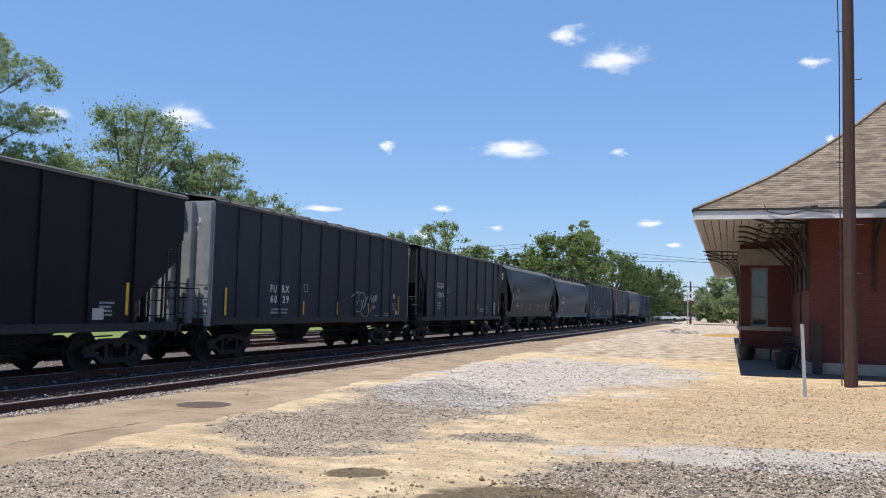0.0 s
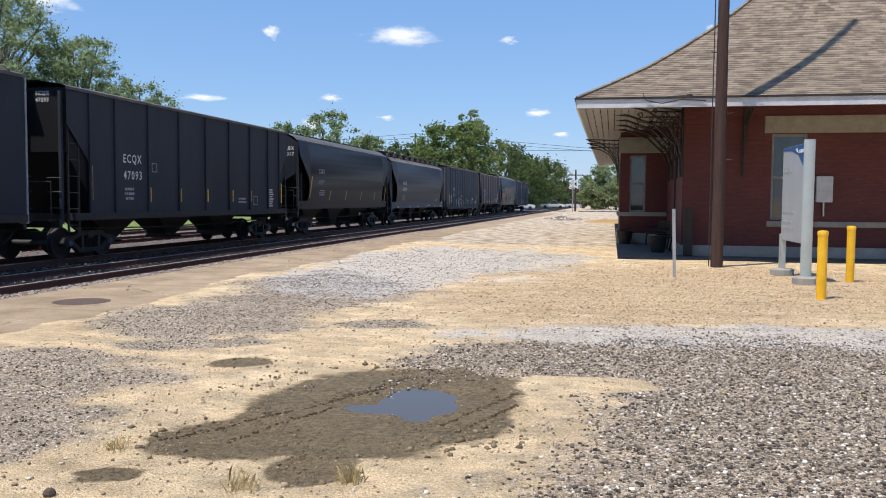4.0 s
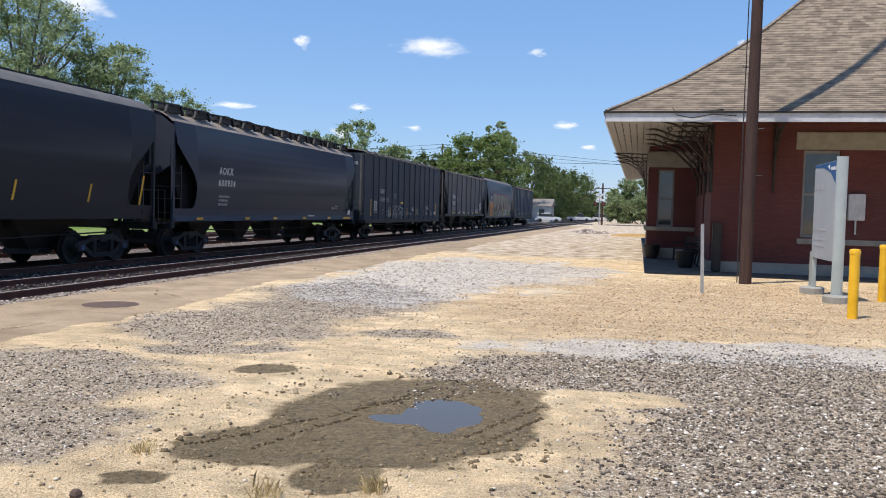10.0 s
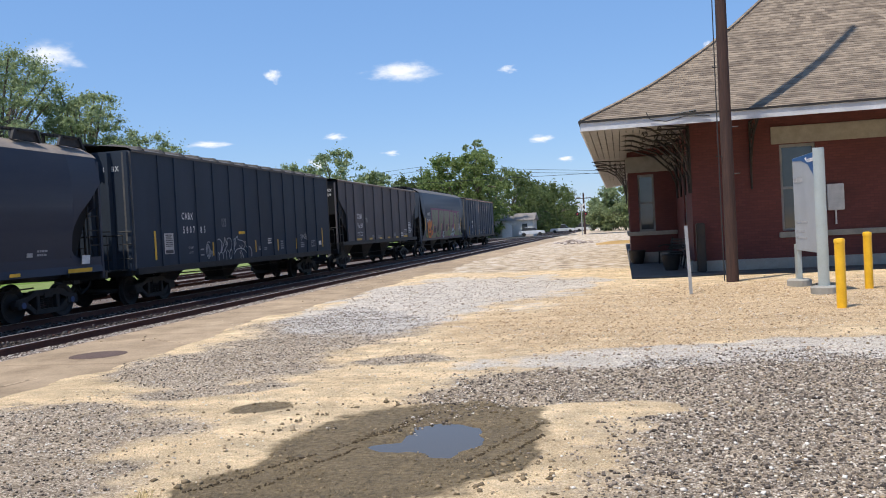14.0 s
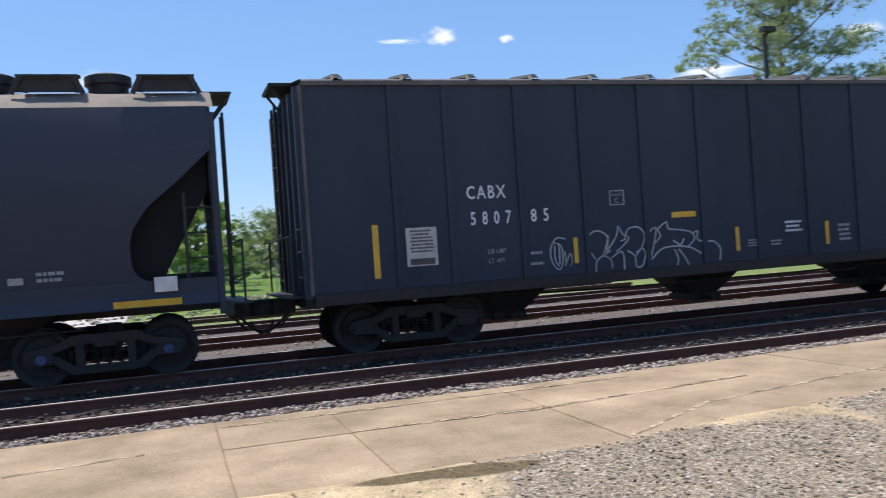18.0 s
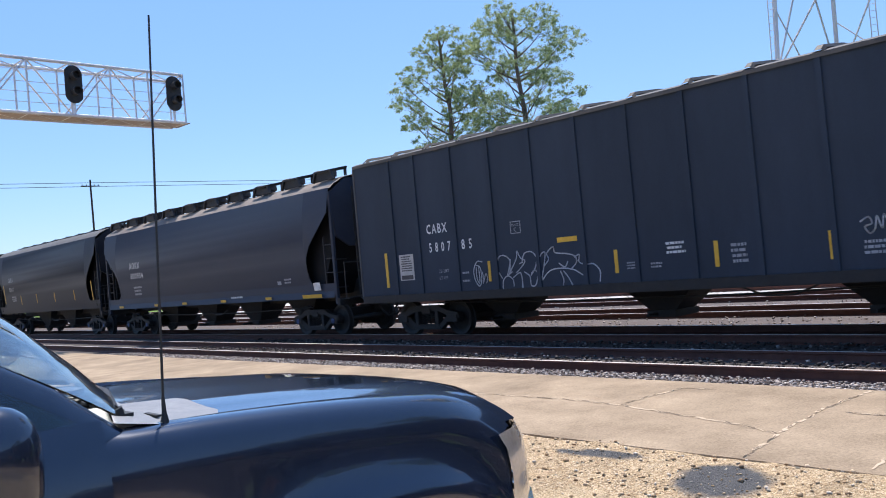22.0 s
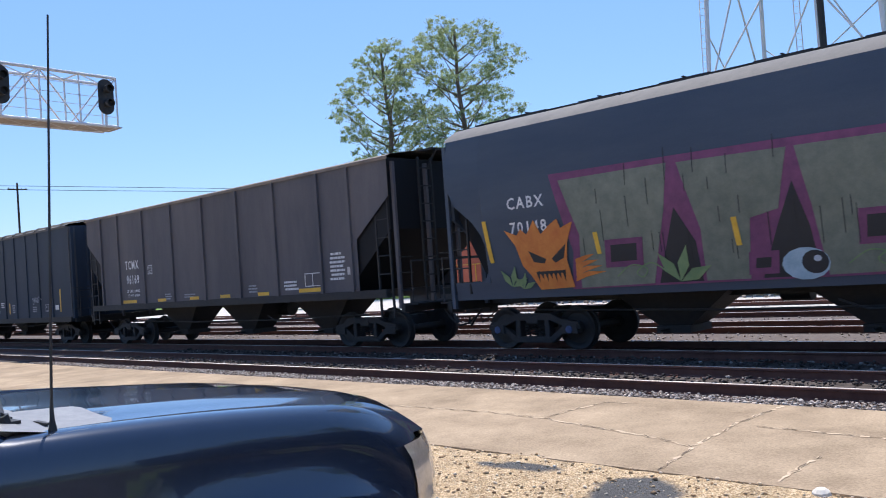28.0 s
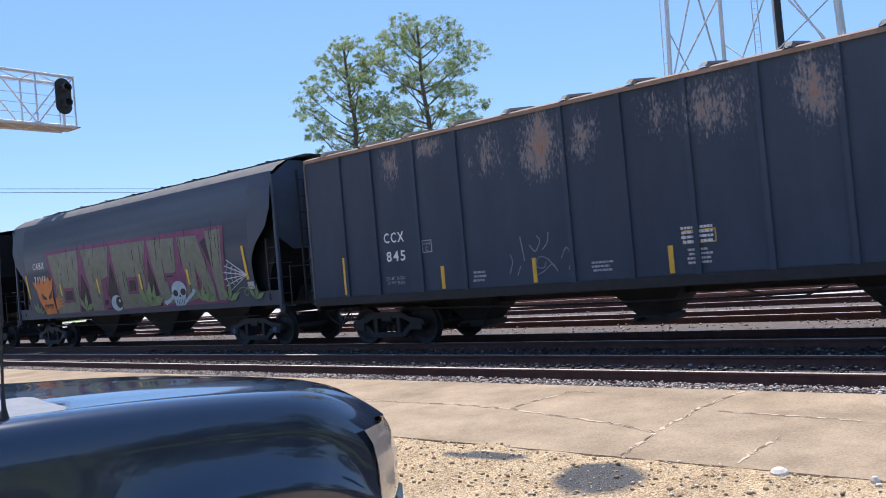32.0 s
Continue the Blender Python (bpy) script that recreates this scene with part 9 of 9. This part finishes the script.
    sd.text("96169", 104.76, 2.05, 0.28, width=0.83)
    sd.text("LD LMT 164400", 104.74, 1.77, 0.085, M_WHITE, width=0.86)
    sd.text("LT WT 55600", 104.8, 1.63, 0.085, M_WHITE, width=0.78)
    sd.yellow(rect(104.43, 1.42, 0.93, 0.1), *[rect(y, 1.42, 0.5, 0.09) for y in (106.74, 108.64, 110.29, 112.13)], rect(113.93, 1.44, 0.95, 0.1))
    sd.small(15, 115.2, 2.35, 0.6, 7, 0.1, M_WHITE)
    sd.marks([rect(115.85, 1.8, 0.14, 0.18)], M_PAPER, "placard", "pale paper placard")
    sd.marks(frame_box(114.2, 1.58, 0.62, 0.33, 0.02) + [rect(114.5, 1.58, 0.02, 0.33)], M_WHITE, "stencil_box", "white stencilled box")
    sd.small(16, 113.3, 1.75, 0.65, 3, 0.09, M_WHITE)
    sd.small(26, 111.7, 1.72, 0.45, 3, 0.08, M_PALE)
    sd.small(27, 108.3, 1.6, 0.7, 2, 0.07, M_PALE)
    sd.small(28, 107.2, 1.65, 0.4, 3, 0.07, M_PALE)
    sd.marks(frame_box(106.2, 2.3, 0.27, 0.28, 0.02), M_WHITE, "stencil_box", "white stencilled box")
    sd.text("PLATE", 106.24, 2.48, 0.05, M_WHITE, width=0.19)
    sd.text("C", 106.29, 2.34, 0.1, M_WHITE)
    # eighth
    yc, L = placed(119.95, 135.4)
    c = smooth_car("hopper_car", "smooth-sided black covered hopper car with large purple and grey graffiti", L, 4.42, 1.1, M_SMOOTH_HAZED, M_DUST_GREY, "trough", True, [-3.25, 0.35, 3.95], 1.05, 2.55, 3.45, False)
    sd = Side(c, yc, surface("smooth", 4.42, 1.1), 0.9)
    sd.text("CABX", 121.68, 2.82, 0.23, width=0.88)
    sd.text("70148", 121.7, 2.34, 0.23, width=0.88)
    sd.yellow(rect(121.1, 1.8, 0.1, 0.85, 0.1), rect(134.08, 1.77, 0.1, 0.88, 0.07), proud=0.015)
    sd.marks([rect(134.08, 1.52, 0.26, 0.19)], M_PAPER, "placard", "white paper placard", 0.015)
    for ya, za, hh in ((123.64, 1.82, 0.4), (126.24, 1.78, 0.46), (128.86, 1.78, 0.46), (131.42, 1.78, 0.44)):
        sd.yellow(rect(ya, za, 0.09, hh, 0.05), proud=0.032)
    # six tall block letters on a purple ground, painted faces and leaves along the sill
    sd.marks([[(122.72, 3.38), (126.9, 3.36), (130.3, 3.3), (133.34, 3.26), (133.1, 1.22), (123.0, 1.2), (123.12, 1.9)]], M_GRAF_PURPLE, "graffiti", "purple sprayed outline", 0.014)
    letters = [[(122.94, 3.24), (125.16, 3.26), (125.04, 2.5), (124.7, 1.24), (123.2, 1.22), (123.3, 2.2)],
               [(125.34, 3.24), (127.16, 3.22), (126.96, 2.3), (126.5, 2.2), (126.4, 1.24), (125.66, 1.24), (125.66, 2.1)],
               [(127.28, 3.22), (129.36, 3.2), (129.16, 2.2), (129.06, 1.26), (127.6, 1.24), (127.46, 2.3)],
               [(129.48, 3.18), (130.94, 3.14), (130.84, 2.2), (130.24, 2.1), (130.6, 1.3), (129.94, 1.28), (129.72, 2.1)],
               [(131.08, 3.14), (132.06, 3.1), (132.6, 1.72), (132.62, 1.26), (132.3, 1.28), (131.82, 2.26), (131.8, 1.4), (131.2, 1.3), (131.32, 2.0)],
               [(132.48, 3.18), (133.2, 3.18), (133.02, 1.28), (132.74, 1.3)]]
    for poly in letters:
        sd.marks([poly], M_GRAF_GREY, "graffiti", "grey-green sprayed letter", 0.02)
    for y0, z0, w, h in ((123.78, 1.56, 0.76, 0.5), (126.38, 1.3, 0.48, 0.36), (128.06, 1.66, 0.6, 0.52), (130.2, 1.95, 0.55, 0.22)):
        sd.marks([rect(y0, z0, w, h, -0.04)], M_GRAF_PURPLE, "graffiti", "purple sprayed counter", 0.026)
        sd.marks([rect(y0 + 0.12, z0 + 0.1, w - 0.24, max(0.05, h - 0.2), -0.03)], M_GRAF_DARK, "graffiti", "", 0.029)
    for poly in ([(125.22, 2.5), (125.55, 1.9), (125.6, 1.24), (124.8, 1.24)], [(127.2, 2.7), (127.4, 2.0), (127.5, 1.24), (126.6, 1.24), (126.9, 2.0)], [(129.42, 2.7), (129.66, 2.0), (129.86, 1.24), (129.16, 1.24)], [(132.2, 2.9), (132.44, 3.0), (132.66, 2.1)]):
        sd.marks([poly], M_GRAF_DARK, "graffiti", "", 0.017)
    rng = random.Random(21)
    drips = []
    for k in range(60):
        a, b = rng.uniform(123.1, 133.1), rng.uniform(1.5, 3.1)
        drips.append(rect(a, b, 0.012, rng.uniform(0.2, 0.6)))
    sd.marks(drips, M_GRAF_DARK, "graffiti", "dark sprayed shading lines", 0.027)
    face = [(121.56, 2.42), (121.86, 2.3), (121.96, 2.42), (122.1, 2.3), (122.3, 2.56), (122.44, 2.28), (122.62, 2.42), (122.84, 2.54), (122.9, 2.36), (123.18, 2.46), (123.02, 2.1), (122.96, 1.76), (123.06, 1.24), (122.28, 1.22), (122.1, 1.5), (121.92, 1.7), (121.8, 2.1)]
    sd.marks([face], M_GRAF_ORANGE, "graffiti", "orange sprayed jagged shape", 0.03)
    sd.marks([[(122.1, 1.98), (122.5, 1.8), (122.44, 1.72), (122.2, 1.76)], [(122.98, 2.06), (122.62, 1.8), (122.7, 1.72), (122.9, 1.8)]] + [[(122.22 + 0.1 * k, 1.56 - 0.04 * (k % 2)), (122.3 + 0.1 * k, 1.58), (122.28 + 0.1 * k, 1.36 + 0.06 * (k % 2))] for k in range(7)] + [rect(122.24, 1.52, 0.66, 0.05)], M_GRAF_DARK, "graffiti", "", 0.034)
    for k in range(4):
        sd.marks([[(123.1 + 0.02 * k, 1.34 + 0.1 * k), (123.34, 1.42 + 0.1 * k), (123.78 - 0.07 * k, 1.5 + 0.11 * k), (123.4, 1.52 + 0.1 * k), (123.14, 1.46 + 0.1 * k)]], M_GRAF_ORANGE, "graffiti", "orange sprayed finger", 0.031)
    for k, y0 in enumerate((124.0, 127.9, 131.5, 133.5)):
        sd.sprayed([[(y0, 1.4), (y0 + 0.3, 1.58), (y0 + 0.6, 1.5), (y0 + 0.5, 1.36), (y0 + 0.4, 1.46), (y0 + 0.7, 1.6), (y0 + 1.0, 1.4)]], M_GRAF_GREEN, "green sprayed vine", 0.022, 0.031)
    for ya, za, sc in ((121.6, 1.3, 1.0), (121.86, 1.25, 0.8), (125.2, 1.25, 1.5), (129.15, 1.25, 1.9), (129.4, 1.25, 1.6), (132.2, 1.25, 1.1), (131.95, 1.3, 1.2), (133.2, 1.25, 1.3), (134.35, 1.25, 1.0)):
        for d in (0.4, 1.3, 2.2):
            ux, uz = math.cos(d), math.sin(d)
            sd.marks([[(ya, za), (ya + sc * (0.2 * ux + 0.07 * uz), za + sc * (0.2 * uz - 0.07 * ux)), (ya + sc * 0.42 * ux, za + sc * 0.42 * uz), (ya + sc * (0.2 * ux - 0.07 * uz), za + sc * (0.2 * uz + 0.07 * ux))]], M_GRAF_GREEN, "graffiti", "green sprayed leaf", 0.032)
    def disc(y, z, ry, rz, n=14, a0=0.0):
        return [(y + ry * math.cos(a0 + 6.2832 * k / n), z + rz * math.sin(a0 + 6.2832 * k / n)) for k in range(n)]
    sd.marks([disc(127.28, 1.43, 0.36, 0.25)], M_GRAF_PALE, "graffiti", "pale blue sprayed round shape", 0.033)
    sd.marks([disc(127.42, 1.45, 0.2, 0.18)], M_GRAF_DARK, "graffiti", "", 0.036)
    sd.marks([disc(127.46, 1.5, 0.06, 0.05, 8)], M_GRAF_WHITE, "graffiti", "", 0.039)
    sd.marks([disc(130.86, 1.66, 0.38, 0.26)], M_GRAF_PALE, "graffiti", "pale blue sprayed rounded shape", 0.033)
    sd.marks([[(130.5, 1.56), (131.2, 1.56), (131.0, 1.22), (130.6, 1.22)]], M_GRAF_PALE, "graffiti", "pale blue sprayed jaw shape", 0.0335)
    for y0, z0, y1, z1 in ((130.08, 1.3, 130.5, 1.46), (131.0, 1.26, 131.6, 1.56)):
        sd.marks([[(y0, z0 - 0.05), (y1, z1 - 0.05), (y1, z1 + 0.06), (y0, z0 + 0.06)]], M_GRAF_PALE, "graffiti", "pale blue sprayed bar", 0.032)
        for cy, cz in ((y0, z0), (y1, z1)):
            sd.marks([disc(cy, cz + 0.04, 0.09, 0.06, 8)], M_GRAF_PALE, "graffiti", "", 0.0325)
    sd.marks([disc(130.66, 1.58, 0.13, 0.1, 8), disc(131.06, 1.6, 0.14, 0.1, 8), [(130.82, 1.46), (130.92, 1.46), (130.87, 1.56)]] + [rect(130.66 + 0.09 * k, 1.24, 0.02, 0.15) for k in range(5)], M_GRAF_DARK, "graffiti", "", 0.036)
    web = []
    for k in range(6):
        a = 2.5 + k * 0.24
        p, q = (134.1, 1.88), (134.1 + 1.0 * math.cos(a), 1.88 + 0.75 * math.sin(a))
        web.append([p, q, (q[0] + 0.02, q[1] + 0.025), (p[0] + 0.02, p[1] + 0.025)])
        if k < 5:
            for r in (0.3, 0.5, 0.7, 0.92):
                p, q = (134.1 + r * math.cos(a), 1.88 + 0.75 * r * math.sin(a)), (134.1 + r * math.cos(a + 0.24), 1.88 + 0.75 * r * math.sin(a + 0.24))
                m = ((p[0] + q[0]) / 2 + 0.06 * r, (p[1] + q[1]) / 2)
                web += [[p, m, (m[0], m[1] + 0.025), (p[0], p[1] + 0.025)], [m, q, (q[0], q[1] + 0.025), (m[0], m[1] + 0.025)]]
    sd.marks(web, M_GRAF_WHITE, "graffiti", "white sprayed web of lines", 0.02)
    # last
    yc, L = placed(136.83, 152.6)
    c = ribbed_car("hopper_car", "ribbed blue-black covered hopper car with rust patches and rusty roof", L, 4.38, 1.15, 11, M_RUSTY, M_ROOF_RUST, 12, False, False, [-4.2, 0, 4.2], ribs_at=[138.0 - yc, 139.0 - yc, 140.27 - yc, 141.44 - yc] + [143.94 + 1.18 * i - yc for i in range(7)])
    sd = Side(c, yc, surface("ribbed", 4.38, 1.15), 0.9)
    sd.text("CCX", 139.22, 2.26, 0.22, width=0.6)
    sd.text("845", 139.26, 1.86, 0.22, width=0.56)
    sd.yellow(rect(137.85, 1.2, 0.1, 0.85), rect(151.6, 1.2, 0.1, 0.85), *[rect(y, 1.2, 0.09, 0.46) for y in (140.78, 143.05, 145.78, 149.2)])
    sd.text("LD LMT 161000", 139.2, 1.46, 0.07, M_PALE, width=0.56)
    sd.text("LT WT 58200", 139.24, 1.36, 0.07, M_PALE, width=0.5)
    sd.marks(frame_box(140.32, 1.97, 0.27, 0.26, 0.02), M_PALE, "stencil_box", "pale stencilled box")
    sd.text("PLATE", 140.36, 2.13, 0.045, M_PALE, width=0.19)
    sd.text("C", 140.41, 2.01, 0.09, M_PALE)
    sd.sprayed([[(142.52, 1.4), (142.6, 1.62), (142.56, 1.76)], [(142.82, 2.08), (142.86, 1.8), (142.88, 1.62)], [(143.02, 1.9), (143.14, 1.78), (143.26, 1.96), (143.2, 2.06)], [(143.3, 1.8), (143.42, 1.92), (143.46, 2.1)], [(143.14, 1.34), (143.3, 1.4), (143.5, 1.52), (143.6, 1.38), (143.4, 1.62), (143.2, 1.66), (143.14, 1.5), (143.3, 1.46), (143.36, 1.56)], [(143.7, 1.62), (143.82, 1.8), (143.9, 1.66)], [(142.7, 1.36), (142.78, 1.52)], [(143.84, 1.4), (143.9, 1.52)]], M_PALE, "white sprayed tag", 0.018)
    sd.small(18, 146.02, 1.94, 0.6, 4, 0.075, M_WHITE)
    sd.small(58, 146.1, 1.58, 0.45, 4, 0.07, M_PAPER)
    sd.marks(frame_box(146.06, 1.66, 0.56, 0.22, 0.015), M_YELLOW, "stencil_box", "yellow outlined box")
    sd.small(19, 149.4, 1.75, 0.8, 3, 0.09)
    sd.small(20, 141.6, 1.5, 0.35, 3, 0.08)
    sd.small(25, 144.3, 1.5, 0.45, 3, 0.07)


cars()


# ---- the train rolls past ----
RUN = [(0, 0.02), (1, 4.26), (2, 8.2), (3, 12.34), (4, 16.78), (5, 21.52), (6, 26.14), (7, 30.81), (8, 35.52), (9, 40.14), (10, 44.83), (11, 49.52), (12, 54.07), (13, 58.68), (14, 63.37), (15, 68.06), (16, 72.76), (17, 77.56), (18, 82.4), (19, 87.26), (20, 92.13), (21, 96.99), (22, 101.86), (23, 106.73), (24, 111.62), (25, 116.49), (26, 121.35), (27, 126.21), (28, 131.12), (29, 136.1), (30, 141.05), (31, 146.1), (32, 151.16)]


def motions():
    for car, yc in TRAIN:
        walk(car, [(t, pose(CAR_X, yc - s, RAIL_Z)) for t, s in RUN])
    ts, ss = [t for t, s in RUN], [s for t, s in RUN]
    turn = [(k / 10, pose(0, 0, 0, math.degrees(float(np.interp(k / 10, ts, ss)) / 0.42))) for k in range(321)]
    for w in WHEELSETS:
        walk(w, turn)


motions()
